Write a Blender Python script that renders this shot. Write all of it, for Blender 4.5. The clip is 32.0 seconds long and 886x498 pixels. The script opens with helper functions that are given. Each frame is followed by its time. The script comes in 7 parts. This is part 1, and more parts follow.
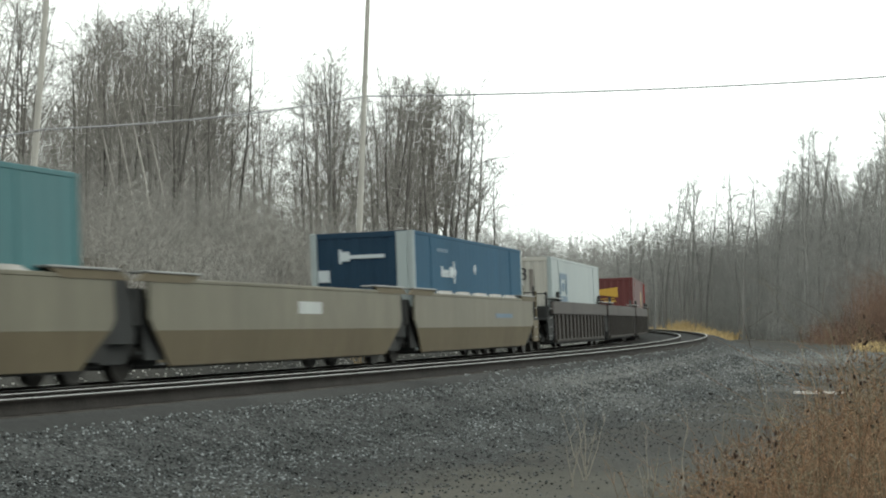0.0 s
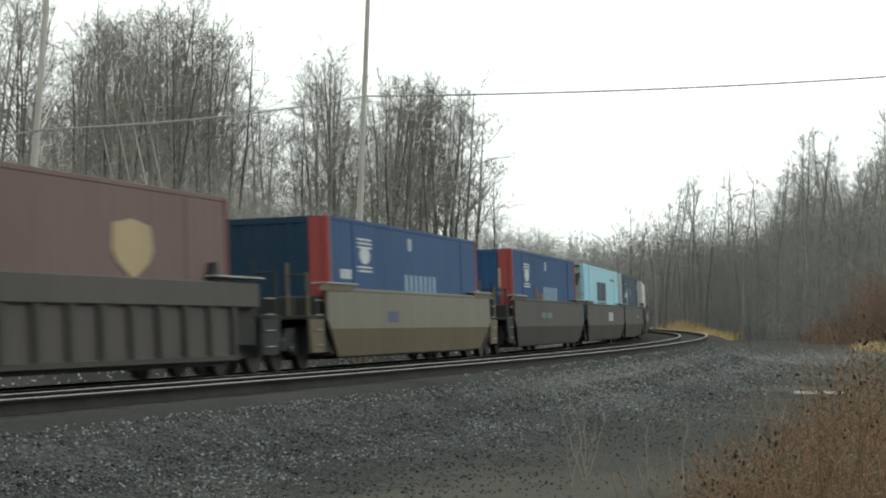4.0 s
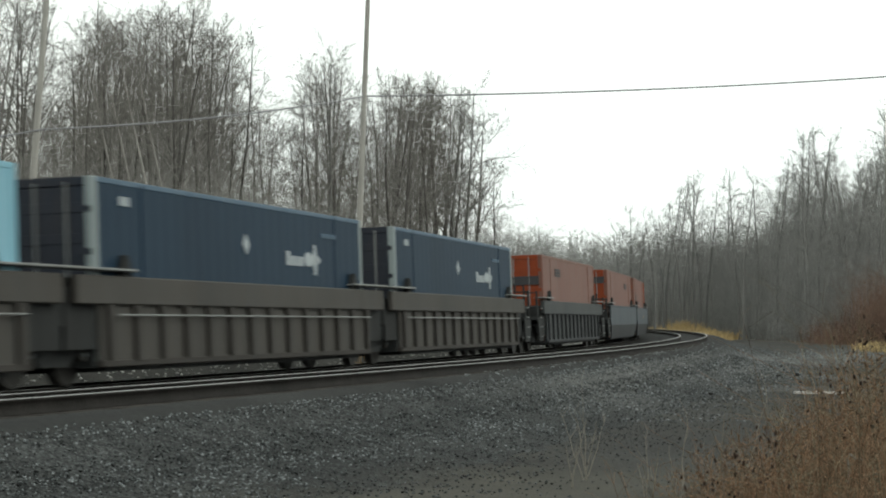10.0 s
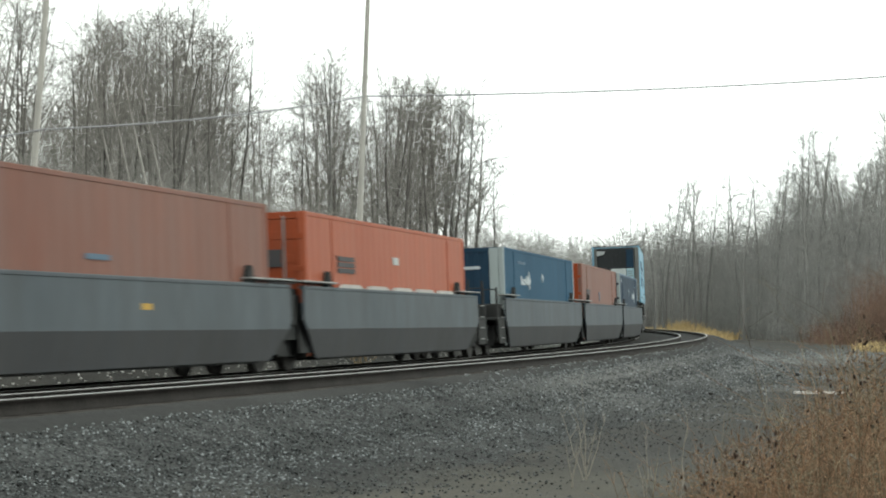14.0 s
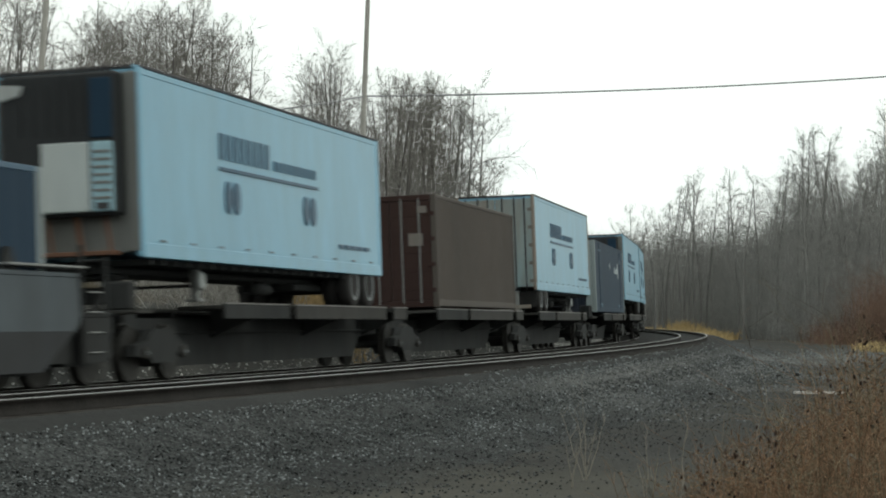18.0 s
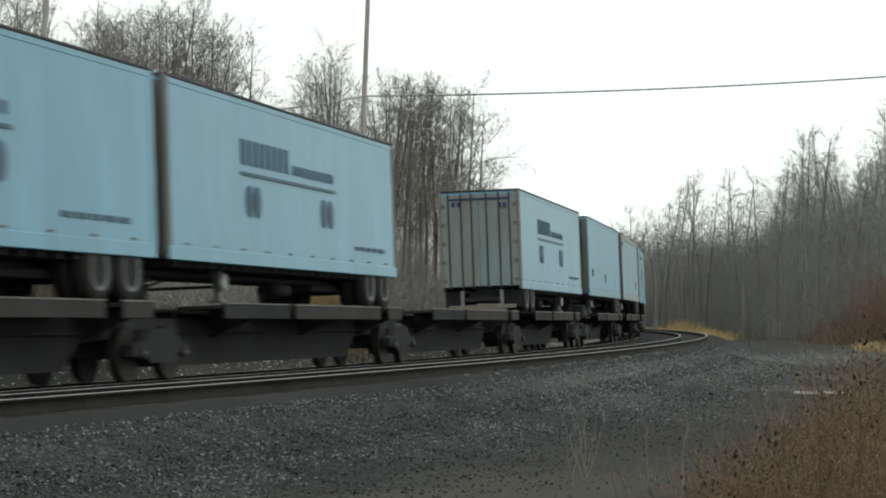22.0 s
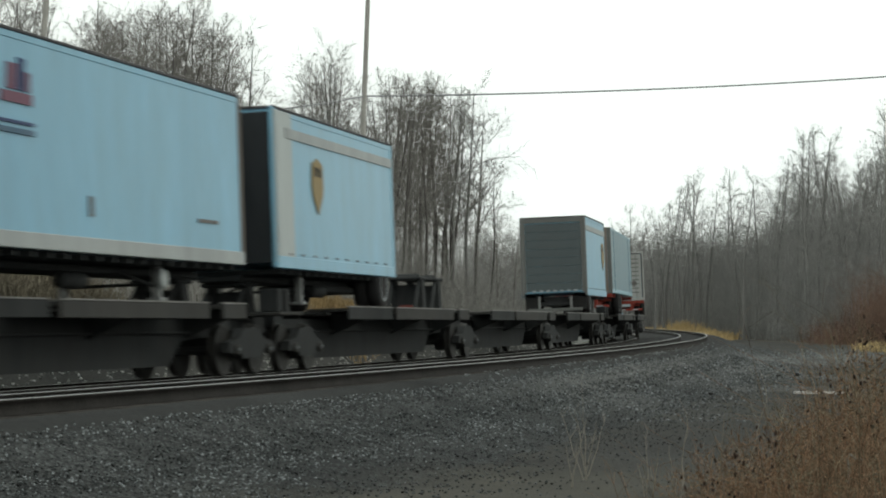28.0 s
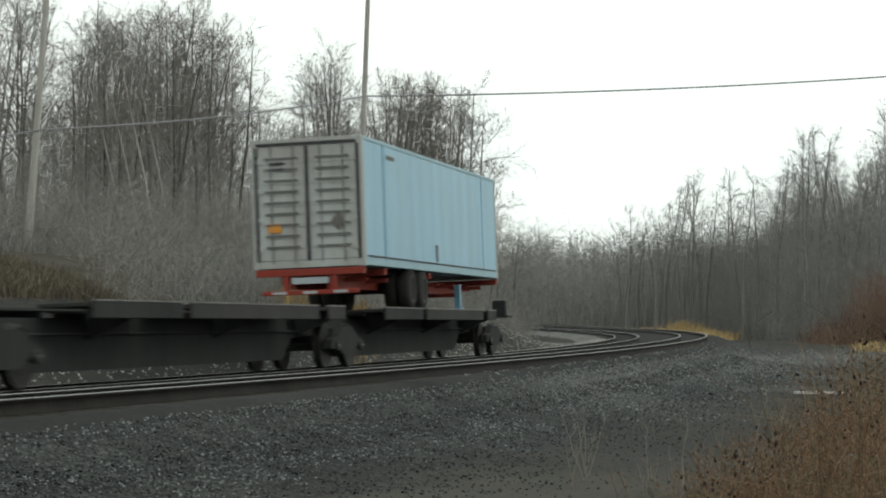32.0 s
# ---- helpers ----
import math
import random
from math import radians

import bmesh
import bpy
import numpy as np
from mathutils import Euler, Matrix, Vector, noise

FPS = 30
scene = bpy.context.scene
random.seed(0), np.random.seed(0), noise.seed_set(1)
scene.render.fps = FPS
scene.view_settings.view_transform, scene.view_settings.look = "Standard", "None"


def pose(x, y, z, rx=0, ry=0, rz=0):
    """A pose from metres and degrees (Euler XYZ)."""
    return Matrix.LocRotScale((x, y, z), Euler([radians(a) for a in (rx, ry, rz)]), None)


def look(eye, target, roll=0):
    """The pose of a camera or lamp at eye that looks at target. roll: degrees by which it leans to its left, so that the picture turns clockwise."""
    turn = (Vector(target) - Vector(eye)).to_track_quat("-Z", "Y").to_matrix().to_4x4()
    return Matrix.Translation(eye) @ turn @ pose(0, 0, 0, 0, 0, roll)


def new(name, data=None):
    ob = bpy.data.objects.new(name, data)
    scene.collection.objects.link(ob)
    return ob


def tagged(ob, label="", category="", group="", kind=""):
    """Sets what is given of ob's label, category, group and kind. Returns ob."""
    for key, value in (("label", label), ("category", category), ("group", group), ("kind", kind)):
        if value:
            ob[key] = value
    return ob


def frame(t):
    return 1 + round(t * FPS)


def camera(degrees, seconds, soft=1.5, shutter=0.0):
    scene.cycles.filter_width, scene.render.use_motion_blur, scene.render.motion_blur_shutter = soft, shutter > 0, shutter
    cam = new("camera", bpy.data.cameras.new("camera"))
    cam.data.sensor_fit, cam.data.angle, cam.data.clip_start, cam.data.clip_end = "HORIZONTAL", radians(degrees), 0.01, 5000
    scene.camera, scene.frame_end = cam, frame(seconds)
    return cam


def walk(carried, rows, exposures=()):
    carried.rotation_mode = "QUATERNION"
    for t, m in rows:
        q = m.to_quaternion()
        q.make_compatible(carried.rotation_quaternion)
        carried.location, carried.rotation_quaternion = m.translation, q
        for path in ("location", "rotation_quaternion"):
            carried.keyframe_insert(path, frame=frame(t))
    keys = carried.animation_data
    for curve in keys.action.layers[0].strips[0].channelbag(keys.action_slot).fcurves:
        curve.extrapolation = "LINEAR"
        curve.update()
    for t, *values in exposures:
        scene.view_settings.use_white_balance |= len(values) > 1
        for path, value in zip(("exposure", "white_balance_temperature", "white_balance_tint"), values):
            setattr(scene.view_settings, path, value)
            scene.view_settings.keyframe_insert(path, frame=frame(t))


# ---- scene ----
# ------------------------------------------------------------------ camera
EYE = 1.188                     # camera height over the rails of the train's track
cam = camera(23.3365, 32.0, soft=2.0, shutter=0.45)
STILL = look((0, 0, EYE), (0, math.cos(0.03109), EYE + math.sin(0.03109)), 0.745)
walk(cam, [(0, STILL), (32.0, STILL)],
     exposures=((0.0, 0.45, 6500, 0), (1.0, 0.92, 6500, 0), (2.0, 0.84, 6500, 0), (3.2, 0.37, 6500, 0), (5.5, -0.06, 6500, 0), (8.0, -0.12, 6500, 0), (10.0, -0.02, 6500, 0), (11.0, 0.22, 6500, 0),
                (12.0, 0.56, 6500, 0), (13.0, 0.82, 6500, 0), (14.0, 0.58, 6500, 0), (15.0, 0.36, 6500, 0), (16.5, -0.08, 6500, 0), (18.0, -0.18, 6500, 0), (32.0, -0.18, 6500, 0)))


# ------------------------------------------------------------------ sky and light
world = bpy.data.worlds.new("overcast_sky")
scene.world = world
world.use_nodes = True
wn, wl = world.node_tree.nodes, world.node_tree.links
wn.clear()
SUN_EL, SUN_AZ = 38.0, 100.0     # azimuth from +y towards +x
sky = wn.new("ShaderNodeTexSky")
sky.sky_type, sky.sun_disc = "NISHITA", False
sky.sun_elevation, sky.sun_rotation = radians(SUN_EL), radians(SUN_AZ)
bg_clear = wn.new("ShaderNodeBackground")
bg_clear.inputs["Strength"].default_value = 0.10
wl.new(sky.outputs["Color"], bg_clear.inputs["Color"])
cloud_at = wn.new("ShaderNodeTexCoord")
cloud_map = wn.new("ShaderNodeMapping")
cloud_map.inputs["Scale"].default_value = (1.0, 1.0, 3.0)
cloud = wn.new("ShaderNodeTexNoise")
cloud.inputs["Scale"].default_value, cloud.inputs["Detail"].default_value = 2.2, 6
cloud_ramp = wn.new("ShaderNodeValToRGB")
cloud_ramp.color_ramp.elements[0].position, cloud_ramp.color_ramp.elements[0].color = 0.30, (0.97, 0.99, 1.0, 1)
cloud_ramp.color_ramp.elements[1].position, cloud_ramp.color_ramp.elements[1].color = 0.70, (1.0, 1.0, 0.97, 1)
bg_cloud = wn.new("ShaderNodeBackground")
bg_cloud.inputs["Strength"].default_value = 1.34
wl.new(cloud_at.outputs["Generated"], cloud_map.inputs["Vector"])
wl.new(cloud_map.outputs["Vector"], cloud.inputs["Vector"])
wl.new(cloud.outputs["Fac"], cloud_ramp.inputs["Fac"])
wl.new(cloud_ramp.outputs["Color"], bg_cloud.inputs["Color"])
sky_mix = wn.new("ShaderNodeMixShader")
sky_mix.inputs["Fac"].default_value = 0.94
wl.new(bg_clear.outputs[0], sky_mix.inputs[1])
wl.new(bg_cloud.outputs[0], sky_mix.inputs[2])
sky_out = wn.new("ShaderNodeOutputWorld")
wl.new(sky_mix.outputs[0], sky_out.inputs["Surface"])

sun = new("sun", bpy.data.lights.new("sun", "SUN"))
sun.data.energy, sun.data.angle, sun.data.color = 0.6, radians(25), (1.0, 0.96, 0.9)
sun_from = Vector((math.sin(radians(SUN_AZ)) * math.cos(radians(SUN_EL)),
                   math.cos(radians(SUN_AZ)) * math.cos(radians(SUN_EL)), math.sin(radians(SUN_EL))))
sun.matrix_world = look(sun_from * 200, (0, 0, 0))


# ------------------------------------------------------------------ materials
def surface(name, base, rough=0.7, metal=0.0, vary=0.25, big=0.6, small=9.0, bump=0.15, dirt=None, dirt_amount=0.0,
            streak=1.0, bump_at=30.0, per_piece=0.0, island=False, coords="Object", gloss=0.3, worn=(), cells=0.0, cell_tone=0.0):
    """A procedural surface: colour that varies at two scales, a stain layer, fine relief."""
    m = bpy.data.materials.new(name)
    m.use_nodes = True
    n, l = m.node_tree.nodes, m.node_tree.links
    shader = n["Principled BSDF"]
    at = n.new("ShaderNodeTexCoord")
    mp = n.new("ShaderNodeMapping")
    mp.inputs["Scale"].default_value = (1.0, 1.0, streak)
    l.new(at.outputs[coords], mp.inputs["Vector"])

    def noisy(scale, detail=5.0, rough_=0.6):
        t = n.new("ShaderNodeTexNoise")
        t.inputs["Scale"].default_value, t.inputs["Detail"].default_value = scale, detail
        t.inputs["Roughness"].default_value = rough_
        l.new(mp.outputs["Vector"], t.inputs["Vector"])
        return t.outputs["Fac"]

    def ramp(fac, lo, hi):
        r = n.new("ShaderNodeMapRange")
        r.inputs["From Min"].default_value, r.inputs["From Max"].default_value = 0.3, 0.7
        r.inputs["To Min"].default_value, r.inputs["To Max"].default_value = lo, hi
        l.new(fac, r.inputs["Value"])
        return r.outputs["Result"]

    def times(a, b):
        x = n.new("ShaderNodeMath")
        x.operation = "MULTIPLY"
        l.new(a, x.inputs[0])
        l.new(b, x.inputs[1])
        return x.outputs[0]

    value = times(ramp(noisy(big), 1 - vary, 1 + vary), ramp(noisy(small), 1 - vary * 0.7, 1 + vary * 0.7))
    if per_piece:
        if island:
            rnd = n.new("ShaderNodeNewGeometry").outputs["Random Per Island"]
        else:
            rnd = n.new("ShaderNodeObjectInfo").outputs["Random"]
        r = n.new("ShaderNodeMapRange")
        r.inputs["To Min"].default_value, r.inputs["To Max"].default_value = 1 - per_piece, 1 + per_piece
        l.new(rnd, r.inputs["Value"])
        value = times(value, r.outputs["Result"])
    if cells:
        # small stones packed side by side, each with its own tone and dark joints
        packed = n.new("ShaderNodeTexVoronoi")
        packed.inputs["Scale"].default_value = cells
        l.new(at.outputs[coords], packed.inputs["Vector"])
        split = n.new("ShaderNodeSeparateColor")
        l.new(packed.outputs["Color"], split.inputs["Color"])
        r = n.new("ShaderNodeMapRange")
        r.inputs["To Min"].default_value, r.inputs["To Max"].default_value = 1 - cell_tone, 1 + cell_tone
        l.new(split.outputs["Red"], r.inputs["Value"])
        value = times(value, r.outputs["Result"])
        r = n.new("ShaderNodeMapRange")
        r.inputs["From Min"].default_value, r.inputs["From Max"].default_value = 0.25, 0.75
        r.inputs["To Min"].default_value, r.inputs["To Max"].default_value = 1.12, 0.6
        l.new(packed.outputs["Distance"], r.inputs["Value"])
        value = times(value, r.outputs["Result"])
    tint = n.new("ShaderNodeVectorMath")
    tint.operation = "SCALE"
    tint.inputs[0].default_value = base
    l.new(value, tint.inputs["Scale"])
    colour = tint.outputs["Vector"]
    if dirt:
        mix = n.new("ShaderNodeMix")
        mix.data_type = "RGBA"
        mix.inputs["B"].default_value = (*dirt, 1)
        l.new(ramp(noisy(big * 2.3, 8.0, 0.7), 0.0, dirt_amount), mix.inputs["Factor"])
        l.new(colour, mix.inputs["A"])
        colour = mix.outputs["Result"]
    for layer, tone in worn:
        attr = n.new("ShaderNodeAttribute")
        attr.attribute_name = layer
        mix = n.new("ShaderNodeMix")
        mix.data_type = "RGBA"
        mix.inputs["B"].default_value = (*tone, 1)
        l.new(times(attr.outputs["Fac"], ramp(noisy(1.1, 6.0, 0.7), 0.35, 1.0)), mix.inputs["Factor"])
        l.new(colour, mix.inputs["A"])
        colour = mix.outputs["Result"]
    l.new(colour, shader.inputs["Base Color"])
    shader.inputs["Roughness"].default_value, shader.inputs["Metallic"].default_value = rough, metal
    shader.inputs["Specular IOR Level"].default_value = gloss
    if bump:
        b = n.new("ShaderNodeBump")
        b.inputs["Strength"].default_value, b.inputs["Distance"].default_value = bump, 0.02
        l.new(noisy(bump_at, 6.0), b.inputs["Height"])
        l.new(b.outputs["Normal"], shader.inputs["Normal"])
    return m


# ------------------------------------------------------------------ mesh building
class Geo:
    """Collects vertices and faces of one mesh."""

    def __init__(self):
        self.v, self.f = [], []

    def add(self, v, f):
        o = len(self.v)
        self.v.extend(v)
        self.f.extend([tuple(i + o for i in q) for q in f])
        return self

    def box(self, x0, x1, y0, y1, z0, z1, c=0.0):
        """A box, its edges chamfered by c."""
        x0, x1, y0, y1, z0, z1 = min(x0, x1), max(x0, x1), min(y0, y1), max(y0, y1), min(z0, z1), max(z0, z1)
        c = min(c, 0.45 * min(x1 - x0, y1 - y0, z1 - z0))
        if c <= 0:
            v = [(x, y, z) for x in (x0, x1) for y in (y0, y1) for z in (z0, z1)]
            return self.add(v, [(0, 1, 3, 2), (4, 6, 7, 5), (0, 4, 5, 1), (2, 3, 7, 6), (0, 2, 6, 4), (1, 5, 7, 3)])
        v, at = [], {}
        for i, x in enumerate((x0, x1)):
            for j, y in enumerate((y0, y1)):
                for k, z in enumerate((z0, z1)):
                    dx, dy, dz = (c, -c)[i], (c, -c)[j], (c, -c)[k]
                    for axis, p in enumerate(((x, y + dy, z + dz), (x + dx, y, z + dz), (x + dx, y + dy, z))):
                        at[i, j, k, axis] = len(v)
                        v.append(p)
        f = []
        for a in range(3):
            o1, o2 = [b for b in range(3) if b != a]
            for side in (0, 1):
                loop = []
                for p, q in ((0, 0), (1, 0), (1, 1), (0, 1)):
                    key = [0, 0, 0]
                    key[a], key[o1], key[o2] = side, p, q
                    loop.append(at[(*key, a)])
                f.append(tuple(loop))
            for p in (0, 1):
                for q in (0, 1):
                    k0, k1 = [0, 0, 0], [0, 0, 0]
                    k0[o1] = k1[o1] = p
                    k0[o2] = k1[o2] = q
                    k1[a] = 1
                    f.append((at[(*k0, o1)], at[(*k1, o1)], at[(*k1, o2)], at[(*k0, o2)]))
        for key in [(i, j, k) for i in (0, 1) for j in (0, 1) for k in (0, 1)]:
            f.append(tuple(at[(*key, a)] for a in range(3)))
        return self.add(v, f)

    def prism(self, outline, lo, hi, axis="y"):
        """A polygon in the two other axes, drawn out along axis from lo to hi."""
        n = len(outline)
        put = {"x": lambda a, b, c: (c, a, b), "y": lambda a, b, c: (a, c, b), "z": lambda a, b, c: (a, b, c)}[axis]
        v = [put(a, b, lo) for a, b in outline] + [put(a, b, hi) for a, b in outline]
        f = [tuple(range(n)), tuple(range(2 * n - 1, n - 1, -1))]
        f += [(i, (i + 1) % n, n + (i + 1) % n, n + i) for i in range(n)]
        return self.add(v, f)

    def tube(self, a, b, r0, r1=None, n=8, caps=True):
        """A round bar from a to b."""
        a, b = Vector(a), Vector(b)
        r1 = r0 if r1 is None else r1
        d = (b - a).normalized()
        u = d.orthogonal().normalized()
        w = d.cross(u)
        ring = [(math.cos(2 * math.pi * i / n), math.sin(2 * math.pi * i / n)) for i in range(n)]
        v = [tuple(a + (u * c + w * s) * r0) for c, s in ring] + [tuple(b + (u * c + w * s) * r1) for c, s in ring]
        f = [(i, (i + 1) % n, n + (i + 1) % n, n + i) for i in range(n)]
        if caps:
            f += [tuple(range(n - 1, -1, -1)), tuple(range(n, 2 * n))]
        return self.add(v, f)

    def lathe(self, profile, centre, axis="y", n=20):
        """Turns a profile of (distance along the axis, radius) about the axis."""
        cx, cy, cz = centre
        v, f = [], []
        for a, r in profile:
            for i in range(n):
                c, s = r * math.cos(2 * math.pi * i / n), r * math.sin(2 * math.pi * i / n)
                v.append({"x": (cx + a, cy + c, cz + s), "y": (cx + c, cy + a, cz + s), "z": (cx + c, cy + s, cz + a)}[axis])
        for j in range(len(profile) - 1):
            f += [(j * n + i, j * n + (i + 1) % n, (j + 1) * n + (i + 1) % n, (j + 1) * n + i) for i in range(n)]
        f += [tuple(range(n)), tuple(range(len(v) - 1, len(v) - n - 1, -1))]
        return self.add(v, f)

    def mesh(self, name, material, smooth=False):
        me = bpy.data.meshes.new(name)
        me.from_pydata([tuple(p) for p in self.v], [], self.f)
        me.materials.append(material)
        if smooth:
            me.polygons.foreach_set("use_smooth", [True] * len(me.polygons))
        me.update()
        bm = bmesh.new()
        bm.from_mesh(me)
        bmesh.ops.recalc_face_normals(bm, faces=bm.faces)
        bm.to_mesh(me)
        bm.free()
        return me


def part(name, geo, material, parent, label="", smooth=False):
    """One mesh object under a thing or under a part."""
    ob = new(name, geo if isinstance(geo, bpy.types.Mesh) else geo.mesh(name, material, smooth))
    ob.parent = parent
    if label:
        ob["label"] = label
    return ob


def big_mesh(name, verts, faces, material, smooth=False):
    """A large mesh from arrays; faces all with the same number of corners."""
    verts, faces = np.asarray(verts, dtype=np.float32), np.asarray(faces, dtype=np.int32)
    me = bpy.data.meshes.new(name)
    k = faces.shape[1]
    me.vertices.add(len(verts))
    me.vertices.foreach_set("co", verts.ravel())
    me.loops.add(faces.size)
    me.loops.foreach_set("vertex_index", faces.ravel())
    me.polygons.add(len(faces))
    me.polygons.foreach_set("loop_start", np.arange(0, faces.size, k, dtype=np.int32))
    me.materials.append(material)
    if smooth:
        me.polygons.foreach_set("use_smooth", np.ones(len(faces), dtype=bool))
    me.update(calc_edges=True)
    me.validate()
    return me


# ------------------------------------------------------------------ the line of the track
CANT = 0.0506                    # the roadbed leans to the inside of the curve
APART = 4.006                    # between the centres of the two tracks
RISE = 0.043                     # the near track lies a little higher
BEND = (0.0021693, 0.00179, 0.00141, 0.00131, 0.00172, 0.00226, 0.00279, 0.00333, 0.00386)
LINE_S = np.arange(-760.0, 820.0, 1.0)
bend = np.interp(LINE_S, [-90, -60, *[-15 + 30 * i for i in range(9)], 420, 520], [0, BEND[0], *BEND, BEND[8], 0.002])
turned = np.concatenate([[0], np.cumsum((bend[1:] + bend[:-1]) / 2)])
zero = int(np.argmin(abs(LINE_S)))
LINE_A = 0.28452 - (turned - turned[zero])
step_x, step_y = np.sin(LINE_A), np.cos(LINE_A)
LINE_X = np.concatenate([[0], np.cumsum((step_x[1:] + step_x[:-1]) / 2)])
LINE_Y = np.concatenate([[0], np.cumsum((step_y[1:] + step_y[:-1]) / 2)])
LINE_X += -10.9226 - LINE_X[zero]
LINE_Y += 16.34249 - LINE_Y[zero]


def on_line(s, w=0.0, z=0.0):
    """The place at s metres along the track, w metres to the camera's side of its centre and z over the rails."""
    x, y, a = np.interp(s, LINE_S, LINE_X), np.interp(s, LINE_S, LINE_Y), np.interp(s, LINE_S, LINE_A)
    side = w - CANT * z
    return np.stack(np.broadcast_arrays(x + side * np.cos(a), y - side * np.sin(a), z + CANT * w), -1)


def line_place(x, y):
    """s and w of places on the ground."""
    x, y = np.atleast_1d(np.asarray(x, float)), np.atleast_1d(np.asarray(y, float))
    pick = slice(None, None, 4)
    lx, ly, la, ls = LINE_X[pick], LINE_Y[pick], LINE_A[pick], LINE_S[pick]
    s, w = np.empty(x.shape), np.empty(x.shape)
    for i in range(0, len(x), 4000):
        dx, dy = x[i:i + 4000, None] - lx, y[i:i + 4000, None] - ly
        j = np.argmin(dx * dx + dy * dy, 1)
        k = np.arange(len(j))
        dx, dy = dx[k, j], dy[k, j]
        s[i:i + 4000] = ls[j] + dx * np.sin(la[j]) + dy * np.cos(la[j])
        w[i:i + 4000] = dx * np.cos(la[j]) - dy * np.sin(la[j])
    return s, w


def waves(x, y, size, seed=0.0):
    """Soft irregular waves of about that size, between -1 and 1."""
    x, y = x / size, y / size
    return (np.sin(x * 1.7 + 1.3 * np.sin(y * 1.1 + seed) + seed) + np.sin(y * 2.1 + 1.7 * np.sin(x * 0.9 + seed * 2.3))
            + np.sin((x + y) * 1.3 + seed * 3.1)) / 3


def ease(a, lo, hi):
    t = np.clip((a - lo) / (hi - lo), 0, 1)
    return t * t * (3 - 2 * t)


def ground_height(x, y):
    """The lie of the land: a flat yard on the camera's side, a bank and a wooded rise inside the curve."""
    shape = np.shape(x)
    x, y = np.ravel(np.asarray(x, float)), np.ravel(np.asarray(y, float))
    s, w = line_place(x, y)
    z = -0.56 + 0.05 * waves(x, y, 3.0) * ease(w, 7.5, 11) + 0.02 * waves(x, y, 0.8, 2.0)
    inside = 1 - ease(s, 92, 135)
    bank = np.interp(-w, [4.6, 7.0, 16, 30, 90, 160], [0, 1.9, 3.7, 4.2, 6.5, 9.0]) * inside
    back = np.interp(-w, [22, 60, 160], [0, 1.0, 9.0]) * (1 - inside)
    far = ease(y, 210, 330) * 1.0 * ease(w, 5, 9) + ease(y, 330, 600) * 3
    outer = ease(w, 26, 60) * 0.8 + ease(w, 60, 160) * 0.8
    z = z + bank + back + np.where(w > 0, far + outer * ease(y, 90, 160), 0)
    z = z + 0.25 * waves(x, y, 9.0, 5.0) * ease(np.abs(w), 14, 30)
    return z.reshape(shape)


# ------------------------------------------------------------------ ground
slope_stone = surface("slope_stone", (0.041, 0.0425, 0.0422), 0.95, vary=0.35, big=0.5, small=5.0, bump=1.0, bump_at=18.0, gloss=0.08, cells=30.0, cell_tone=0.8,
                      worn=(("wear", (0.125, 0.124, 0.119)), ("earth", (0.070, 0.066, 0.055))))
gravel_ground = surface("gravel_ground", (0.036, 0.036, 0.0345), 0.95, vary=0.42, big=0.22, small=11.0, bump=1.0, bump_at=16.0,
                        dirt=(0.058, 0.055, 0.049), dirt_amount=0.7, gloss=0.08, cells=34.0, cell_tone=0.35,
                        worn=(("wear", (0.125, 0.124, 0.119)), ("earth", (0.070, 0.066, 0.055))))
leaf_litter = surface("leaf_litter", (0.052, 0.047, 0.041), 0.95, vary=0.35, big=0.25, small=5.0, bump=0.8, bump_at=9.0, dirt=(0.085, 0.072, 0.052), dirt_amount=0.5, gloss=0.08)
ballast_grey = surface("ballast_grey", (0.025, 0.0255, 0.025), 0.95, vary=0.42, big=0.25, small=13.0, bump=1.0, bump_at=16.0,
                       dirt=(0.034, 0.034, 0.033), dirt_amount=0.5, gloss=0.08)
ballast_pale = surface("ballast_pale", (0.125, 0.124, 0.118), 0.95, vary=0.5, big=1.2, small=9.0, bump=1.0, bump_at=11.0, gloss=0.08)
stone_yard = surface("stone_yard", (0.082, 0.083, 0.08), 0.9, vary=0.3, big=3.0, small=40.0, bump=0.3, per_piece=0.6, island=True, gloss=0.08)
stone_dark = surface("stone_dark", (0.022, 0.021, 0.02), 0.9, vary=0.3, big=3.0, small=40.0, bump=0.3, per_piece=0.4, island=True, gloss=0.08)
stone_grey = surface("stone_grey", (0.056, 0.059, 0.0595), 0.9, vary=0.3, big=3.0, small=40.0, bump=0.3, per_piece=0.88, island=True, gloss=0.08)
stone_pale = surface("stone_pale", (0.27, 0.265, 0.25), 0.9, vary=0.25, big=3.0, small=40.0, bump=0.3, per_piece=0.6, island=True, gloss=0.08)
stone_mid = surface("stone_mid", (0.14, 0.148, 0.151), 0.9, vary=0.3, big=3.0, small=40.0, bump=0.3, per_piece=0.9, island=True, gloss=0.08)
rail_steel = surface("rail_steel", (0.25, 0.247, 0.24), 0.44, 0.9, vary=0.12, big=2, small=30, bump=0.05)
rail_rust = surface("rail_rust", (0.020, 0.018, 0.0165), 0.85, 0.1, vary=0.3, big=1.5, small=20, bump=0.3, gloss=0.08)
tie_wood = surface("tie_wood", (0.045, 0.041, 0.037), 0.95, vary=0.3, big=2.5, small=22, bump=0.6, per_piece=0.3, gloss=0.08)
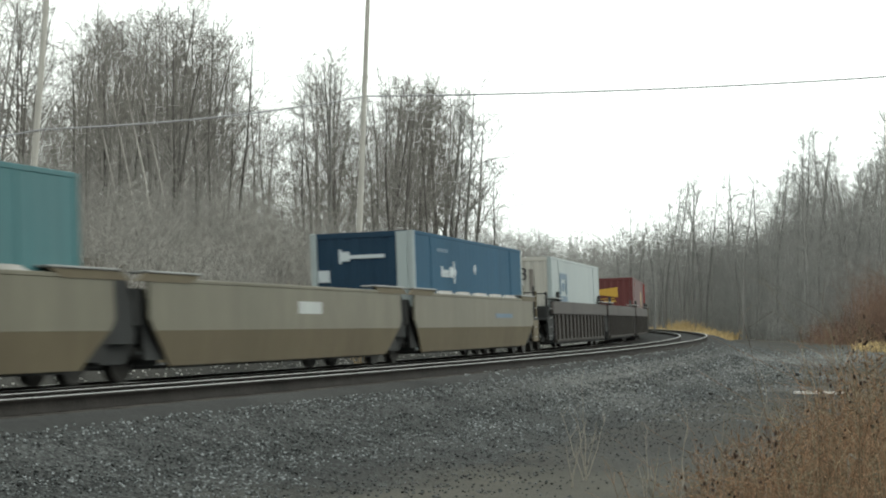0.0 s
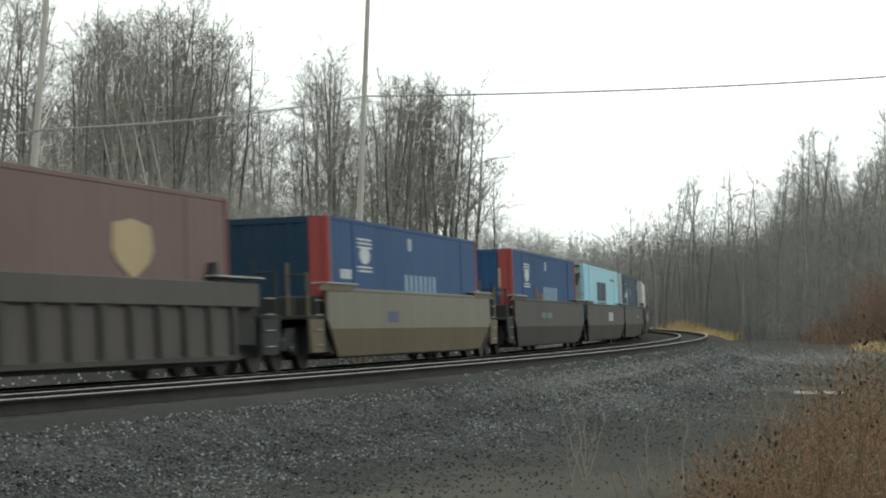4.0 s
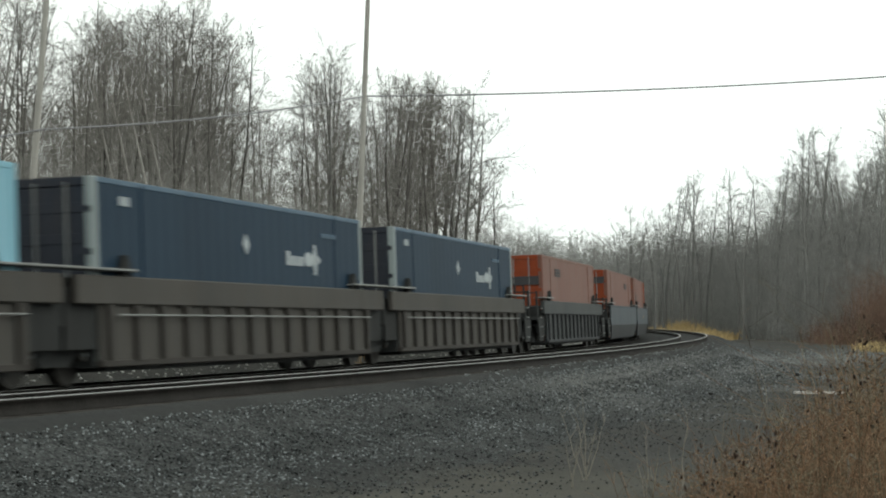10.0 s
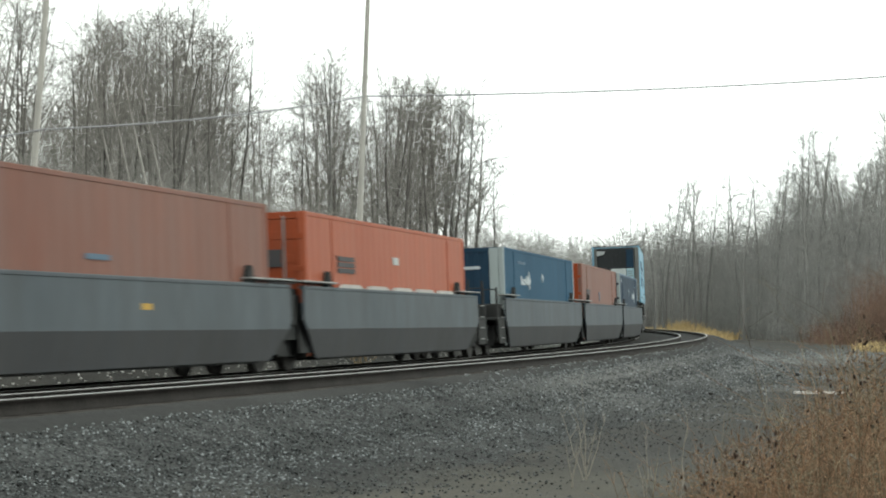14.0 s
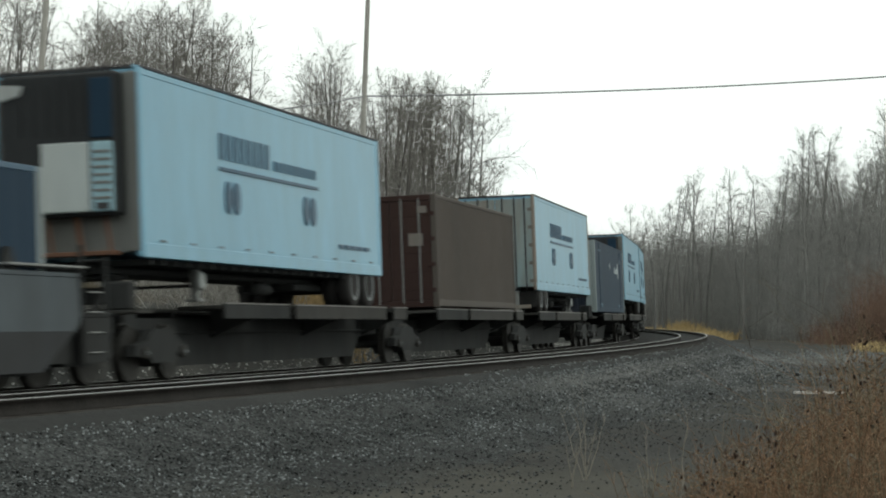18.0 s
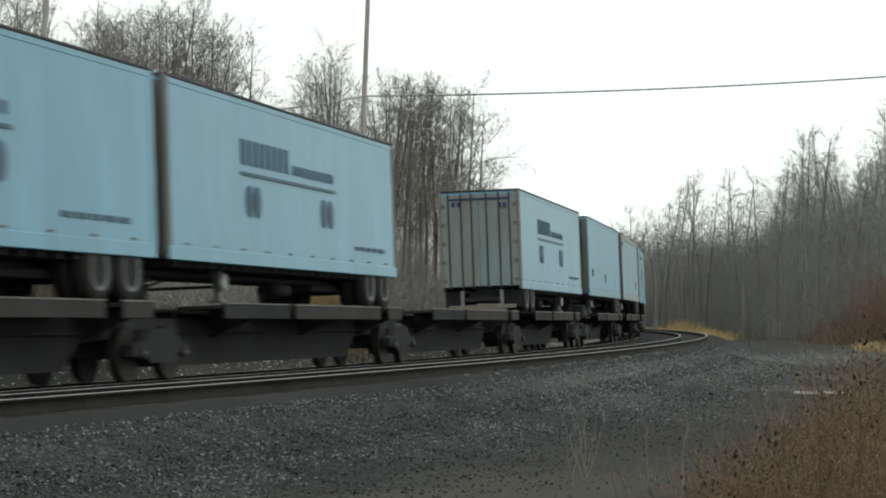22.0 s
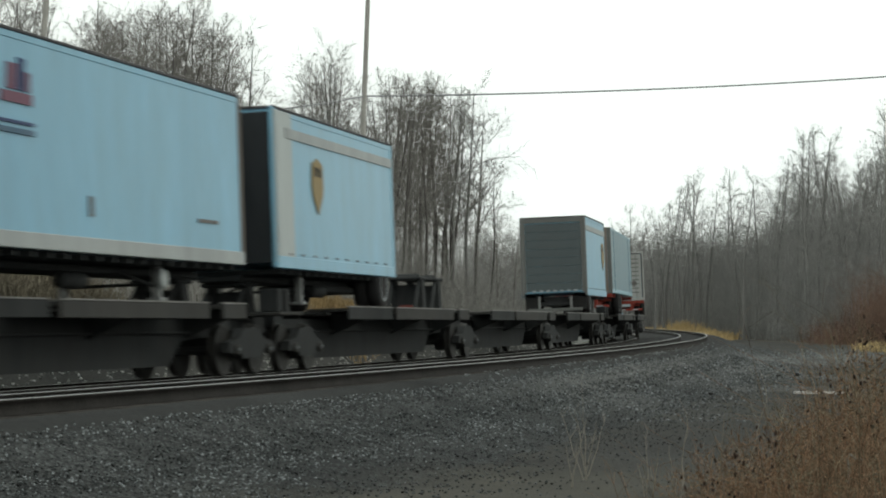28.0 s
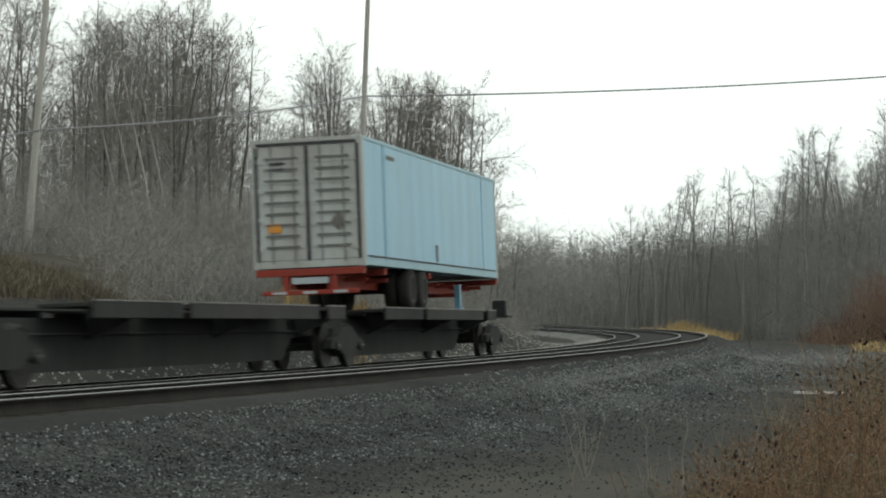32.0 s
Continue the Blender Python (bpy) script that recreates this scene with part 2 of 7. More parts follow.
pole_wood = surface("pole_wood", (0.34, 0.325, 0.30), 0.9, vary=0.22, big=1.2, small=14, streak=0.12, bump=0.5)
wire_grey = surface("wire_grey", (0.2, 0.2, 0.21), 0.5, 0.0, vary=0.05, bump=0)


def yard_layers(me, x, y):
    """Where the service road is packed and paler, and where bare brown earth shows at the foot of the slope."""
    s, w = line_place(x, y)
    rx, ry = np.array([1.6, 3.0, 6.4, 11.8, 15.4, 21.5, 34.0]), np.array([36.0, 47.9, 60.0, 79.6, 91.9, 112.0, 150.0])
    from_road = x - np.interp(y, ry, rx) + 0.5 * waves(x, y, 4.0, 3.0)
    off = np.abs(from_road) / (0.9 + y * 0.014)
    wear = np.where((y > 8) & (y < 165), ease(y, 33, 46) * (1 - ease(off, 0.4, 1.5)) * (0.8 + 0.2 * waves(x, y, 2.5, 7.0)), 0)
    wear = np.maximum(wear, 0.5 * ease(y, 40, 52) * ease(waves(x, y, 3.4, 9.0), 0.2, 0.7) * ease(from_road, -1, 2) * (y < 220))
    edge = w + 0.5 * waves(x, y, 1.6, 4.0)
    earth = ease(edge, 7.9, 8.9) * (1 - ease(edge, 10.8, 12.5)) * (1 - ease(y, 22.5, 26.5)) * np.where(y > 6, 1, 0)
    for name, value in (("wear", wear), ("earth", earth)):
        me.attributes.new(name, "FLOAT", "POINT").data.foreach_set("value", np.clip(value, 0, 1).astype(np.float32))


def build_ground():
    def graded(lo, a, b, hi, fine, grow):
        mid = list(np.arange(a, b + fine, fine))
        up, d = [mid[-1]], fine
        while up[-1] < hi:
            d *= grow
            up.append(up[-1] + d)
        down, d = [mid[0]], fine
        while down[-1] > lo:
            d *= grow
            down.append(down[-1] - d)
        return np.array(down[:0:-1] + mid + up[1:])

    xs, ys = graded(-1500, -14, 30, 1500, 0.45, 1.05), graded(-700, 14, 110, 3000, 0.5, 1.045)
    gx, gy = np.meshgrid(xs, ys)
    gz = ground_height(gx, gy)
    n = len(xs)
    i, j = np.meshgrid(np.arange(n - 1), np.arange(len(ys) - 1))
    a = (j * n + i).ravel()
    ob = new("ground", big_mesh("ground", np.stack([gx, gy, gz], -1).reshape(-1, 3), np.stack([a, a + 1, a + n + 1, a + n], 1),
                                gravel_ground, True))
    ob.data.materials.append(leaf_litter)
    yard_layers(ob.data, gx.ravel(), gy.ravel())
    cx, cy = (gx[:-1, :-1] + gx[1:, 1:]).ravel() / 2, (gy[:-1, :-1] + gy[1:, 1:]).ravel() / 2
    s, w = line_place(cx, cy)
    edge = 24 + 6 * waves(cx, cy, 12.0, 1.0) - ease(cy, 100, 170) * 9 + (s > 165) * -4
    litter = (w < -7.5) & (s < 118 + 4 * waves(cx, cy, 5.0)) | (w < -24) | (w > edge) & (cy > 60)
    ob.data.polygons.foreach_set("material_index", litter.astype(np.int32))
    tagged(ob, "grey gravel yard and leaf-strewn woodland floor beside the line", "ground", kind="structure")


def sweep(name, profile, s_values, material, z_noise=0.0, smooth=False):
    """Draws a profile of (w, z) along the track."""
    rows = []
    for w, z in profile:
        p = on_line(s_values, w, z)
        if z_noise:
            p[:, 2] += z_noise * waves(p[:, 0] * 3.0, p[:, 1] * 3.0, 0.7, w)
        rows.append(p)
    verts = np.stack(rows, 1).reshape(-1, 3)
    k, n = len(profile), len(s_values)
    i, j = np.meshgrid(np.arange(k - 1), np.arange(n - 1))
    a = (j * k + i).ravel()
    return new(name, big_mesh(name, verts, np.stack([a, a + 1, a + k + 1, a + k], 1), material, smooth))


def build_roadbed():
    s = np.concatenate([np.arange(-90, -10, 3.0), np.arange(-10, 90, 0.5), np.arange(90, 300, 1.5), np.arange(300, 700, 6.0)])
    mid = RISE
    prof = [(-4.9, -0.75), (-4.0, -0.5), (-2.5, -0.23), (-1.6, -0.17), (-0.9, -0.2), (0.0, -0.21), (0.9, -0.2), (1.6, -0.18),
            (2.2, -0.18), (2.7, -0.16), (3.1, mid - 0.2), (4.0, mid - 0.21), (4.9, mid - 0.2), (5.3, mid - 0.17), (5.6, mid - 0.18),
            (5.9, mid - 0.31), (6.4, mid - 0.52), (7.0, mid - 0.72), (7.8, mid - 0.88), (8.8, mid - 1.1), (9.6, mid - 1.3)]
    ob = sweep("ballast_bed", prof, s, ballast_grey, 0.012, True)
    ob.data.materials.append(ballast_pale)
    k = len(prof) - 1
    ob.data.polygons.foreach_set("material_index", [1 if i % k < 3 else 2 if i % k > 14 else 0 for i in range(len(ob.data.polygons))])
    ob.data.materials.append(slope_stone)
    at = np.empty(len(ob.data.vertices) * 3, dtype=np.float32)
    ob.data.vertices.foreach_get("co", at)
    yard_layers(ob.data, at[0::3].astype(float), at[1::3].astype(float))
    tagged(ob, "dark grey crushed stone ballast bed under both tracks", "ballast", kind="structure")
    return ob


RAIL_PROFILE = [(-0.075, -0.17), (-0.075, -0.155), (-0.012, -0.135), (-0.012, -0.045), (-0.036, -0.035), (-0.037, -0.008), (-0.028, 0.0),
                (0.028, 0.0), (0.037, -0.008), (0.036, -0.035), (0.012, -0.045), (0.012, -0.135), (0.075, -0.155), (0.075, -0.17)]


def build_rails():
    s = np.concatenate([np.arange(-90, 160, 1.5), np.arange(160, 420, 3.0)])
    for base, lift, which in ((0.0, 0.0, "far"), (APART, RISE, "near")):
        track = new("track")
        tagged(track, "railway track with polished steel rails on weathered ties, " + ("carrying the train" if which == "far" else "empty, nearer the yard"),
               "railway track", "pair of railway tracks", "structure")
        for side in (-0.7515, 0.7515):
            rail = sweep("rail", [(base + side + a, lift + b) for a, b in RAIL_PROFILE], s, rail_rust)
            rail.parent = track
            rail["label"] = "rusty web, bright worn head"
            rail.data.materials.append(rail_steel)
            k = len(RAIL_PROFILE) - 1
            rail.data.polygons.foreach_set("material_index", [1 if i % k in (5, 6, 7) else 0 for i in range(len(rail.data.polygons))])
        g = Geo().box(-0.115, 0.115, -1.29, 1.29, -0.09, 0.09, 0.012)
        tie_mesh = g.mesh("tie", tie_wood)
        for i in range(150):
            at = -4 + i * 0.56
            p, q = on_line(at, base, lift - 0.262), on_line(at + 0.1, base, lift - 0.262)
            heading = math.atan2(q[1] - p[1], q[0] - p[0])
            tie = new("tie", tie_mesh)
            tie.parent = track
            tie.matrix_basis = Matrix.Translation(p) @ Matrix.Rotation(heading + random.gauss(0, 0.01), 4, "Z") @ Matrix.Rotation(-CANT, 4, "X")


def stone_shapes(count, seed):
    """A few rough stones with twenty faces."""
    rng = np.random.default_rng(seed)
    bm = bmesh.new()
    bmesh.ops.create_icosphere(bm, subdivisions=1, radius=0.720)
    base = np.array([v.co[:] for v in bm.verts])
    faces = np.array([[v.index for v in f.verts] for f in bm.faces])
    bm.free()
    return [base * rng.uniform(0.6, 1.15, (len(base), 1)) for _ in range(count)], faces


def scatter_stones(name, places, sizes, material, seed, label):
    rng = np.random.default_rng(seed)
    shapes, faces = stone_shapes(12, seed)
    n, k = len(places), len(shapes[0])
    shape = np.stack(shapes)[rng.integers(0, len(shapes), n)]
    scale = sizes[:, None] * np.stack([rng.uniform(0.8, 1.3, n), rng.uniform(0.7, 1.2, n), rng.uniform(0.5, 0.9, n)], 1)
    v = shape * scale[:, None, :]
    a = rng.uniform(0, 6.28, n)
    c, s_ = np.cos(a)[:, None], np.sin(a)[:, None]
    v = np.stack([v[..., 0] * c - v[..., 1] * s_, v[..., 0] * s_ + v[..., 1] * c, v[..., 2]], -1) + places[:, None, :]
    f = faces[None] + (np.arange(n) * k)[:, None, None]
    ob = new(name, big_mesh(name, v.reshape(-1, 3), f.reshape(-1, 3), material))
    tagged(ob, label, "stones", kind="stuff")
    return ob


SLOPE_W = [5.3, 5.6, 5.9, 6.4, 7.2, 8.4, 9.6]
SLOPE_Z = [RISE + z for z in (-0.17, -0.18, -0.31, -0.52, -0.76, -1.0, -1.3)]


def on_slope(s, w, lift):
    """Places on the ballast slope or the yard at its foot, whichever is higher."""
    p = on_line(s, w, 0.0)
    p[:, 2] = np.maximum(np.interp(w, SLOPE_W, SLOPE_Z) + CANT * w, ground_height(p[:, 0], p[:, 1])) + lift
    return p


def build_stones():
    rng = np.random.default_rng(5)
    n = 30000
    s = rng.uniform(0, 1, n) ** 1.7 * 75 - 3
    w = 5.85 + np.abs(rng.normal(0, 1.0, n)) * 1.9
    scatter_stones("ballast_stones", on_slope(s, w, 0.008), rng.uniform(0.009, 0.028, n) * (1 + s / 160), stone_grey, 7, "loose light and dark grey crushed stones on the ballast slope")
    # paler stones have rolled down and lie in a band along the foot, thinning out towards the bend
    n = 15000
    s = rng.uniform(0, 1, n) ** 1.35 * 62 - 3
    w = 7.25 + rng.normal(0, 0.48, n) + 0.15 * np.sin(s * 0.45)
    keep = (w > 5.75) & (w < 8.9) & (rng.uniform(0, 1, n) < 1.1 - s / 42) & (waves(s, 2.2 * w, 1.1, 6.0) + rng.normal(0, 0.3, n) > -0.25)
    s, w = s[keep], w[keep]
    scatter_stones("pale_stones", on_slope(s, w, 0.014), rng.uniform(0.009, 0.025, len(s)) * (1 + s / 140), stone_mid, 10, "pale blue-grey broken stones strewn along the foot of the ballast slope")
    n = 2600
    s = rng.uniform(0, 1, n) ** 1.4 * 50 - 3
    w = 5.8 + np.abs(rng.normal(0, 0.22, n))
    scatter_stones("pale_stones", on_slope(s, w, 0.012), rng.uniform(0.012, 0.028, n), stone_mid, 13, "pale broken stones along the top edge of the ballast slope")
    n = 7000
    y = 17 + rng.uniform(0, 1, n) ** 1.6 * 75
    x = rng.uniform(-0.12, 0.22, n) * y
    s, w = line_place(x, y)
    keep = (w > 7.0) & (w < 22) & (waves(x, y, 1.9, 11.0) + rng.normal(0, 0.35, n) > -0.1)
    x, y = x[keep], y[keep]
    p = np.stack([x, y, ground_height(x, y) + 0.002], 1)
    scatter_stones("yard_gravel", p, rng.uniform(0.005, 0.017, len(x)) * rng.choice([1, 1, 1, 1, 1.8], len(x)), stone_yard, 8,
                   "scattered grey gravel lying on the service road")
    # streaks of pale gravel thrown up along the wheel tracks of the service road
    n = 5200
    y = rng.uniform(36, 128, n)
    mid = np.interp(y, [36, 47.9, 60, 79.6, 105, 128], [1.6, 3.1, 6.6, 11.6, 17.5, 23.0])
    x = mid + rng.normal(0, 0.5, n) * (1 + y / 70) + np.where(rng.uniform(0, 1, n) < 0.4, 2.4, 0)
    s, w = line_place(x, y)
    x, y = x[w > 5.0], y[w > 5.0]
    p = np.stack([x, y, ground_height(x, y) + 0.006], 1)
    p[:, 2] = np.maximum(p[:, 2], on_slope(*line_place(x, y), 0.006)[:, 2])
    scatter_stones("road_gravel", p, rng.uniform(0.010, 0.034, len(x)) * (1 + y / 110), stone_mid, 14, "streaks of pale gravel along the wheel tracks of the service road")
    # single dark lumps on the open yard
    n = 46
    y = rng.uniform(42, 115, n)
    x = np.interp(y, [42, 80, 115], [3.5, 13.5, 20.0]) + rng.normal(0, 0.06, n) * y
    s, w = line_place(x, y)
    x, y = x[w > 7.5], y[w > 7.5]
    scatter_stones("dark_lumps", np.stack([x, y, ground_height(x, y) + 0.03], 1), rng.uniform(0.05, 0.14, len(x)), stone_dark, 15, "single dark lumps of rock and clod on the open yard")
    n = 20000
    s = -2 + 132 * rng.uniform(0, 1, n) ** 1.8
    w = -1.4 - 5.5 * rng.uniform(0, 1, n) ** 1.6
    p = on_line(s, w, 0.0)
    p[:, 2] = np.maximum(p[:, 2] + np.interp(w, [-9, -4.9, -4.0, -2.5, -1.6], [-2, -0.75, -0.5, -0.23, -0.17]), ground_height(p[:, 0], p[:, 1])) + 0.01
    scatter_stones("far_ballast_stones", p, rng.uniform(0.03, 0.075, n), stone_pale, 9, "loose pale crushed stones behind the rails")


def build_marker():
    """A small yellow marker post on the bank."""
    x, y = -4.93, 68.0
    z = float(ground_height(np.array([x]), np.array([y]))[0])
    post = new("marker_post")
    post.matrix_basis = Matrix.Translation((x, y, z - 0.05))
    tagged(post, "short yellow marker post with a white cap on the grassy bank", "marker post")
    h = 1.88 - z
    part("post", Geo().lathe([(0, 0.085), (h - 0.02, 0.085), (h, 0.075)], (0, 0, 0), "z", 12), surface("marker_yellow", (0.42, 0.25, 0.03), 0.6, vary=0.15, big=2, small=20, bump=0.05), post)
    part("cap", Geo().lathe([(h, 0.09), (h + 0.16, 0.09), (h + 0.2, 0.05)], (0, 0, 0), "z", 12), surface("marker_white", (0.5, 0.5, 0.48), 0.6, vary=0.1, big=2, small=20, bump=0.05), post, "white cap")


def build_poles():
    def pole(x, y, lean, height, radius, label):
        z = float(ground_height(np.array([x]), np.array([y]))[0])
        base = new("utility_pole")
        base.matrix_basis = Matrix.Translation((x, y, z - 0.05)) @ Matrix.Rotation(radians(lean), 4, "Y")
        tagged(base, label, "utility pole", "utility poles beside the line")
        g = Geo()
        rings = [(0, radius * 1.12), (1.5, radius * 1.06), (height * 0.5, radius * 0.92), (height - 0.05, radius * 0.72), (height, radius * 0.66)]
        g.lathe(rings, (0, 0, 0), "z", 14)
        part("shaft", g, pole_wood, base, smooth=True)
        return base

    a = pole(-13.75, 71.0, 3.1, 12.6, 0.115, "weathered pale wooden utility pole leaning on the grassy bank")
    b = pole(-3.2, 80.0, 1.3, 14.0, 0.108, "tall weathered grey wooden utility pole at the foot of the wood")
    c = pole(26.0, 88.0, 0.0, 14.0, 0.17, "wooden utility pole beyond the yard")

    def hang(pts, sag, radius, name="cable"):
        cu = bpy.data.curves.new(name, "CURVE")
        cu.dimensions, cu.bevel_depth, cu.bevel_resolution = "3D", radius, 2
        for (p, q), drop in zip(zip(pts, pts[1:]), sag):
            sp = cu.splines.new("POLY")
            sp.points.add(24)
            for i in range(25):
                t = i / 24
                v = Vector(p).lerp(Vector(q), t)
                sp.points[i].co = (v.x, v.y, v.z - drop * 4 * t * (1 - t), 1)
        cu.materials.append(wire_grey)
        ob = new(name, cu)
        return tagged(ob, "thin grey overhead cable strung between the poles", "cable")

    pa, pb = Vector((-13.3, 71.0, 7.2)), Vector((-2.95, 80.0, 9.36))
    left = pa + (pa - pb) * 1.6 + Vector((0, 0, 0.5))
    hang([left, pa, pb, Vector((26.0, 88.0, 12.0))], (0.5, 0.2, 0.3), 0.03)
    for pole_ob, at in ((a, pa), (b, pb), (c, Vector((26, 88, 12.0)))):
        inv = pole_ob.matrix_basis.inverted()
        p = inv @ at
        part("cable_clamp", Geo().tube((p.x - 0.0, p.y, p.z), (0, 0, p.z), 0.03, n=6), wire_grey, pole_ob, "small steel cable clamp")


def build_litter():
    """Small things lying on the yard."""
    def height(x, y):
        return float(ground_height(np.array([x]), np.array([y]))[0])

    board_wood = surface("board_wood", (0.48, 0.46, 0.43), 0.9, vary=0.2, big=2, small=16, bump=0.3)
    board = new("broken_board")
    board.matrix_basis = Matrix.Translation((8.95, 51.0, height(8.95, 51.0) + 0.03)) @ Matrix.Rotation(0.25, 4, "Z")
    tagged(board, "pale weathered broken board lying on the gravel", "board")
    part("plank", Geo().prism([(-0.62, -0.10), (0.5, -0.12), (0.66, 0.0), (0.55, 0.10), (-0.58, 0.12)], 0.0, 0.05, "z"), board_wood, board)
    part("splinter", Geo().prism([(-0.2, -0.5), (0.45, -0.42), (0.5, -0.3), (-0.15, -0.36)], 0.0, 0.04, "z"), board_wood, board, "split-off pale splinter")
    rng = np.random.default_rng(71)
    n = 260
    a, r = rng.uniform(0, 6.28, n), 0.5 * rng.uniform(0, 1, n) ** 0.6
    x, y = 3.6 + r * np.cos(a), 44.6 + 1.6 * r * np.sin(a)
    p = np.stack([x, y, ground_height(x, y) + 0.012], 1)
    moss = surface("moss_green", (0.095, 0.105, 0.03), 0.95, vary=0.3, big=4, small=40, bump=0.4, per_piece=0.4, island=True, gloss=0.08)
    scatter_stones("moss_patch", p, rng.uniform(0.03, 0.075, n), moss, 72, "small patch of dull green moss on the gravel")


build_ground()
build_roadbed()
build_rails()
build_stones()
build_litter()
build_marker()
build_poles()


# ------------------------------------------------------------------ woods
bark_grey = surface("bark_grey", (0.12, 0.113, 0.104), 0.95, vary=0.3, big=0.8, small=9, streak=0.3, bump=0.5, per_piece=0.25, gloss=0.08)
bark_dark = surface("bark_dark", (0.07, 0.065, 0.06), 0.95, vary=0.3, big=0.8, small=9, streak=0.3, bump=0.5, per_piece=0.2, gloss=0.08)
# paler bark: the haze of distance is tinted into its colour
bark_haze_tint = surface("bark_haze_tint", (0.17, 0.166, 0.158), 0.95, vary=0.25, big=0.8, small=9, streak=0.3, bump=0.3, per_piece=0.2, gloss=0.08)
bark_pale = surface("bark_pale", (0.27, 0.255, 0.235), 0.9, vary=0.3, big=1.5, small=12, streak=0.3, bump=0.4, per_piece=0.2, gloss=0.08)
twig_brown = surface("twig_brown", (0.165, 0.155, 0.143), 0.95, vary=0.2, big=0.3, small=3, bump=0, per_piece=0.22, island=True, gloss=0.08)
# haze over the far woods is put into these lighter twig colours
brush_haze_tint = surface("brush_haze_tint", (0.215, 0.212, 0.203), 0.95, vary=0.25, big=0.25, small=2, bump=0, per_piece=0.25, island=True, gloss=0.08)
far_twig_haze = surface("far_twig_haze", (0.25, 0.245, 0.235), 0.95, vary=0.2, big=0.3, small=3, bump=0, per_piece=0.22, island=True, gloss=0.08)
twig_red = surface("twig_red", (0.15, 0.098, 0.075), 0.95, vary=0.25, big=0.3, small=3, bump=0, per_piece=0.4, island=True, gloss=0.08)
brush_grey = surface("brush_grey", (0.225, 0.216, 0.20), 0.95, vary=0.3, big=0.25, small=2, bump=0, per_piece=0.2, island=True, gloss=0.08)
grass_dry = surface("grass_dry", (0.42, 0.31, 0.155), 0.9, vary=0.2, big=0.5, small=4, bump=0, per_piece=0.35, island=True, gloss=0.08)
tuft_straw = surface("tuft_straw", (0.24, 0.17, 0.085), 0.95, vary=0.3, big=0.4, small=3, bump=0, per_piece=0.4, island=True, gloss=0.08)
bank_straw = surface("bank_straw", (0.125, 0.108, 0.08), 0.95, vary=0.3, big=0.4, small=3, bump=0, per_piece=0.4, island=True, gloss=0.08)
weed_rust = surface("weed_rust", (0.168, 0.106, 0.066), 0.95, vary=0.3, big=1.2, small=9, bump=0, per_piece=0.55, island=True, gloss=0.08)
weed_grey = surface("weed_grey", (0.135, 0.115, 0.078), 0.95, vary=0.3, big=1.2, small=9, bump=0, per_piece=0.6, island=True, gloss=0.08)
weed_seed = surface("weed_seed", (0.045, 0.03, 0.023), 0.95, vary=0.3, big=2, small=12, bump=0, per_piece=0.5, island=True, gloss=0.08)
weed_pale = surface("weed_pale", (0.225, 0.205, 0.175), 0.9, vary=0.25, big=2, small=12, bump=0, per_piece=0.3, island=True, gloss=0.08)


def tubes(segs, sides):
    """Tapered bars of rows (x0 y0 z0 x1 y1 z1 r0 r1) as arrays of vertices and quads."""
    segs = np.asarray(segs, float).reshape(-1, 8)
    a, b, r0, r1 = segs[:, 0:3], segs[:, 3:6], segs[:, 6], segs[:, 7]
    d = b - a
    d /= np.linalg.norm(d, axis=1, keepdims=True) + 1e-9
    up = np.where(np.abs(d[:, 2:3]) < 0.9, np.array([[0, 0, 1.0]]), np.array([[1.0, 0, 0]]))
    u = np.cross(d, up)
    u /= np.linalg.norm(u, axis=1, keepdims=True) + 1e-9
    w = np.cross(d, u)
    ang = np.arange(sides) * 2 * np.pi / sides
    ring = u[:, None] * np.cos(ang)[None, :, None] + w[:, None] * np.sin(ang)[None, :, None]
    v = np.concatenate([a[:, None] + ring * r0[:, None, None], b[:, None] + ring * r1[:, None, None]], 1)
    i = np.arange(sides)
    q = np.stack([i, (i + 1) % sides, sides + (i + 1) % sides, sides + i], 1)
    f = q[None] + (np.arange(len(segs)) * 2 * sides)[:, None, None]
    return v.reshape(-1, 3), f.reshape(-1, 4)


def chain(points, radii, sides):
    """One bar bent through points, its rings shared from piece to piece."""
    points, radii = np.asarray(points, float), np.asarray(radii, float)
    d = np.gradient(points, axis=0)
    d /= np.linalg.norm(d, axis=1, keepdims=True) + 1e-9
    u = np.cross(d, np.where(np.abs(d[:, 1:2]) < 0.9, np.array([[0, 1.0, 0]]), np.array([[1.0, 0, 0]])))
    u /= np.linalg.norm(u, axis=1, keepdims=True) + 1e-9
    w = np.cross(d, u)
    ang = np.arange(sides) * 2 * np.pi / sides
    v = points[:, None] + (u[:, None] * np.cos(ang)[None, :, None] + w[:, None] * np.sin(ang)[None, :, None]) * radii[:, None, None]
    i = np.arange(sides)
    q = np.stack([i, (i + 1) % sides, sides + (i + 1) % sides, sides + i], 1)
    f = q[None] + (np.arange(len(points) - 1) * sides)[:, None, None]
    return v.reshape(-1, 3), f.reshape(-1, 4)


def joined(batches):
    vs, fs, o = [], [], 0
    for v, f in batches:
        vs.append(v)
        fs.append(f + o)
        o += len(v)
    return np.concatenate(vs), np.concatenate(fs)


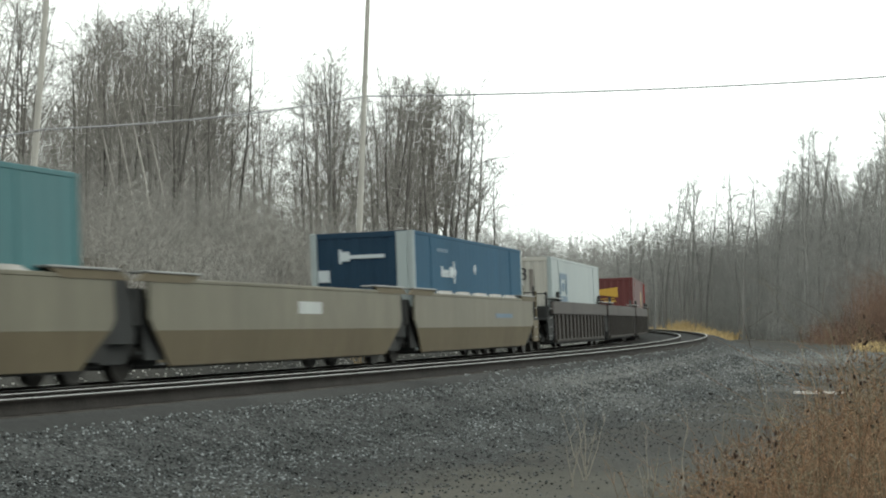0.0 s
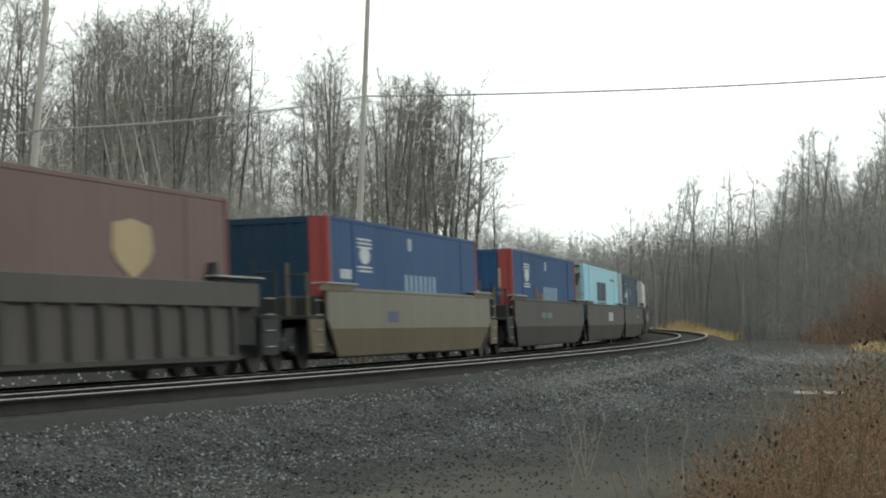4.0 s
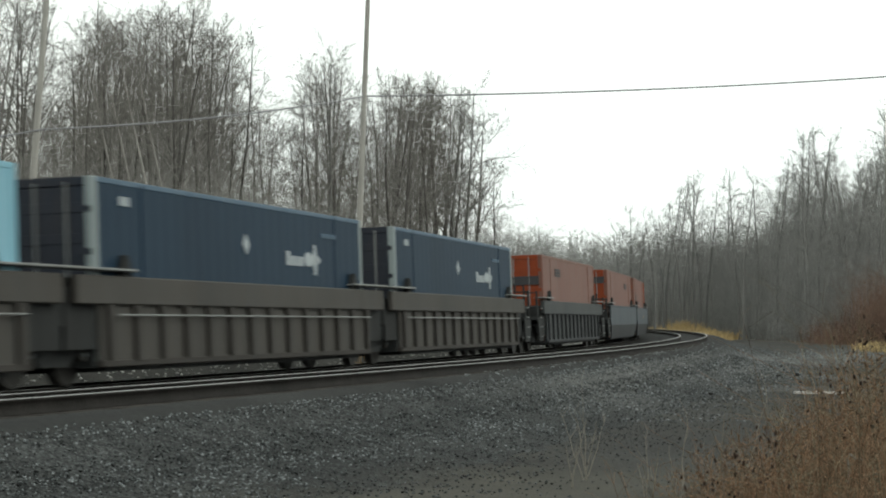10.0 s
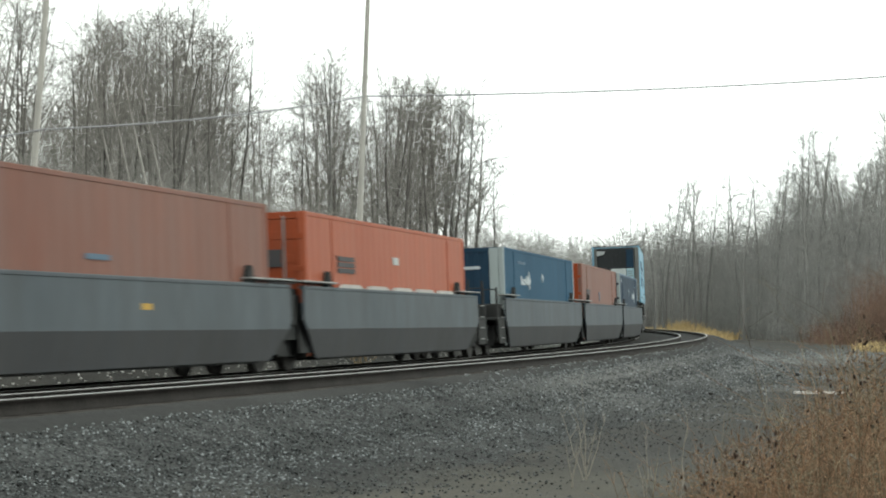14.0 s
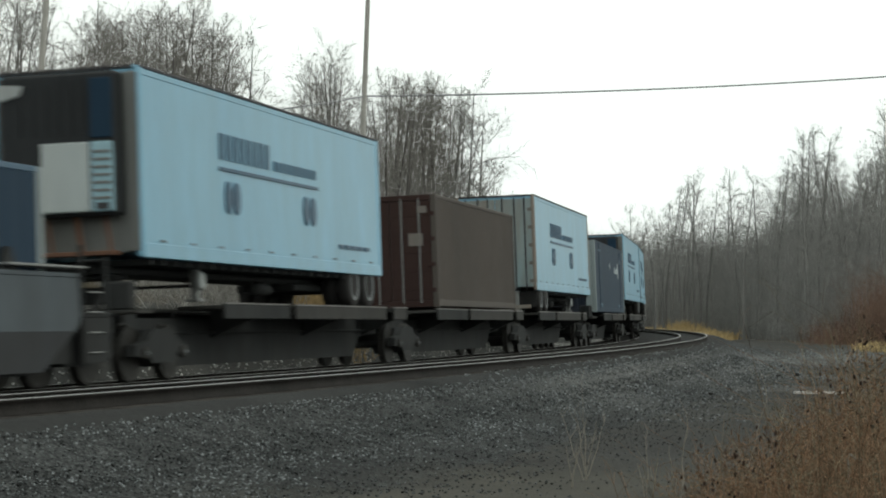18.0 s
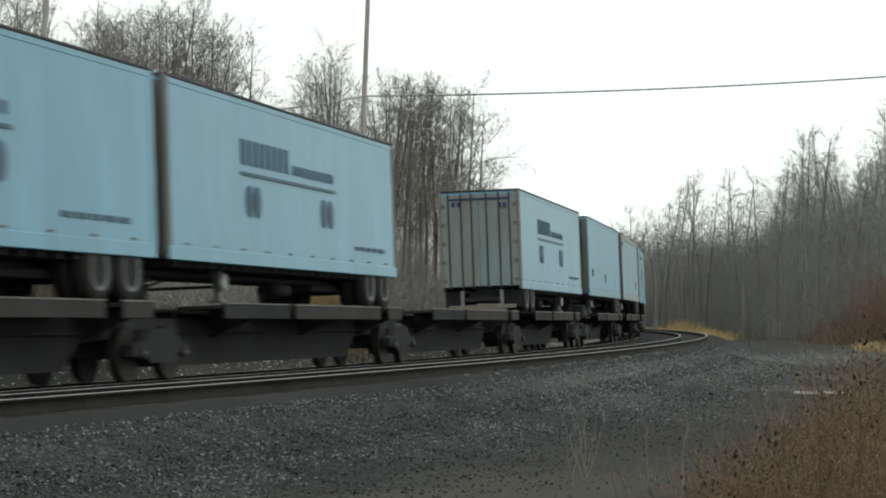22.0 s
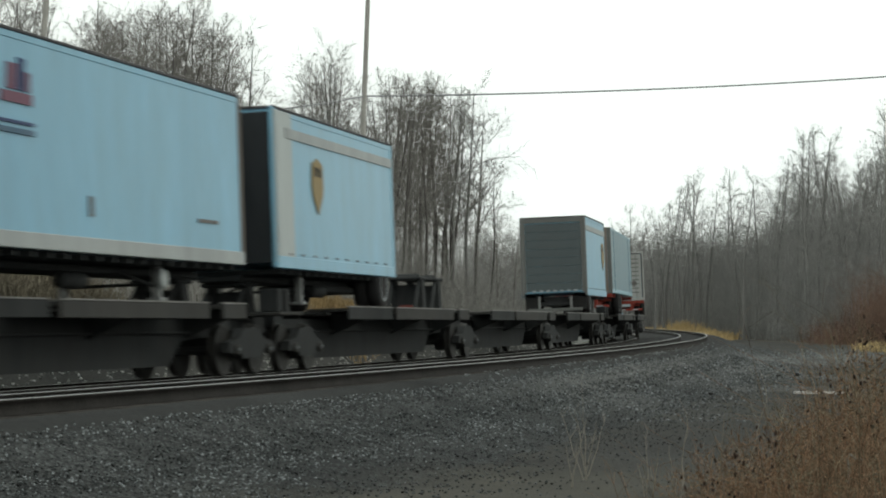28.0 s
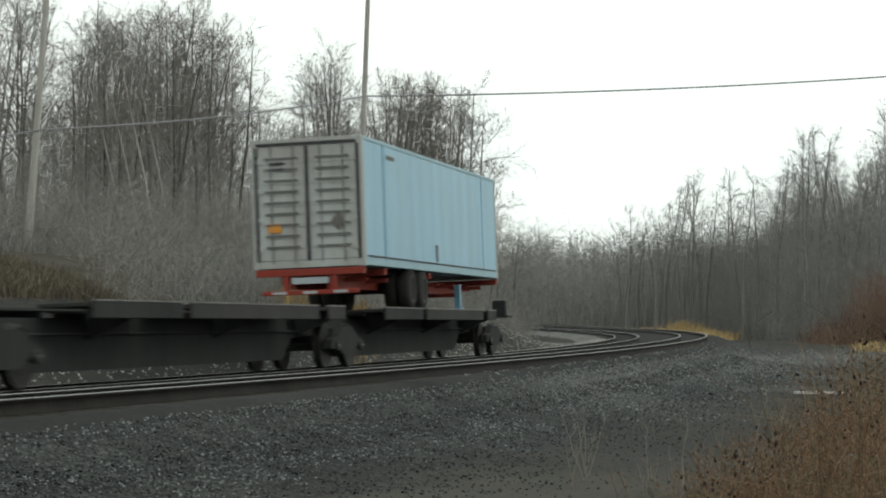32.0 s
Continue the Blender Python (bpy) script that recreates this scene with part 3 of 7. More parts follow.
def grow_tree(rng, height, spread, first, limbs, twigs, sweep_up, radius, lean=0.0, thick=1.0):
    """The bars of one bare tree: trunk, limbs and twigs."""
    trunk, limb_bars, twig_bars = [], [], []
    n = 11
    pts = [np.zeros(3)]
    drift = np.array([lean, 0.0])
    for i in range(1, n + 1):
        drift = drift + rng.normal(0, 0.03, 2)
        pts.append(pts[-1] + np.array([drift[0], drift[1], 1.0]) * height / n)
    rad = [max(0.014, radius * (1 - 0.93 * (i / n)) ** 0.85) * (1.35 if i == 0 else 1) for i in range(n + 1)]
    for i in range(n):
        trunk.append((*pts[i], *pts[i + 1], rad[i], rad[i + 1]))

    def at(t):
        k = min(int(t * n), n - 1)
        f = t * n - k
        return pts[k] * (1 - f) + pts[k + 1] * f, rad[k] * (1 - f) + rad[k + 1] * f

    def limb(start, direction, length, r, depth):
        steps = (6, 3, 2)[depth]
        p, d = start.copy(), direction.copy()
        bars = limb_bars if depth == 0 else twig_bars
        for i in range(steps):
            d = d + rng.normal(0, 0.10 + 0.03 * depth, 3) + np.array([0, 0, sweep_up * (0.7, 0.4, 0.2)[depth]])
            d /= np.linalg.norm(d)
            q = p + d * length / steps
            ra, rb = r * (1 - 0.8 * i / steps), r * (1 - 0.8 * (i + 1) / steps)
            bars.append((*p, *q, max(ra, 0.0085 * thick), max(rb, 0.0055 * thick)))
            if depth < 2 and i > 0:
                for _ in range(twigs if depth == 0 else (2 if i == 1 else 1)):
                    side = rng.normal(0, 1, 3)
                    side -= d * (side @ d)
                    side /= np.linalg.norm(side) + 1e-9
                    way = d * 0.75 + side * rng.uniform(0.5, 1.15)
                    way /= np.linalg.norm(way)
                    limb(p + (q - p) * rng.uniform(0, 1), way, length * rng.uniform(0.34, 0.62) * (1 - 0.3 * i / steps), max(rb * 0.5, 0.0085 * thick), depth + 1)
            p = q

    for i in range(limbs):
        t = first + (0.97 - first) * (i + rng.uniform(0, 1)) / limbs
        p, r = at(t)
        a = rng.uniform(0, 2 * np.pi)
        rise = rng.uniform(0.5, 1.5)
        d = np.array([np.cos(a), np.sin(a), rise])
        d /= np.linalg.norm(d)
        u = (t - first) / (1 - first)
        reach = spread * (1.1 - 0.75 * u) * rng.uniform(0.65, 1.2)
        limb(p, d, max(reach, 0.8), r * 0.55, 0)
    return trunk, limb_bars, twig_bars


def tree_kind(seed, bark, label, twig=twig_brown, **how):
    """Meshes for one kind of bare tree: trunk and crown."""
    rng = np.random.default_rng(seed)
    trunk, limb_bars, twig_bars = grow_tree(rng, **how)
    # the topmost twig sets the height
    fit = how["height"] / max(max(b[2], b[5]) for b in trunk + limb_bars + twig_bars)
    trunk, limb_bars, twig_bars = [[tuple(v * fit for v in b[:6]) + b[6:] for b in bars_] for bars_ in (trunk, limb_bars, twig_bars)]
    tv, tf = chain([b[:3] for b in trunk] + [trunk[-1][3:6]], [b[6] for b in trunk] + [trunk[-1][7]], 8)
    cv, cf = joined([tubes(limb_bars, 5), tubes(twig_bars, 3)])
    return (big_mesh("trunk", tv, tf, bark, True), big_mesh("crown", cv, cf, twig), label)


def plant(kind, x, y, size, turn, group, sink=0.15):
    trunk, crown, label = kind
    z = float(ground_height(np.array([x]), np.array([y]))[0])
    tree = new("bare_tree")
    tree.matrix_basis = Matrix.Translation((x, y, z - sink)) @ Matrix.Rotation(turn, 4, "Z") @ Matrix.Scale(size, 4)
    tagged(tree, label, "tree", group)
    part("trunk", trunk, None, tree)
    part("crown", crown, None, tree)
    return tree


TREES = [
    tree_kind(11, bark_grey, "tall slender leafless tree with grey bark", height=15, spread=4.6, first=0.34, limbs=15, twigs=2, sweep_up=0.06, radius=0.13, thick=1.01),
    tree_kind(12, bark_grey, "tall leafless tree with upswept grey branches", height=16, spread=4.4, first=0.36, limbs=16, twigs=2, sweep_up=0.07, radius=0.13, thick=1.01),
    tree_kind(13, bark_dark, "dark-barked leafless tree with a spreading crown", height=15, spread=5.6, first=0.30, limbs=14, twigs=2, sweep_up=0.05, radius=0.15, thick=1.12),
    tree_kind(14, bark_dark, "thin dark leafless tree with fine twigs", height=13, spread=3.4, first=0.28, limbs=15, twigs=2, sweep_up=0.06, radius=0.10, thick=0.95),
    tree_kind(15, bark_grey, "leafless tree forked into crooked grey limbs", height=14, spread=5.2, first=0.20, limbs=13, twigs=2, sweep_up=0.05, radius=0.12, lean=0.05, thick=1.07),
    tree_kind(16, bark_pale, "slim leaning leafless tree with pale bark", height=12, spread=2.2, first=0.55, limbs=9, twigs=1, sweep_up=0.12, radius=0.055, lean=-0.27),
    tree_kind(17, bark_haze_tint, "tall narrow leafless tree with short upswept limbs", height=16, spread=3.2, first=0.36, limbs=17, twigs=2, sweep_up=0.07, radius=0.14, thick=1.2, twig=brush_haze_tint),
    tree_kind(18, bark_haze_tint, "tall straight leafless tree with a thin narrow crown", height=16, spread=4.0, first=0.42, limbs=15, twigs=2, sweep_up=0.06, radius=0.15, thick=1.2, twig=brush_haze_tint),
]
TALL = (15, 16, 15, 13, 14, 12, 16, 16)


def across(column, depth):
    """Sideways place at a depth, by the bearing from the camera."""
    return (column - 784) / 3796.4 * depth


def plant_to(k, column, depth, top, turn, group, horizon=556):
    """Plants a tree whose tip stands at a given height over the skyline."""
    x = across(column, depth)
    z = float(ground_height(np.array([x]), np.array([float(depth)]))[0])
    want = (EYE + (horizon - top) / 3796.4 * depth - z) * 1.06
    if want > 4:
        plant(TREES[k], x, depth, want / TALL[k], turn, group)


def build_woods():
    rng = random.Random(21)
    inside, beyond = "bare wood inside the curve", "bare wood beyond the yard"
    # the wood inside the curve, behind the poles
    for i in range(88):
        col = rng.uniform(100, 470) if i < 44 else rng.uniform(-60, 60) if i < 51 else rng.uniform(530, 800)
        depth = rng.uniform(96, 185)
        x = across(col, depth)
        s, w = line_place([x], [depth])
        if w[0] > -9:
            continue
        top = float(np.interp(col, [-60, 50, 65, 100, 125, 230, 300, 330, 370, 440, 458, 475, 530, 545, 570, 615, 640, 680, 740, 790, 840, 880],
                              [-40, -20, 160, 110, 45, 25, 20, 15, 45, 80, 120, 190, 200, 130, 90, 150, 190, 130, 140, 165, 160, 330]))
        top += abs(rng.gauss(0, 26))
        plant_to(rng.choice([0, 0, 1, 1, 2, 3, 3, 4]), col, depth, top, rng.uniform(0, 6.28), inside)
    for col, depth, k, top in ((14, 92, 2, -40), (34, 104, 1, -10), (298, 98, 2, 42), (312, 104, 1, 0), (347, 106, 0, 6), (415, 110, 3, 68), (150, 100, 1, 36), (205, 108, 0, 48),
                               (576, 108, 7, 62), (596, 114, 2, 84), (560, 118, 4, 110), (668, 112, 4, 138), (690, 120, 1, 128), (730, 125, 0, 140), (775, 135, 1, 150), (805, 128, 6, 165), (832, 132, 7, 142), (846, 140, 0, 165),
                               (912, 196, 4, 385), (880, 180, 4, 350), (865, 170, 3, 290)):
        plant_to(k, col, depth, top, 0.7 * col, inside)
    for col, depth, size in ((232, 86, 0.86), (262, 87, 0.88), (290, 88, 0.9), (318, 89, 0.84)):
        plant(TREES[5], across(col, depth), depth, size, 0.04 * (col % 5), inside)
    # the wood outside the curve, beyond the yard: single tall trees stand out of a lower mass
    for col, top in ((1098, 398), (1114, 373), (1132, 385), (1160, 372), (1180, 342), (1192, 338), (1213, 307), (1222, 322), (1241, 334), (1252, 345), (1284, 329), (1308, 308), (1318, 318),
                     (1340, 304), (1356, 322), (1374, 286), (1396, 298), (1420, 252), (1430, 238), (1443, 233), (1456, 240), (1471, 236), (1493, 279), (1508, 300), (1528, 272), (1548, 262),
                     (1562, 214), (1580, 200), (1600, 190)):
        plant_to(rng.choice([6, 6, 7]), col, rng.uniform(182, 232), top, rng.uniform(0, 6.28), beyond, 566)
    for i in range(44):
        col = rng.uniform(1095, 1605) if i < 28 else rng.uniform(1380, 1605)
        top = float(np.interp(col, [1095, 1210, 1300, 1420, 1500, 1560, 1605], [400, 365, 350, 275, 290, 250, 215])) + rng.uniform(0, 55)
        plant_to(rng.choice([6, 7]), col, rng.uniform(190, 265), top, rng.uniform(0, 6.28), beyond, 566)


def build_unseen_woods():
    """Unseen trees added beside and behind the camera to dim light on the train."""
    rng = random.Random(77)
    for i in range(64):
        bearing, far = rng.uniform(0.52, 1.9), rng.uniform(42, 75)
        x, y = far * math.sin(bearing), far * math.cos(bearing)
        plant(TREES[rng.choice([0, 1, 2, 3, 4])], x, y, rng.uniform(0.8, 1.1), rng.uniform(0, 6.28), "bare wood beyond the yard")


def thicket(name, places, heights, stems, material, seed, label, thick=0.012, spread=0.35, category="brush", twigs=6, lean_by=0.25, low=0.15, reach=0.3):
    """Many thin branching stems as one mesh."""
    rng = np.random.default_rng(seed)
    n = len(places) * stems
    base = np.repeat(places, stems, 0) + np.concatenate([rng.normal(0, spread, (n, 2)), np.zeros((n, 1))], 1)
    h = np.repeat(heights, stems) * rng.uniform(0.5, 1.05, n)
    lean = np.concatenate([rng.normal(0, lean_by, (n, 2)), np.ones((n, 1))], 1)
    mid = base + lean * (h * 0.5)[:, None]
    top = mid + (lean * 0.6 + np.concatenate([rng.normal(0, lean_by, (n, 2)), np.full((n, 1), 0.4)], 1)) * (h * 0.5)[:, None]
    r = np.full(n, thick)
    bars = [np.column_stack([base, mid, r, r * 0.7]), np.column_stack([mid, top, r * 0.7, r * 0.35])]
    for k in range(twigs):
        t = rng.uniform(low, 1.0, n)[:, None]
        p = np.where(t < 0.5, base + (mid - base) * t * 2, mid + (top - mid) * (t * 2 - 1))
        way = np.concatenate([rng.normal(0, 0.75, (n, 2)), rng.uniform(0.1, 1.0, (n, 1))], 1)
        q = p + way * (h * rng.uniform(0.4 * reach, reach, n))[:, None]
        bars.append(np.column_stack([p, q, r * 0.5, r * 0.25]))
        if k % 2:
            e = q + (way + rng.normal(0, 0.5, (n, 3))) * (h * 0.4 * reach)[:, None]
            bars.append(np.column_stack([q, e, r * 0.3, r * 0.15]))
    v, f = tubes(np.concatenate(bars), 3)
    ob = new(name, big_mesh(name, v, f, material))
    tagged(ob, label, category, kind="stuff")
    return ob


def on_ground(x, y, lift=-0.05):
    return np.stack([x, y, ground_height(x, y) + lift], 1)


def build_brush():
    rng = np.random.default_rng(31)
    # undergrowth of the wood inside the curve
    n = 6600
    y = 40 + 152 * rng.uniform(0, 1, n) ** 1.25
    x = (rng.uniform(-90, 930, n) - 784) / 3796.4 * y
    s, w = line_place(x, y)
    grassy = ease(w, -20, -11) * ease(-x / y * 3796.4, 500, 640)
    col = 784 + x / y * 3796.4
    open_bank = ((col > 490) & (col < 665) & (y < 81)) | ((col > 10) & (col < 100) & (y < 73))
    keep = (w < -5.6) & (rng.uniform(0, 1, n) > grassy) & ~open_bank
    x, y = x[keep], y[keep]
    p = on_ground(x, y)
    col = 784 + x / y * 3796.4
    top = np.interp(col, [-90, 120, 420, 560, 700, 830, 900], [330, 330, 345, 370, 380, 425, 450]) + rng.normal(0, 22, len(p))
    tall = np.clip(EYE + (556 - top) / 3796.4 * y - p[:, 2], 0.8, 5.5)
    tall = tall * np.interp(-w[keep], [5.6, 9, 13], [0.35, 0.6, 1.0]) * rng.uniform(0.6, 1.1, len(p))
    thicket("undergrowth", p, tall, 2, brush_grey, 32, "dense grey-brown leafless undergrowth between the trees", 0.0135, 0.7, twigs=8, lean_by=0.42, reach=0.42)
    # unseen undergrowth, added below those trees to block more light from the side
    n = 500
    bearing, far = rng.uniform(0.5, 1.9, n), rng.uniform(38, 75, n)
    p = on_ground(far * np.sin(bearing), far * np.cos(bearing))
    thicket("undergrowth", p, rng.uniform(1.5, 6.0, n), 2, brush_grey, 38, "unseen leafless undergrowth added around the yard to block side light", 0.03, 0.9, twigs=8, lean_by=0.3, reach=0.35)
    # saplings that fill the space below the crowns
    n = 1500
    y = rng.uniform(92, 180, n)
    x = (rng.uniform(-90, 860, n) - 784) / 3796.4 * y
    s, w = line_place(x, y)
    keep = w < -11
    x, y = x[keep], y[keep]
    p = on_ground(x, y)
    top = np.interp(784 + x / y * 3796.4, [-90, 60, 300, 420, 500, 560, 700, 790, 860], [90, 150, 150, 210, 310, 265, 275, 345, 405]) + np.abs(rng.normal(0, 75, len(p)))
    tall = np.clip(EYE + (556 - top) / 3796.4 * y - p[:, 2], 1.5, 14)
    thicket("saplings", p, tall, 2, brush_grey, 36, "slender grey leafless saplings with fine twigs", 0.013, 0.8, "woods", 13, 0.09, 0.25, 0.16)
    n = 2600
    y = rng.uniform(175, 285, n)
    x = (rng.uniform(1080, 1605, n) - 784) / 3796.4 * y
    s, w = line_place(x, y)
    keep = w > 14
    x, y = x[keep], y[keep]
    p = on_ground(x, y)
    top = np.interp(784 + x / y * 3796.4, [1080, 1250, 1330, 1408, 1480, 1530, 1600], [415, 402, 384, 350, 340, 318, 280]) + np.abs(rng.normal(0, 34, len(p)))
    tall = np.clip(EYE + (566 - top) / 3796.4 * y - p[:, 2], 1.5, 16)
    thicket("saplings", p, tall, 2, brush_haze_tint, 37, "slender grey leafless saplings beyond the yard", 0.017, 0.9, "woods", 12, 0.16, 0.15, 0.24)
    # far wood that closes the view where the line bends away
    n = 4200
    y = rng.uniform(240, 420, n)
    x = (rng.uniform(820, 1605, n) - 784) / 3796.4 * y
    s, w = line_place(x, y)
    keep = np.abs(w) > 12
    x, y = x[keep], y[keep]
    p = on_ground(x, y)
    top = np.interp(784 + x / y * 3796.4, [820, 960, 1000, 1100, 1200, 1350, 1450, 1700], [395, 400, 412, 418, 425, 418, 410, 400]) + 14 * waves(x, y, 6.0, 2.0)
    tall = np.clip(EYE + (566 - top) / 3796.4 * y - p[:, 2], 3, 16) * rng.uniform(0.55, 1.0, len(p))
    thicket("far_wood", p, tall, 2, far_twig_haze, 33, "distant leafless wood, haze put into its pale grey", 0.04, 1.2, "woods", 9, 0.13, 0.3, 0.24)
    n = 1500
    y = rng.uniform(168, 290, n)
    x = (rng.uniform(1120, 1605, n) - 784) / 3796.4 * y
    s, w = line_place(x, y)
    keep = w > 14
    p = on_ground(x[keep], y[keep])
    thicket("undergrowth", p, rng.uniform(1.5, 5.0, len(p)), 3, brush_haze_tint, 34, "dense grey-brown leafless undergrowth beyond the yard", 0.02, 0.6, twigs=8, lean_by=0.4, reach=0.4)
    n = 340
    y = rng.uniform(150, 182, n)
    x = (1605 - 170 * rng.uniform(0, 1, n) ** 1.5 - 784) / 3796.4 * y
    p = on_ground(x, y)
    thicket("red_brush", p, rng.uniform(0.5, 2.6, n) * (1 + 1.5 * ease(784 + x / y * 3796.4, 1480, 1560)), 6, twig_red, 35, "low reddish-brown leafless brush at the edge of the yard", 0.014, 0.6)


def blades(name, places, heights, count, material, seed, label, width=0.012, spread=0.2, category="grass"):
    rng = np.random.default_rng(seed)
    n = len(places) * count
    base = np.repeat(places, count, 0) + np.concatenate([rng.normal(0, spread, (n, 2)), np.zeros((n, 1))], 1)
    h = np.repeat(heights, count) * rng.uniform(0.45, 1.1, n)
    lean = np.concatenate([rng.normal(0, 0.28, (n, 2)), np.ones((n, 1))], 1)
    mid = base + lean * (h * 0.55)[:, None]
    top = mid + (lean * np.array([1.8, 1.8, 0.85])) * (h * 0.45)[:, None]
    r = np.full(n, width)
    v, f = tubes(np.concatenate([np.column_stack([base, mid, r, r * 0.8]), np.column_stack([mid, top, r * 0.8, r * 0.2])]), 3)
    ob = new(name, big_mesh(name, v, f, material))
    return tagged(ob, label, category, kind="stuff")


def build_grass():
    rng = np.random.default_rng(41)
    # straw along the outside of the bend
    s = rng.uniform(150, 330, 2600)
    w = 8.0 + rng.uniform(0, 6.0, 2600)
    p = on_line(s, w, 0)
    col = 784 + p[:, 0] / p[:, 1] * 3796.4
    p = p[(col > 1130) & (col < 1235 + 75 * rng.uniform(0, 1, len(p)) ** 2)][:900]
    p[:, 2] = ground_height(p[:, 0], p[:, 1]) - 0.02
    tuft = 1 + 0.9 * np.exp(-((784 + p[:, 0] / p[:, 1] * 3796.4 - 1215) / 24) ** 2)
    blades("straw_grass", p, rng.uniform(0.4, 1.0, len(p)) * tuft, 14, grass_dry, 42, "pale straw-coloured tall dry grass along the outside of the bend", 0.03, 0.35)
    # the bank behind the tracks
    n = 7000
    y = rng.uniform(26, 80, n)
    x = (rng.uniform(-80, 330, n) - 784) / 3796.4 * y
    sw = line_place(x, y)
    keep = (sw[1] < np.where(y < 54, -7.6, -4.9)) & (sw[1] > -12 + 6 * ease(784 + x / y * 3796.4, 0, 280)) & (rng.uniform(0, 1, n) < 1 - 0.8 * ease(784 + x / y * 3796.4, 150, 330))
    p = on_ground(x[keep], y[keep], -0.02)
    blades("bank_grass", p, rng.uniform(0.2, 0.65, len(p)), 9, bank_straw, 43, "thin straw-coloured dry grass on the bank behind the tracks", 0.012, 0.25)
    n = 380
    y = rng.uniform(70, 84, n)
    x = (rng.uniform(505, 640, n) - 784) / 3796.4 * y
    p = on_ground(x, y, -0.02)
    blades("bank_grass", p, rng.uniform(0.2, 0.5, n), 12, tuft_straw, 44, "tuft of straw-coloured grass at the foot of the pole", 0.012, 0.25)
    n = 60
    y = rng.uniform(120, 150, n)
    x = (rng.uniform(1520, 1600, n) - 784) / 3796.4 * y
    blades("yard_edge_grass", on_ground(x, y), rng.uniform(0.3, 0.6, n), 14, grass_dry, 45, "low straw-coloured grass at the edge of the yard", 0.02, 0.3)


def build_weeds():
    """Rust-brown dead weeds close by, on the camera's side."""
    rng = np.random.default_rng(51)
    n = 400
    y = rng.uniform(9.5, 21, n)
    col = 1180 + 420 * rng.uniform(0, 1, n) ** 0.7
    x = (col - 784) / 3796.4 * y
    top = np.interp(col, [1150, 1230, 1330, 1430, 1500, 1568, 1650], [890, 860, 815, 745, 690, 640, 600]) + rng.normal(0, 34, n)
    horizon = 559 + (col - 784) * 0.013
    ztop = EYE - (top - horizon) / 3796.4 * y
    p = on_ground(x, y)
    h = ztop - p[:, 2]
    keep = (h > 0.12) & (h < 2.0)
    p, h = p[keep], h[keep]
    light = rng.uniform(0, 1, len(p)) < 0.4
    thicket("dead_weeds", p[light], h[light] * 1.12, 2, weed_grey, 53, "grey-brown dead stalks standing among the rusty weeds", 0.0032, 0.1, "weeds", 6, 0.16, 0.35, 0.22)
    thicket("dead_weeds", p[~light], h[~light], 3, weed_rust, 52, "dense rust-brown dead weeds and stalks beside the yard", 0.0032, 0.09, "weeds", 7, 0.2, 0.25, 0.22)
    # curled leaves on them, in loose clumps
    k = len(p) * 36
    q = np.repeat(p, 36, 0)
    hh = np.repeat(h, 36) * rng.uniform(0.02, 1.0, k) ** 0.8
    q = q + np.column_stack([rng.normal(0, 0.12, (k, 2)), hh])
    way = rng.normal(0, 1, (k, 3)) * rng.uniform(0.005, 0.018, (k, 1))
    v, f = tubes(np.column_stack([q, q + way, rng.uniform(0.0015, 0.0045, k), rng.uniform(0.001, 0.003, k)]), 4)
    tagged(new("weed_leaves", big_mesh("weed_leaves", v, f, weed_rust)), "curled rust-brown dead leaves on the weed stalks", "weeds", kind="stuff")
    # seed heads stand in clusters near the tips
    i = np.repeat(rng.integers(0, len(p), 52), 7)
    k = len(i)
    q = p[i] + np.column_stack([rng.normal(0, 0.075, (k, 2)), h[i] * rng.uniform(0.72, 1.1, k)])
    way = np.column_stack([rng.normal(0, 0.006, (k, 2)), rng.uniform(0.010, 0.024, k)])
    v, f = tubes(np.column_stack([q, q + way, rng.uniform(0.005, 0.010, k), rng.uniform(0.003, 0.007, k)]), 6)
    tagged(new("seed_heads", big_mesh("seed_heads", v, f, weed_seed)), "dark brown dried seed heads on the weed stalks", "weeds", kind="stuff")

    def stalk(col, top_row, depth, stems, fan, seed, label):
        """A dry weed whose stems fan out from one root."""
        r = np.random.default_rng(seed)
        x = (col - 784) / 3796.4 * depth
        z = float(ground_height(np.array([x]), np.array([float(depth)]))[0])
        h = EYE - (top_row - 562) / 3796.4 * depth - z
        root = new("dry_weed")
        root.matrix_basis = Matrix.Translation((x, depth, z - 0.02))
        tagged(root, label, "weed", "single dry weeds on the gravel")
        for j in range(stems):
            lean = np.array([fan * ((j + 0.5) / stems - 0.5) * 2 + r.normal(0, 0.04), r.normal(0, 0.1), 1.0])
            tall, pts = h * (1 if j == stems // 2 else r.uniform(0.55, 0.95)), [np.array([r.normal(0, 0.012), r.normal(0, 0.012), 0])]
            for i in range(6):
                pts.append(pts[-1] + (lean + r.normal(0, 0.07, 3) * np.array([1, 1, 0])) * tall / 6)
            v, f = chain(pts, [0.0062 - 0.0007 * i for i in range(7)], 6)
            stem = part("stem", big_mesh("stem", v, f, weed_pale), None, root)
            for i in range(4):
                p0 = pts[r.integers(2, 7)] * 1.0
                d = np.array([r.normal(0, 0.4), r.normal(0, 0.4), 0.8]) * tall * r.uniform(0.1, 0.3)
                m = p0 + d * 0.5 + r.normal(0, 0.01, 3)
                v, f = chain([p0, m, p0 + d + np.array([0, 0, 0.02])], [0.003, 0.0024, 0.0014], 5)
                part("twig", big_mesh("twig", v, f, weed_pale), None, stem)

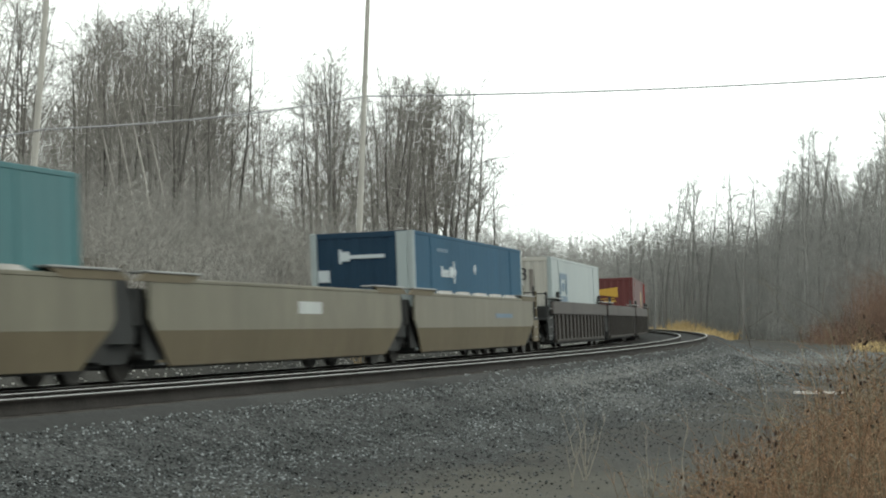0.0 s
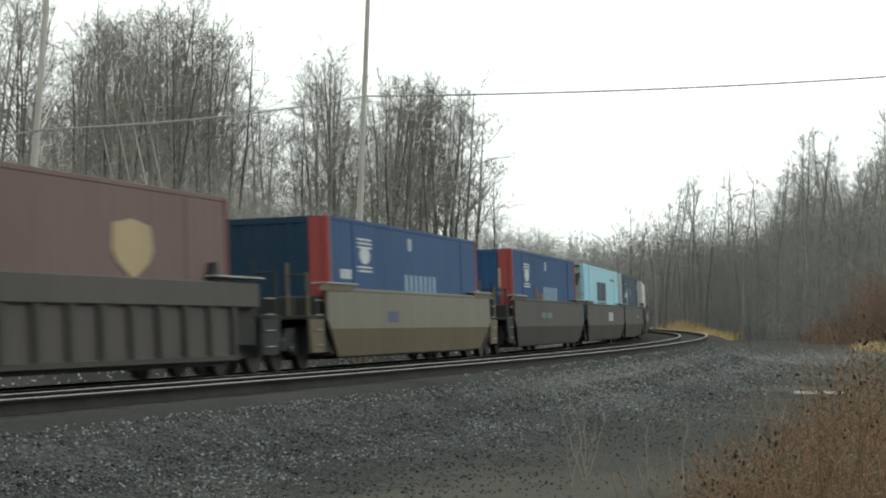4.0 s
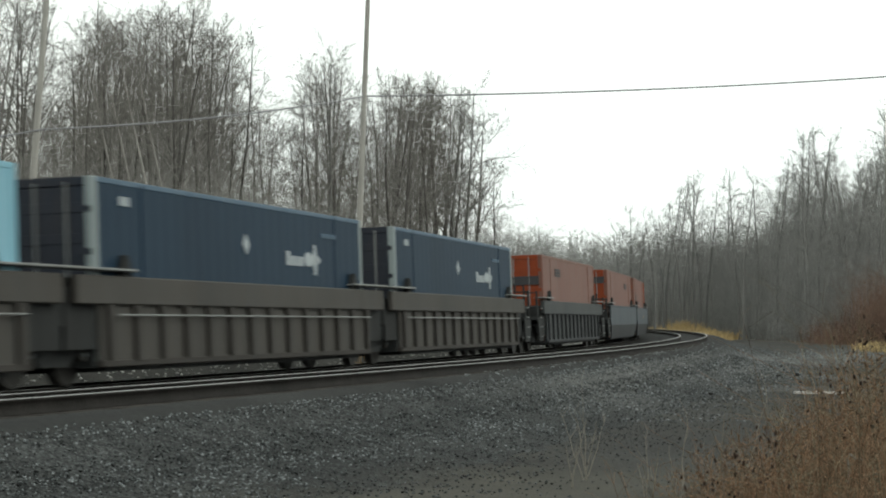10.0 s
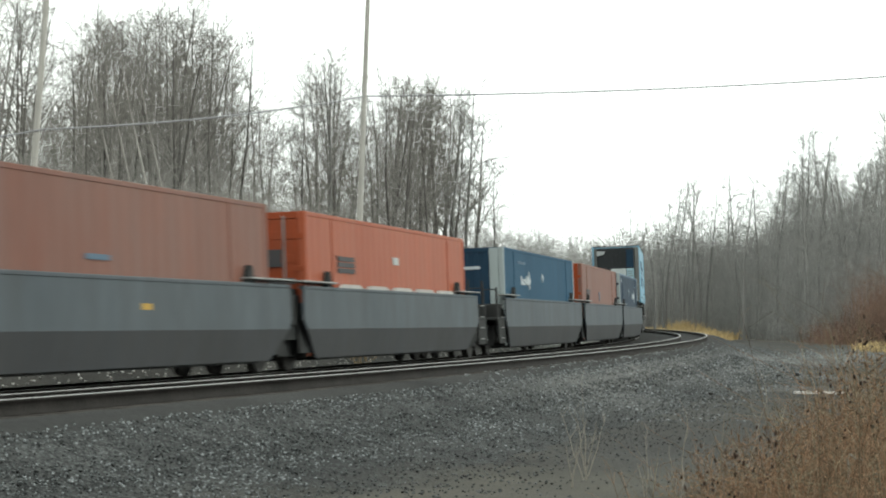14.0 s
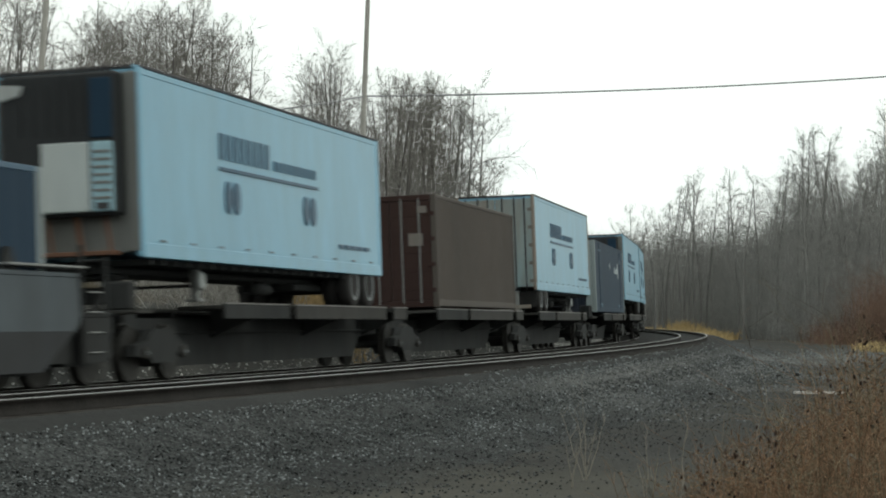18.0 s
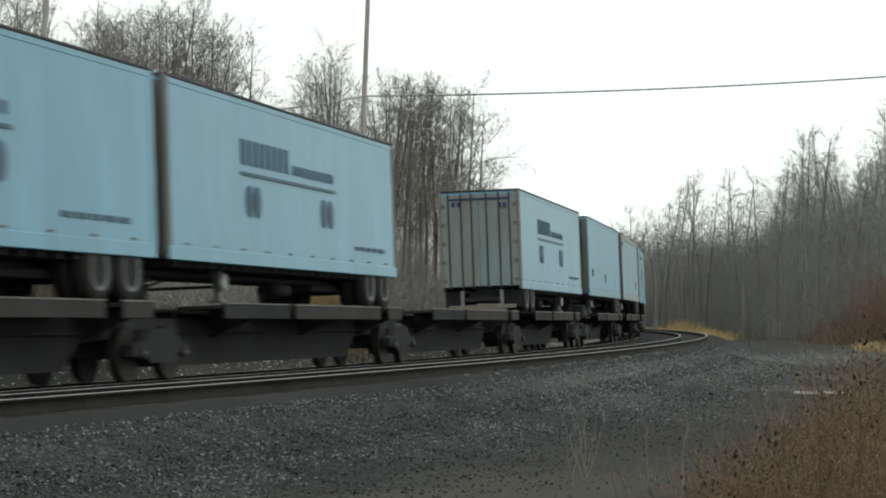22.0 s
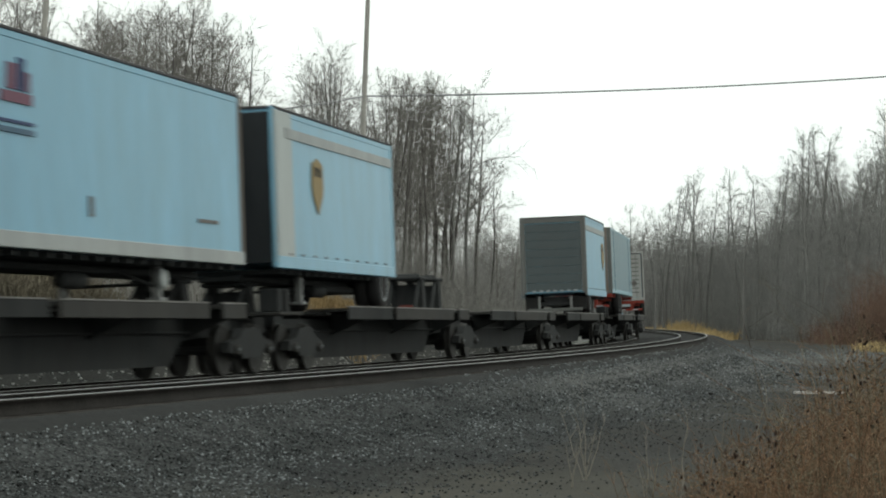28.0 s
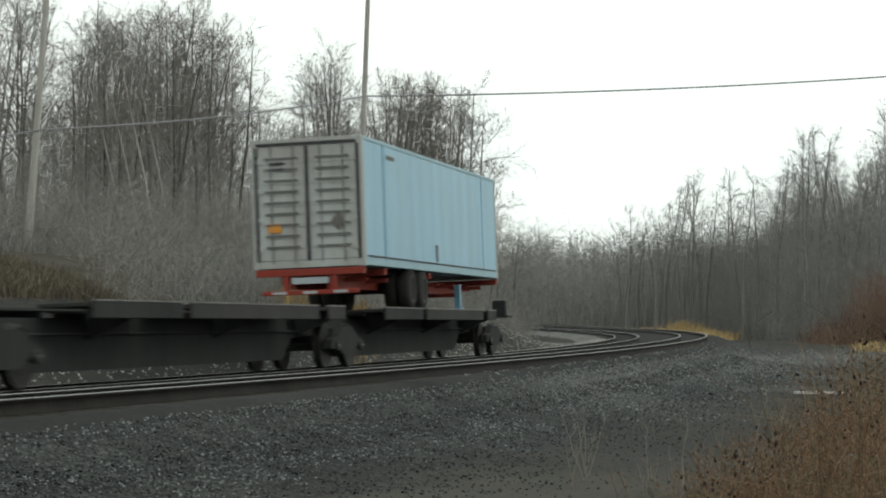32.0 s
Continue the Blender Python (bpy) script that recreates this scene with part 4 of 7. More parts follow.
    stalk(1040, 690, 23.4, 5, 0.42, 61, "tall pale dry weed with stems fanned from one root")
    stalk(1018, 735, 22.0, 2, 0.3, 64, "slender pale dry weed on the gravel")
    stalk(1205, 742, 16.0, 2, 0.1, 65, "pale dry weed with a drooping tip on the gravel")
    stalk(1155, 770, 19.0, 3, 0.4, 70, "small brittle dry weed on the bare earth")
    stalk(1290, 700, 17.5, 2, 0.5, 66, "leaning pale dry weed beside the dead weeds")
    stalk(1335, 715, 16.5, 2, 0.5, 67, "leaning pale dry weed beside the dead weeds")
    stalk(1385, 735, 15.0, 2, 0.4, 68, "tall pale dry weed beside the dead weeds")
    # a bleached stalk bent over among the weeds
    root = new("bent_stalk")
    root.matrix_basis = Matrix.Translation((2.092, 11.0, EYE - 0.83))
    tagged(root, "bleached bent stalk caught among the dead weeds", "weed")
    ring = [(0.0, 0.0, 0.0), (0.0, 0.01, 0.075), (-0.008, 0.01, 0.125), (0.002, 0.0, 0.15), (0.03, 0.0, 0.128), (0.07, 0.0, 0.122)]
    v, f = chain(ring, [0.0055] * 5 + [0.003], 6)
    part("stem", big_mesh("stem", v, f, weed_pale), None, root)


build_woods()
build_unseen_woods()
build_brush()
build_grass()
build_weeds()


# ------------------------------------------------------------------ the train
def gone(t):
    """Metres by which the train has come forward at t seconds."""
    return 20.93897 * t - 0.5 * 0.04739 * (t - 16) ** 2


def unit_pose(qa, qb, t):
    """The pose of a car whose trucks stand qa and qb metres along the train: x to the rear, y away from the camera's side."""
    a, b = on_line(qa - gone(t)), on_line(qb - gone(t))
    a, b = Vector(a), Vector(b)
    x = (b - a).normalized()
    out = Vector((x.y, -x.x, 0))
    z = (Vector((0, 0, 1)) - out * CANT).normalized()
    y = z.cross(x).normalized()
    m = Matrix((x, y, z)).transposed().to_4x4()
    m.translation = (a + b) / 2
    return m


RIDES = []                       # thing, qa, qb, its place on the car


def rides(thing, qa, qb, x=0.0, z=0.0):
    RIDES.append((thing, qa, qb, Matrix.Translation((x, 0, z))))
    thing.matrix_basis = unit_pose(qa, qb, 0) @ Matrix.Translation((x, 0, z))
    return thing


def paint(name, base, rough=0.55, dirt=(0.06, 0.05, 0.04), amount=0.35, vary=0.1, streak=0.25, bump=0.06, small=5.0, metal=0.0, gloss=0.1):
    return surface(name, base, rough, metal, gloss=gloss, vary=vary, big=0.45, small=small, streak=streak, bump=bump, bump_at=12, dirt=dirt, dirt_amount=amount)


black_iron = paint("black_iron", (0.03, 0.032, 0.0325), 0.8, (0.03, 0.027, 0.025), 0.4, 0.25)
wheel_steel = paint("wheel_steel", (0.03, 0.03, 0.029), 0.6, (0.03, 0.025, 0.02), 0.5, 0.2, metal=0.4)
rubber = paint("rubber", (0.022, 0.022, 0.023), 0.85, (0.06, 0.055, 0.05), 0.4, 0.2)
hub_white = paint("hub_white", (0.14, 0.155, 0.165), 0.4, (0.1, 0.09, 0.08), 0.35, 0.1)
deck_grey = paint("deck_grey", (0.036, 0.036, 0.035), 0.75, (0.05, 0.046, 0.041), 0.55, 0.2)
# pale paint that carries the sky's reflection on the top ledges
ledge_sheen = paint("ledge_sheen", (0.42, 0.41, 0.39), 0.5, (0.08, 0.07, 0.06), 0.6, 0.25)
lip_grey = paint("lip_grey", (0.2, 0.195, 0.185), 0.5, (0.06, 0.055, 0.05), 0.6, 0.25)
galvanised = paint("galvanised", (0.2184, 0.2262, 0.2262), 0.5, (0.12, 0.1, 0.08), 0.4, 0.15, metal=0.3)
lock_red = paint("lock_red", (0.12, 0.03, 0.025), 0.6, (0.06, 0.035, 0.03), 0.5, 0.15)
red_chassis = paint("red_chassis", (0.26, 0.042, 0.03), 0.6, (0.07, 0.04, 0.03), 0.5, 0.15)
well_tan = paint("well_tan", (0.125, 0.119, 0.09), 0.5, (0.085, 0.075, 0.058), 0.65, 0.14)
well_tan_shaded = paint("well_tan_shaded", (0.105, 0.09, 0.058), 0.65, (0.08, 0.06, 0.045), 0.55, 0.15)
well_brown = paint("well_brown", (0.06, 0.056, 0.052), 0.65, (0.06, 0.05, 0.043), 0.55, 0.15)
well_brown_shaded = paint("well_brown_shaded", (0.046, 0.042, 0.039), 0.7, (0.04, 0.035, 0.03), 0.5, 0.2)
well_rib = paint("well_rib", (0.062, 0.06, 0.057), 0.65, (0.07, 0.06, 0.05), 0.6, 0.15)
well_plum = paint("well_plum", (0.056, 0.052, 0.051), 0.65, (0.08, 0.07, 0.065), 0.6, 0.15)
well_grey = paint("well_grey", (0.08, 0.095, 0.108), 0.6, (0.055, 0.058, 0.06), 0.75, 0.18)
well_grey_shaded = paint("well_grey_shaded", (0.04836, 0.05148, 0.05616), 0.65, (0.05, 0.045, 0.04), 0.5, 0.15)
well_slate = paint("well_slate", (0.054, 0.06, 0.063), 0.65, (0.06, 0.056, 0.05), 0.5, 0.15)
navy = paint("navy", (0.0095, 0.026, 0.048), 0.6, (0.03, 0.05, 0.07), 0.18, 0.1, gloss=0.12)
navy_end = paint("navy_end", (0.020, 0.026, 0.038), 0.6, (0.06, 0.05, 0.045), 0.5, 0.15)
blue_a = paint("blue_a", (0.016, 0.06, 0.105), 0.7, (0.05, 0.08, 0.11), 0.2, 0.1, gloss=0.1)
royal = paint("royal", (0.012, 0.048, 0.125), 0.7, (0.06, 0.08, 0.12), 0.22, 0.1, gloss=0.2)
teal = paint("teal", (0.042, 0.112, 0.122), 0.5, (0.07, 0.11, 0.115), 0.3, 0.1)
white_paint = paint("white_paint", (0.36, 0.395, 0.395), 0.5, (0.35, 0.35, 0.33), 0.4, 0.07, gloss=0.15)
dull_white = paint("dull_white", (0.24, 0.275, 0.28), 0.5, (0.24, 0.25, 0.24), 0.4, 0.08, gloss=0.15)
scuffed = paint("scuffed", (0.15, 0.155, 0.15), 0.5, (0.09, 0.085, 0.075), 0.5, 0.12)
cream_paint = paint("cream_paint", (0.31, 0.305, 0.28), 0.5, (0.33, 0.30, 0.26), 0.5, 0.06, gloss=0.15)
ice_blue = paint("ice_blue", (0.20, 0.385, 0.475), 0.5, (0.17, 0.32, 0.35), 0.3, 0.05, gloss=0.15)
ice_end = paint("ice_end", (0.2106, 0.2574, 0.2418), 0.6, (0.22, 0.21, 0.18), 0.55, 0.1)
pale_blue = paint("pale_blue", (0.172, 0.36, 0.495), 0.36, (0.15, 0.265, 0.315), 0.6, 0.09, gloss=0.3)
worn_teal = paint("worn_teal", (0.10, 0.195, 0.24), 0.36, (0.085, 0.13, 0.14), 0.55, 0.12, gloss=0.35)
blue_white = paint("blue_white", (0.25, 0.385, 0.445), 0.5, (0.25, 0.31, 0.32), 0.4, 0.06, gloss=0.15)
tan_front = paint("tan_front", (0.20, 0.14, 0.095), 0.6, (0.12, 0.08, 0.055), 0.6, 0.15)
hitch_red = paint("hitch_red", (0.45, 0.085, 0.035), 0.6, (0.1, 0.05, 0.04), 0.4, 0.1)
post_brown = paint("post_brown", (0.125, 0.113, 0.10), 0.6, (0.10, 0.06, 0.04), 0.5, 0.15)
pale_door = paint("pale_door", (0.22, 0.295, 0.31), 0.5, (0.20, 0.15, 0.115), 0.8, 0.12)
dirty_door = paint("dirty_door", (0.2106, 0.1989, 0.1794), 0.6, (0.17, 0.11, 0.075), 0.75, 0.15)
orange_box = paint("orange_box", (0.27, 0.062, 0.026), 0.5, (0.22, 0.09, 0.06), 0.5, 0.1)
faded_orange = paint("faded_orange", (0.165, 0.07, 0.05), 0.55, (0.14, 0.10, 0.088), 0.6, 0.1)
orange_end = paint("orange_end", (0.234, 0.0429, 0.01404), 0.6, (0.12, 0.05, 0.03), 0.6, 0.12)
maroon = paint("maroon", (0.0936, 0.02652, 0.02652), 0.55, (0.10, 0.06, 0.055), 0.4, 0.1)
maroon_side = paint("maroon_side", (0.1092, 0.0702, 0.0702), 0.6, (0.13, 0.095, 0.09), 0.5, 0.12)
rust_brown = paint("rust_brown", (0.077, 0.069, 0.063), 0.65, (0.085, 0.065, 0.052), 0.4, 0.1)
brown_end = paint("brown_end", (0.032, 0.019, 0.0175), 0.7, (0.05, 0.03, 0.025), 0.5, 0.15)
grille_black = paint("grille_black", (0.024, 0.026, 0.028), 0.6, (0.03, 0.03, 0.03), 0.3, 0.2)
mark_white = paint("mark_white", (0.3432, 0.3744, 0.39), 0.5, (0.4, 0.42, 0.44), 0.3, 0.05)
mark_ice = paint("mark_ice", (0.19, 0.28, 0.36), 0.5, (0.1, 0.16, 0.24), 0.5, 0.1)
mark_navy = paint("mark_navy", (0.0351, 0.0507, 0.117), 0.5, (0.07, 0.08, 0.12), 0.3, 0.05)
mark_slate = paint("mark_slate", (0.028, 0.045, 0.07), 0.5, (0.06, 0.09, 0.12), 0.3, 0.05)
mark_steel = paint("mark_steel", (0.055, 0.10, 0.15), 0.5, (0.2, 0.24, 0.28), 0.3, 0.05)
post_red = paint("post_red", (0.22, 0.045, 0.042), 0.55, (0.12, 0.05, 0.045), 0.4, 0.1)
mark_rust = paint("mark_rust", (0.14, 0.075, 0.05), 0.6, (0.1, 0.06, 0.045), 0.4, 0.1)
mark_teal = paint("mark_teal", (0.075, 0.125, 0.135), 0.55, (0.06, 0.07, 0.07), 0.5, 0.1)
white_door = paint("white_door", (0.42, 0.44, 0.43), 0.5, (0.20, 0.16, 0.13), 0.6, 0.1)
mark_plum = paint("mark_plum", (0.15, 0.07, 0.10), 0.5, (0.15, 0.1, 0.12), 0.3, 0.05)
mark_yellow = paint("mark_yellow", (0.38, 0.235, 0.045), 0.5, (0.4, 0.25, 0.05), 0.3, 0.05)
mark_faint = paint("mark_faint", (0.19, 0.06, 0.055), 0.55, (0.13, 0.08, 0.07), 0.4, 0.1)
mark_olive = paint("mark_olive", (0.27, 0.215, 0.13), 0.5, (0.3, 0.2, 0.1), 0.3, 0.05)
mark_red = paint("mark_red", (0.50, 0.05, 0.045), 0.5, (0.2, 0.05, 0.04), 0.3, 0.05)
mark_grey = paint("mark_grey", (0.1248, 0.117, 0.1131), 0.6, (0.3, 0.25, 0.2), 0.3, 0.05)
mark_dark = paint("mark_dark", (0.045, 0.045, 0.05), 0.6, (0.08, 0.07, 0.06), 0.3, 0.1)
mark_orange = paint("mark_orange", (0.60, 0.26, 0.05), 0.6, (0.3, 0.15, 0.05), 0.3, 0.05)
mark_gold = paint("mark_gold", (0.24, 0.18, 0.09), 0.55, (0.3, 0.22, 0.1), 0.3, 0.05)
roll_grey = paint("roll_grey", (0.085, 0.105, 0.11), 0.35, (0.1, 0.1, 0.1), 0.4, 0.1)
fade_plate = paint("fade_plate", (0.34, 0.36, 0.36), 0.55, (0.2, 0.2, 0.19), 0.4, 0.1)

WHEEL_MESH = Geo().lathe([(-0.07, 0.20), (-0.066, 0.40), (-0.075, 0.425), (-0.075, 0.465), (0.03, 0.47), (0.035, 0.50), (0.07, 0.50), (0.072, 0.40),
                          (0.05, 0.22)], (0, 0, 0), "y", 24).mesh("wheel", wheel_steel)
FRAME_MESH = Geo().prism([(-1.25, 0.42), (-1.2, 0.60), (-0.75, 0.66), (-0.42, 0.86), (0.42, 0.86), (0.75, 0.66), (1.2, 0.60), (1.25, 0.42), (1.02, 0.40),
                          (0.72, 0.48), (0.48, 0.30), (-0.48, 0.30), (-0.72, 0.48), (-1.02, 0.40)], -0.09, 0.09, "y").mesh("side_frame", black_iron)
CAP_MESH = Geo().lathe([(-0.05, 0.09), (-0.04, 0.105), (0.03, 0.11)], (0, 0, 0), "y", 10).mesh("bearing_cap", deck_grey)
# small pale disc that stands in for the bright reflection on each hub
GLINT_MESH = Geo().lathe([(-0.03, 0.015), (-0.02, 0.028), (0.01, 0.032)], (0, 0, 0), "y", 8).mesh("cap_bolt", hub_white)
AXLE_MESH = Geo().tube((0, -0.7, 0), (0, 0.7, 0), 0.085, n=8).mesh("axle", black_iron)
BOLSTER_MESH = Geo().box(-0.22, 0.22, -1.0, 1.0, 0.5, 0.86, 0.03).mesh("truck", black_iron)


def truck(parent, x):
    """A two-axle truck with its wheels on the rails."""
    t = part("truck", BOLSTER_MESH, None, parent, "black cast steel two-axle truck")
    t.location.x = x
    for side in (-1, 1):
        f = part("side_frame", FRAME_MESH, None, t)
        f.location.y = side * 0.98
        for ax in (-0.89, 0.89):
            w = part("wheel", WHEEL_MESH, None, t, "steel wheel with a bright tread")
            w.location = (ax, side * 0.7575, 0.47)
            w.rotation_euler.z = 0 if side < 0 else math.pi
    for ax in (-0.89, 0.89):
        a = part("axle", AXLE_MESH, None, t)
        a.location = (ax, 0, 0.47)
        c = part("bearing_cap", CAP_MESH, None, t, "pale bearing cap")
        c.location = (ax, -1.08, 0.47)
        part("cap_bolt", GLINT_MESH, None, t, "small pale disc added as the hub's glint").location = (ax, -1.13, 0.47)
    return t


def well_car(qa, qb, style, front_end, rear_end, label, marks=(), ledges=False):
    """One unit of a container well car between its trucks. front_end, rear_end: whether it ends in a coupler there."""
    p = qb - qa
    car = new("well_car")
    tagged(car, label, "well car", "train of well cars")
    # dark: shaded copy of the body paint, for undersides, rib shadows and fittings
    body, dark = {"tan": (well_tan, well_tan_shaded), "brown": (well_brown, well_brown_shaded), "rib": (well_rib, well_brown_shaded),
                  "plum": (well_plum, well_brown_shaded), "darkrib": (well_slate, well_grey_shaded), "grey": (well_grey, well_grey_shaded)}[style]
    ribbed = style in ("rib", "plum", "darkrib")
    gap = 0.42 if ribbed else 0.72
    a, b = -p / 2 + gap, p / 2 - gap
    for side in (-1, 1):
        o = side * 1.45
        i = side * 1.33
        if ribbed:
            part("top_chord", Geo().box(a, b, o, i, 1.22, 1.66, 0.02), body, car, "heavy painted top chord")
            part("side_sheet", Geo().box(a + 1.0, b - 1.0, side * 1.37, side * 1.31, 0.36, 1.22), body, car)
            part("bottom_chord", Geo().box(a + 1.0, b - 1.0, side * 1.42, side * 1.28, 0.27, 0.38, 0.015), dark, car)
            # ribs are dark because the shadow beside each one is painted in
            n = 14
            rib = None
            for k in range(n):
                x = a + 1.3 + (b - a - 2.6) * k / (n - 1)
                if rib is None:
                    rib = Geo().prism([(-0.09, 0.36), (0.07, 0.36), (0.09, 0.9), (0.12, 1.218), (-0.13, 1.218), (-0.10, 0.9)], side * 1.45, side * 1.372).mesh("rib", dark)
                r = part("rib", rib, None, car)
                r.location.x = x
            if side < 0 and style == "rib":
                part("air_pipe", Geo().tube((a + 1.5, -1.47, 1.06), (b - 1.2, -1.47, 1.06), 0.018, n=6), galvanised, car, "pale thin air pipe")
            part("end_sheet", Geo().box(a - 0.15, a + 1.0, side * 1.30, side * 1.24, 0.55, 1.22), black_iron, car)
            part("end_sheet", Geo().box(b - 1.0, b + 0.15, side * 1.30, side * 1.24, 0.55, 1.22), black_iron, car)
        else:
            v = [(a, o, 1.66), (b, o, 1.66), (b + 0.05, o, 1.0), (a - 0.05, o, 1.0), (a + 0.15, o, 0.82), (b - 0.15, o, 0.82),
                 (a + 1.05, side * 1.345, 0.24), (b - 1.05, side * 1.345, 0.24)]
            v += [(x, y - side * 0.05, z) for x, y, z in v]
            f_up = [(0, 1, 2, 3), (3, 2, 5, 4)]
            part("side_sheet", Geo().add(v, f_up + [(8, 11, 10, 9), (11, 12, 13, 10), (0, 8, 9, 1), (0, 3, 11, 8), (3, 4, 12, 11), (1, 9, 10, 2), (2, 10, 13, 5),
                                                    (4, 5, 13, 12)]), body, car, "smooth painted side sheet")
            # the lower sheet faces down; its shade is put into the paint
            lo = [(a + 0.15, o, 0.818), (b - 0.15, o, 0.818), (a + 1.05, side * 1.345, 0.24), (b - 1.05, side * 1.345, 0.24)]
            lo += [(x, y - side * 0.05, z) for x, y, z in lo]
            part("lower_sheet", Geo().add(lo, [(0, 1, 3, 2), (4, 6, 7, 5), (0, 4, 5, 1), (2, 3, 7, 6), (0, 2, 6, 4), (1, 5, 7, 3)]), dark, car, "slanting lower sheet, underside shade put into its darker paint")
            for e0, e1 in ((a + 0.02, a + 1.35), (b - 1.35, b - 0.02)):
                part("end_sheet", Geo().box(e0, e1, side * 1.30, side * 1.27, 0.35, 1.08), black_iron, car)
            # ledges with the sky's reflection put into their whitish colour
            if ledges:
                for k in range(5):
                    x0, x1 = a + 2.6 + (b - a - 5.2) * k / 5 + 0.2, a + 2.6 + (b - a - 5.2) * (k + 1) / 5 - 0.2
                    part("ledge_plate", Geo().prism([(x0, 1.674), (x1, 1.674), (x1 - 0.3, 1.75), (x0 + 0.3, 1.75)], side * 1.43, side * 1.345), ledge_sheen, car, "ledge along the top edge, sky reflection painted pale")
            part("top_edge", Geo().box(a, b, o - side * -0.012, i, 1.60, 1.672, 0.012), body, car)
        # end walkways along the top
        for x0, x1, lug in ((a - 0.2, a + 2.3, a + 2.1), (b - 2.3, b + 0.2, b - 2.1)):
            plate = part("walkway", Geo().box(x0, x1, side * 1.50, side * 1.16, 1.735, 1.775, 0.01), galvanised if side < 0 else body, car, "worn pale walkway plate")
            inner = x1 if lug > (x0 + x1) / 2 else x0
            back = -0.5 if inner == x1 else 0.5
            if ribbed or style == "grey":
                part("guide_lug", Geo().prism([(inner, 1.67), (inner + back * 0.9, 1.67), (inner + back * 0.55, 2.0), (inner + back * 0.35, 2.0)], side * 1.40, side * 1.30), black_iron, plate,
                     "black container guide")
            else:
                part("bracket", Geo().prism([(x0, 1.735), (x1, 1.735), (x1 + (0.4 if inner == x0 else -0.5), 1.60), (x0 + (0.5 if inner == x0 else -0.4) , 1.60)], side * 1.47, side * 1.42), dark, plate)
    part("floor", Geo().box(a + 1.4, b - 1.4, -1.25, 1.25, 0.20, 0.262), black_iron, car)
    for x in (-p / 2 + 1.42, p / 2 - 1.42):
        part("bulkhead", Geo().box(x - 0.03, x + 0.03, -1.26, 1.26, 0.27, 1.35), black_iron, car, "black plate closing the end of the well")
    for x in (a, b):
        part("end_frame", Geo().box(x - 0.25, x + 0.25, -1.28, 1.28, 0.88, 1.5, 0.03), black_iron, car, "black cross frame over the truck")
    if not rear_end:
        part("joint_cover", Geo().prism([(p / 2 - 0.55, 0.62), (p / 2 + 0.55, 0.62), (p / 2 + 0.6, 1.1), (p / 2 + 0.3, 1.62), (p / 2 - 0.3, 1.62), (p / 2 - 0.6, 1.1)], -1.22, 1.22), black_iron, car, "black cover over the joint between two units")
    truck(car, p / 2)
    if front_end:
        truck(car, -p / 2)
    for on, end, way in ((front_end, a, -1), (rear_end, b, 1)):
        if not on:
            continue
        x = end + way * 0.2
        part("end_platform", Geo().box(x, x + way * 1.05, -1.40, 1.40, 1.02, 1.10, 0.015), black_iron, car, "black end platform")
        part("end_sill", Geo().box(x, x + way * 1.25, -0.25, 0.25, 0.72, 1.02, 0.03), black_iron, car)
        part("coupler", Geo().box(x + way * 1.2, x + way * 1.66, -0.13, 0.13, 0.74, 0.98, 0.04), black_iron, car, "knuckle coupler")
        for y in (-1.36, -0.95, 0.95, 1.36):
            part("grab_post", Geo().tube((x + way * 0.95, y, 1.1), (x + way * 0.95, y, 2.15 if abs(y) < 1 else 1.95), 0.035, n=6), dark if style == "tan" else black_iron, car)
        part("grab_rail", Geo().tube((x + way * 0.95, -1.36, 1.9), (x + way * 0.95, -0.95, 1.9), 0.02, n=6), black_iron, car)
        for k in range(4):
            part("ladder_rung", Geo().tube((x + way * 0.2, -1.43, 0.5 + 0.3 * k), (x + way * 0.65, -1.43, 0.5 + 0.3 * k), 0.014, n=5), galvanised, car)
        part("side_step", Geo().prism([(x, 0.35), (x + way * 0.9, 0.35), (x + way * 1.05, 1.02), (x, 1.02)], -1.41, -1.36), dark if style in ("tan",) else black_iron, car)
        part("brake_box", Geo().box(x + way * 0.1, x + way * 0.6, -0.9, -0.5, 1.1, 1.5, 0.03), black_iron, car)
    for (u0, u1, z0, z1, m) in marks:
        x0, x1 = a + (b - a) * u0, a + (b - a) * u1
        part("stencil", Geo().box(x0, x1, -1.454, -1.449, z0, z1), m, car, "pale stencilled marking, unreadable")
    rides(car, qa, qb)
    return car


def waved(x0, x1, y, depth, pitch, way):
    """Corrugated wall points from x0 to x1 at y."""
    pts, n = [], max(1, round((x1 - x0) / pitch))
    st = (x1 - x0) / n
    for k in range(n):
        x = x0 + k * st
        pts += [(x, y), (x + st * 0.3, y), (x + st * 0.42, y - way * depth), (x + st * 0.82, y - way * depth), (x + st * 0.94, y)]
    pts.append((x1, y))
    return pts


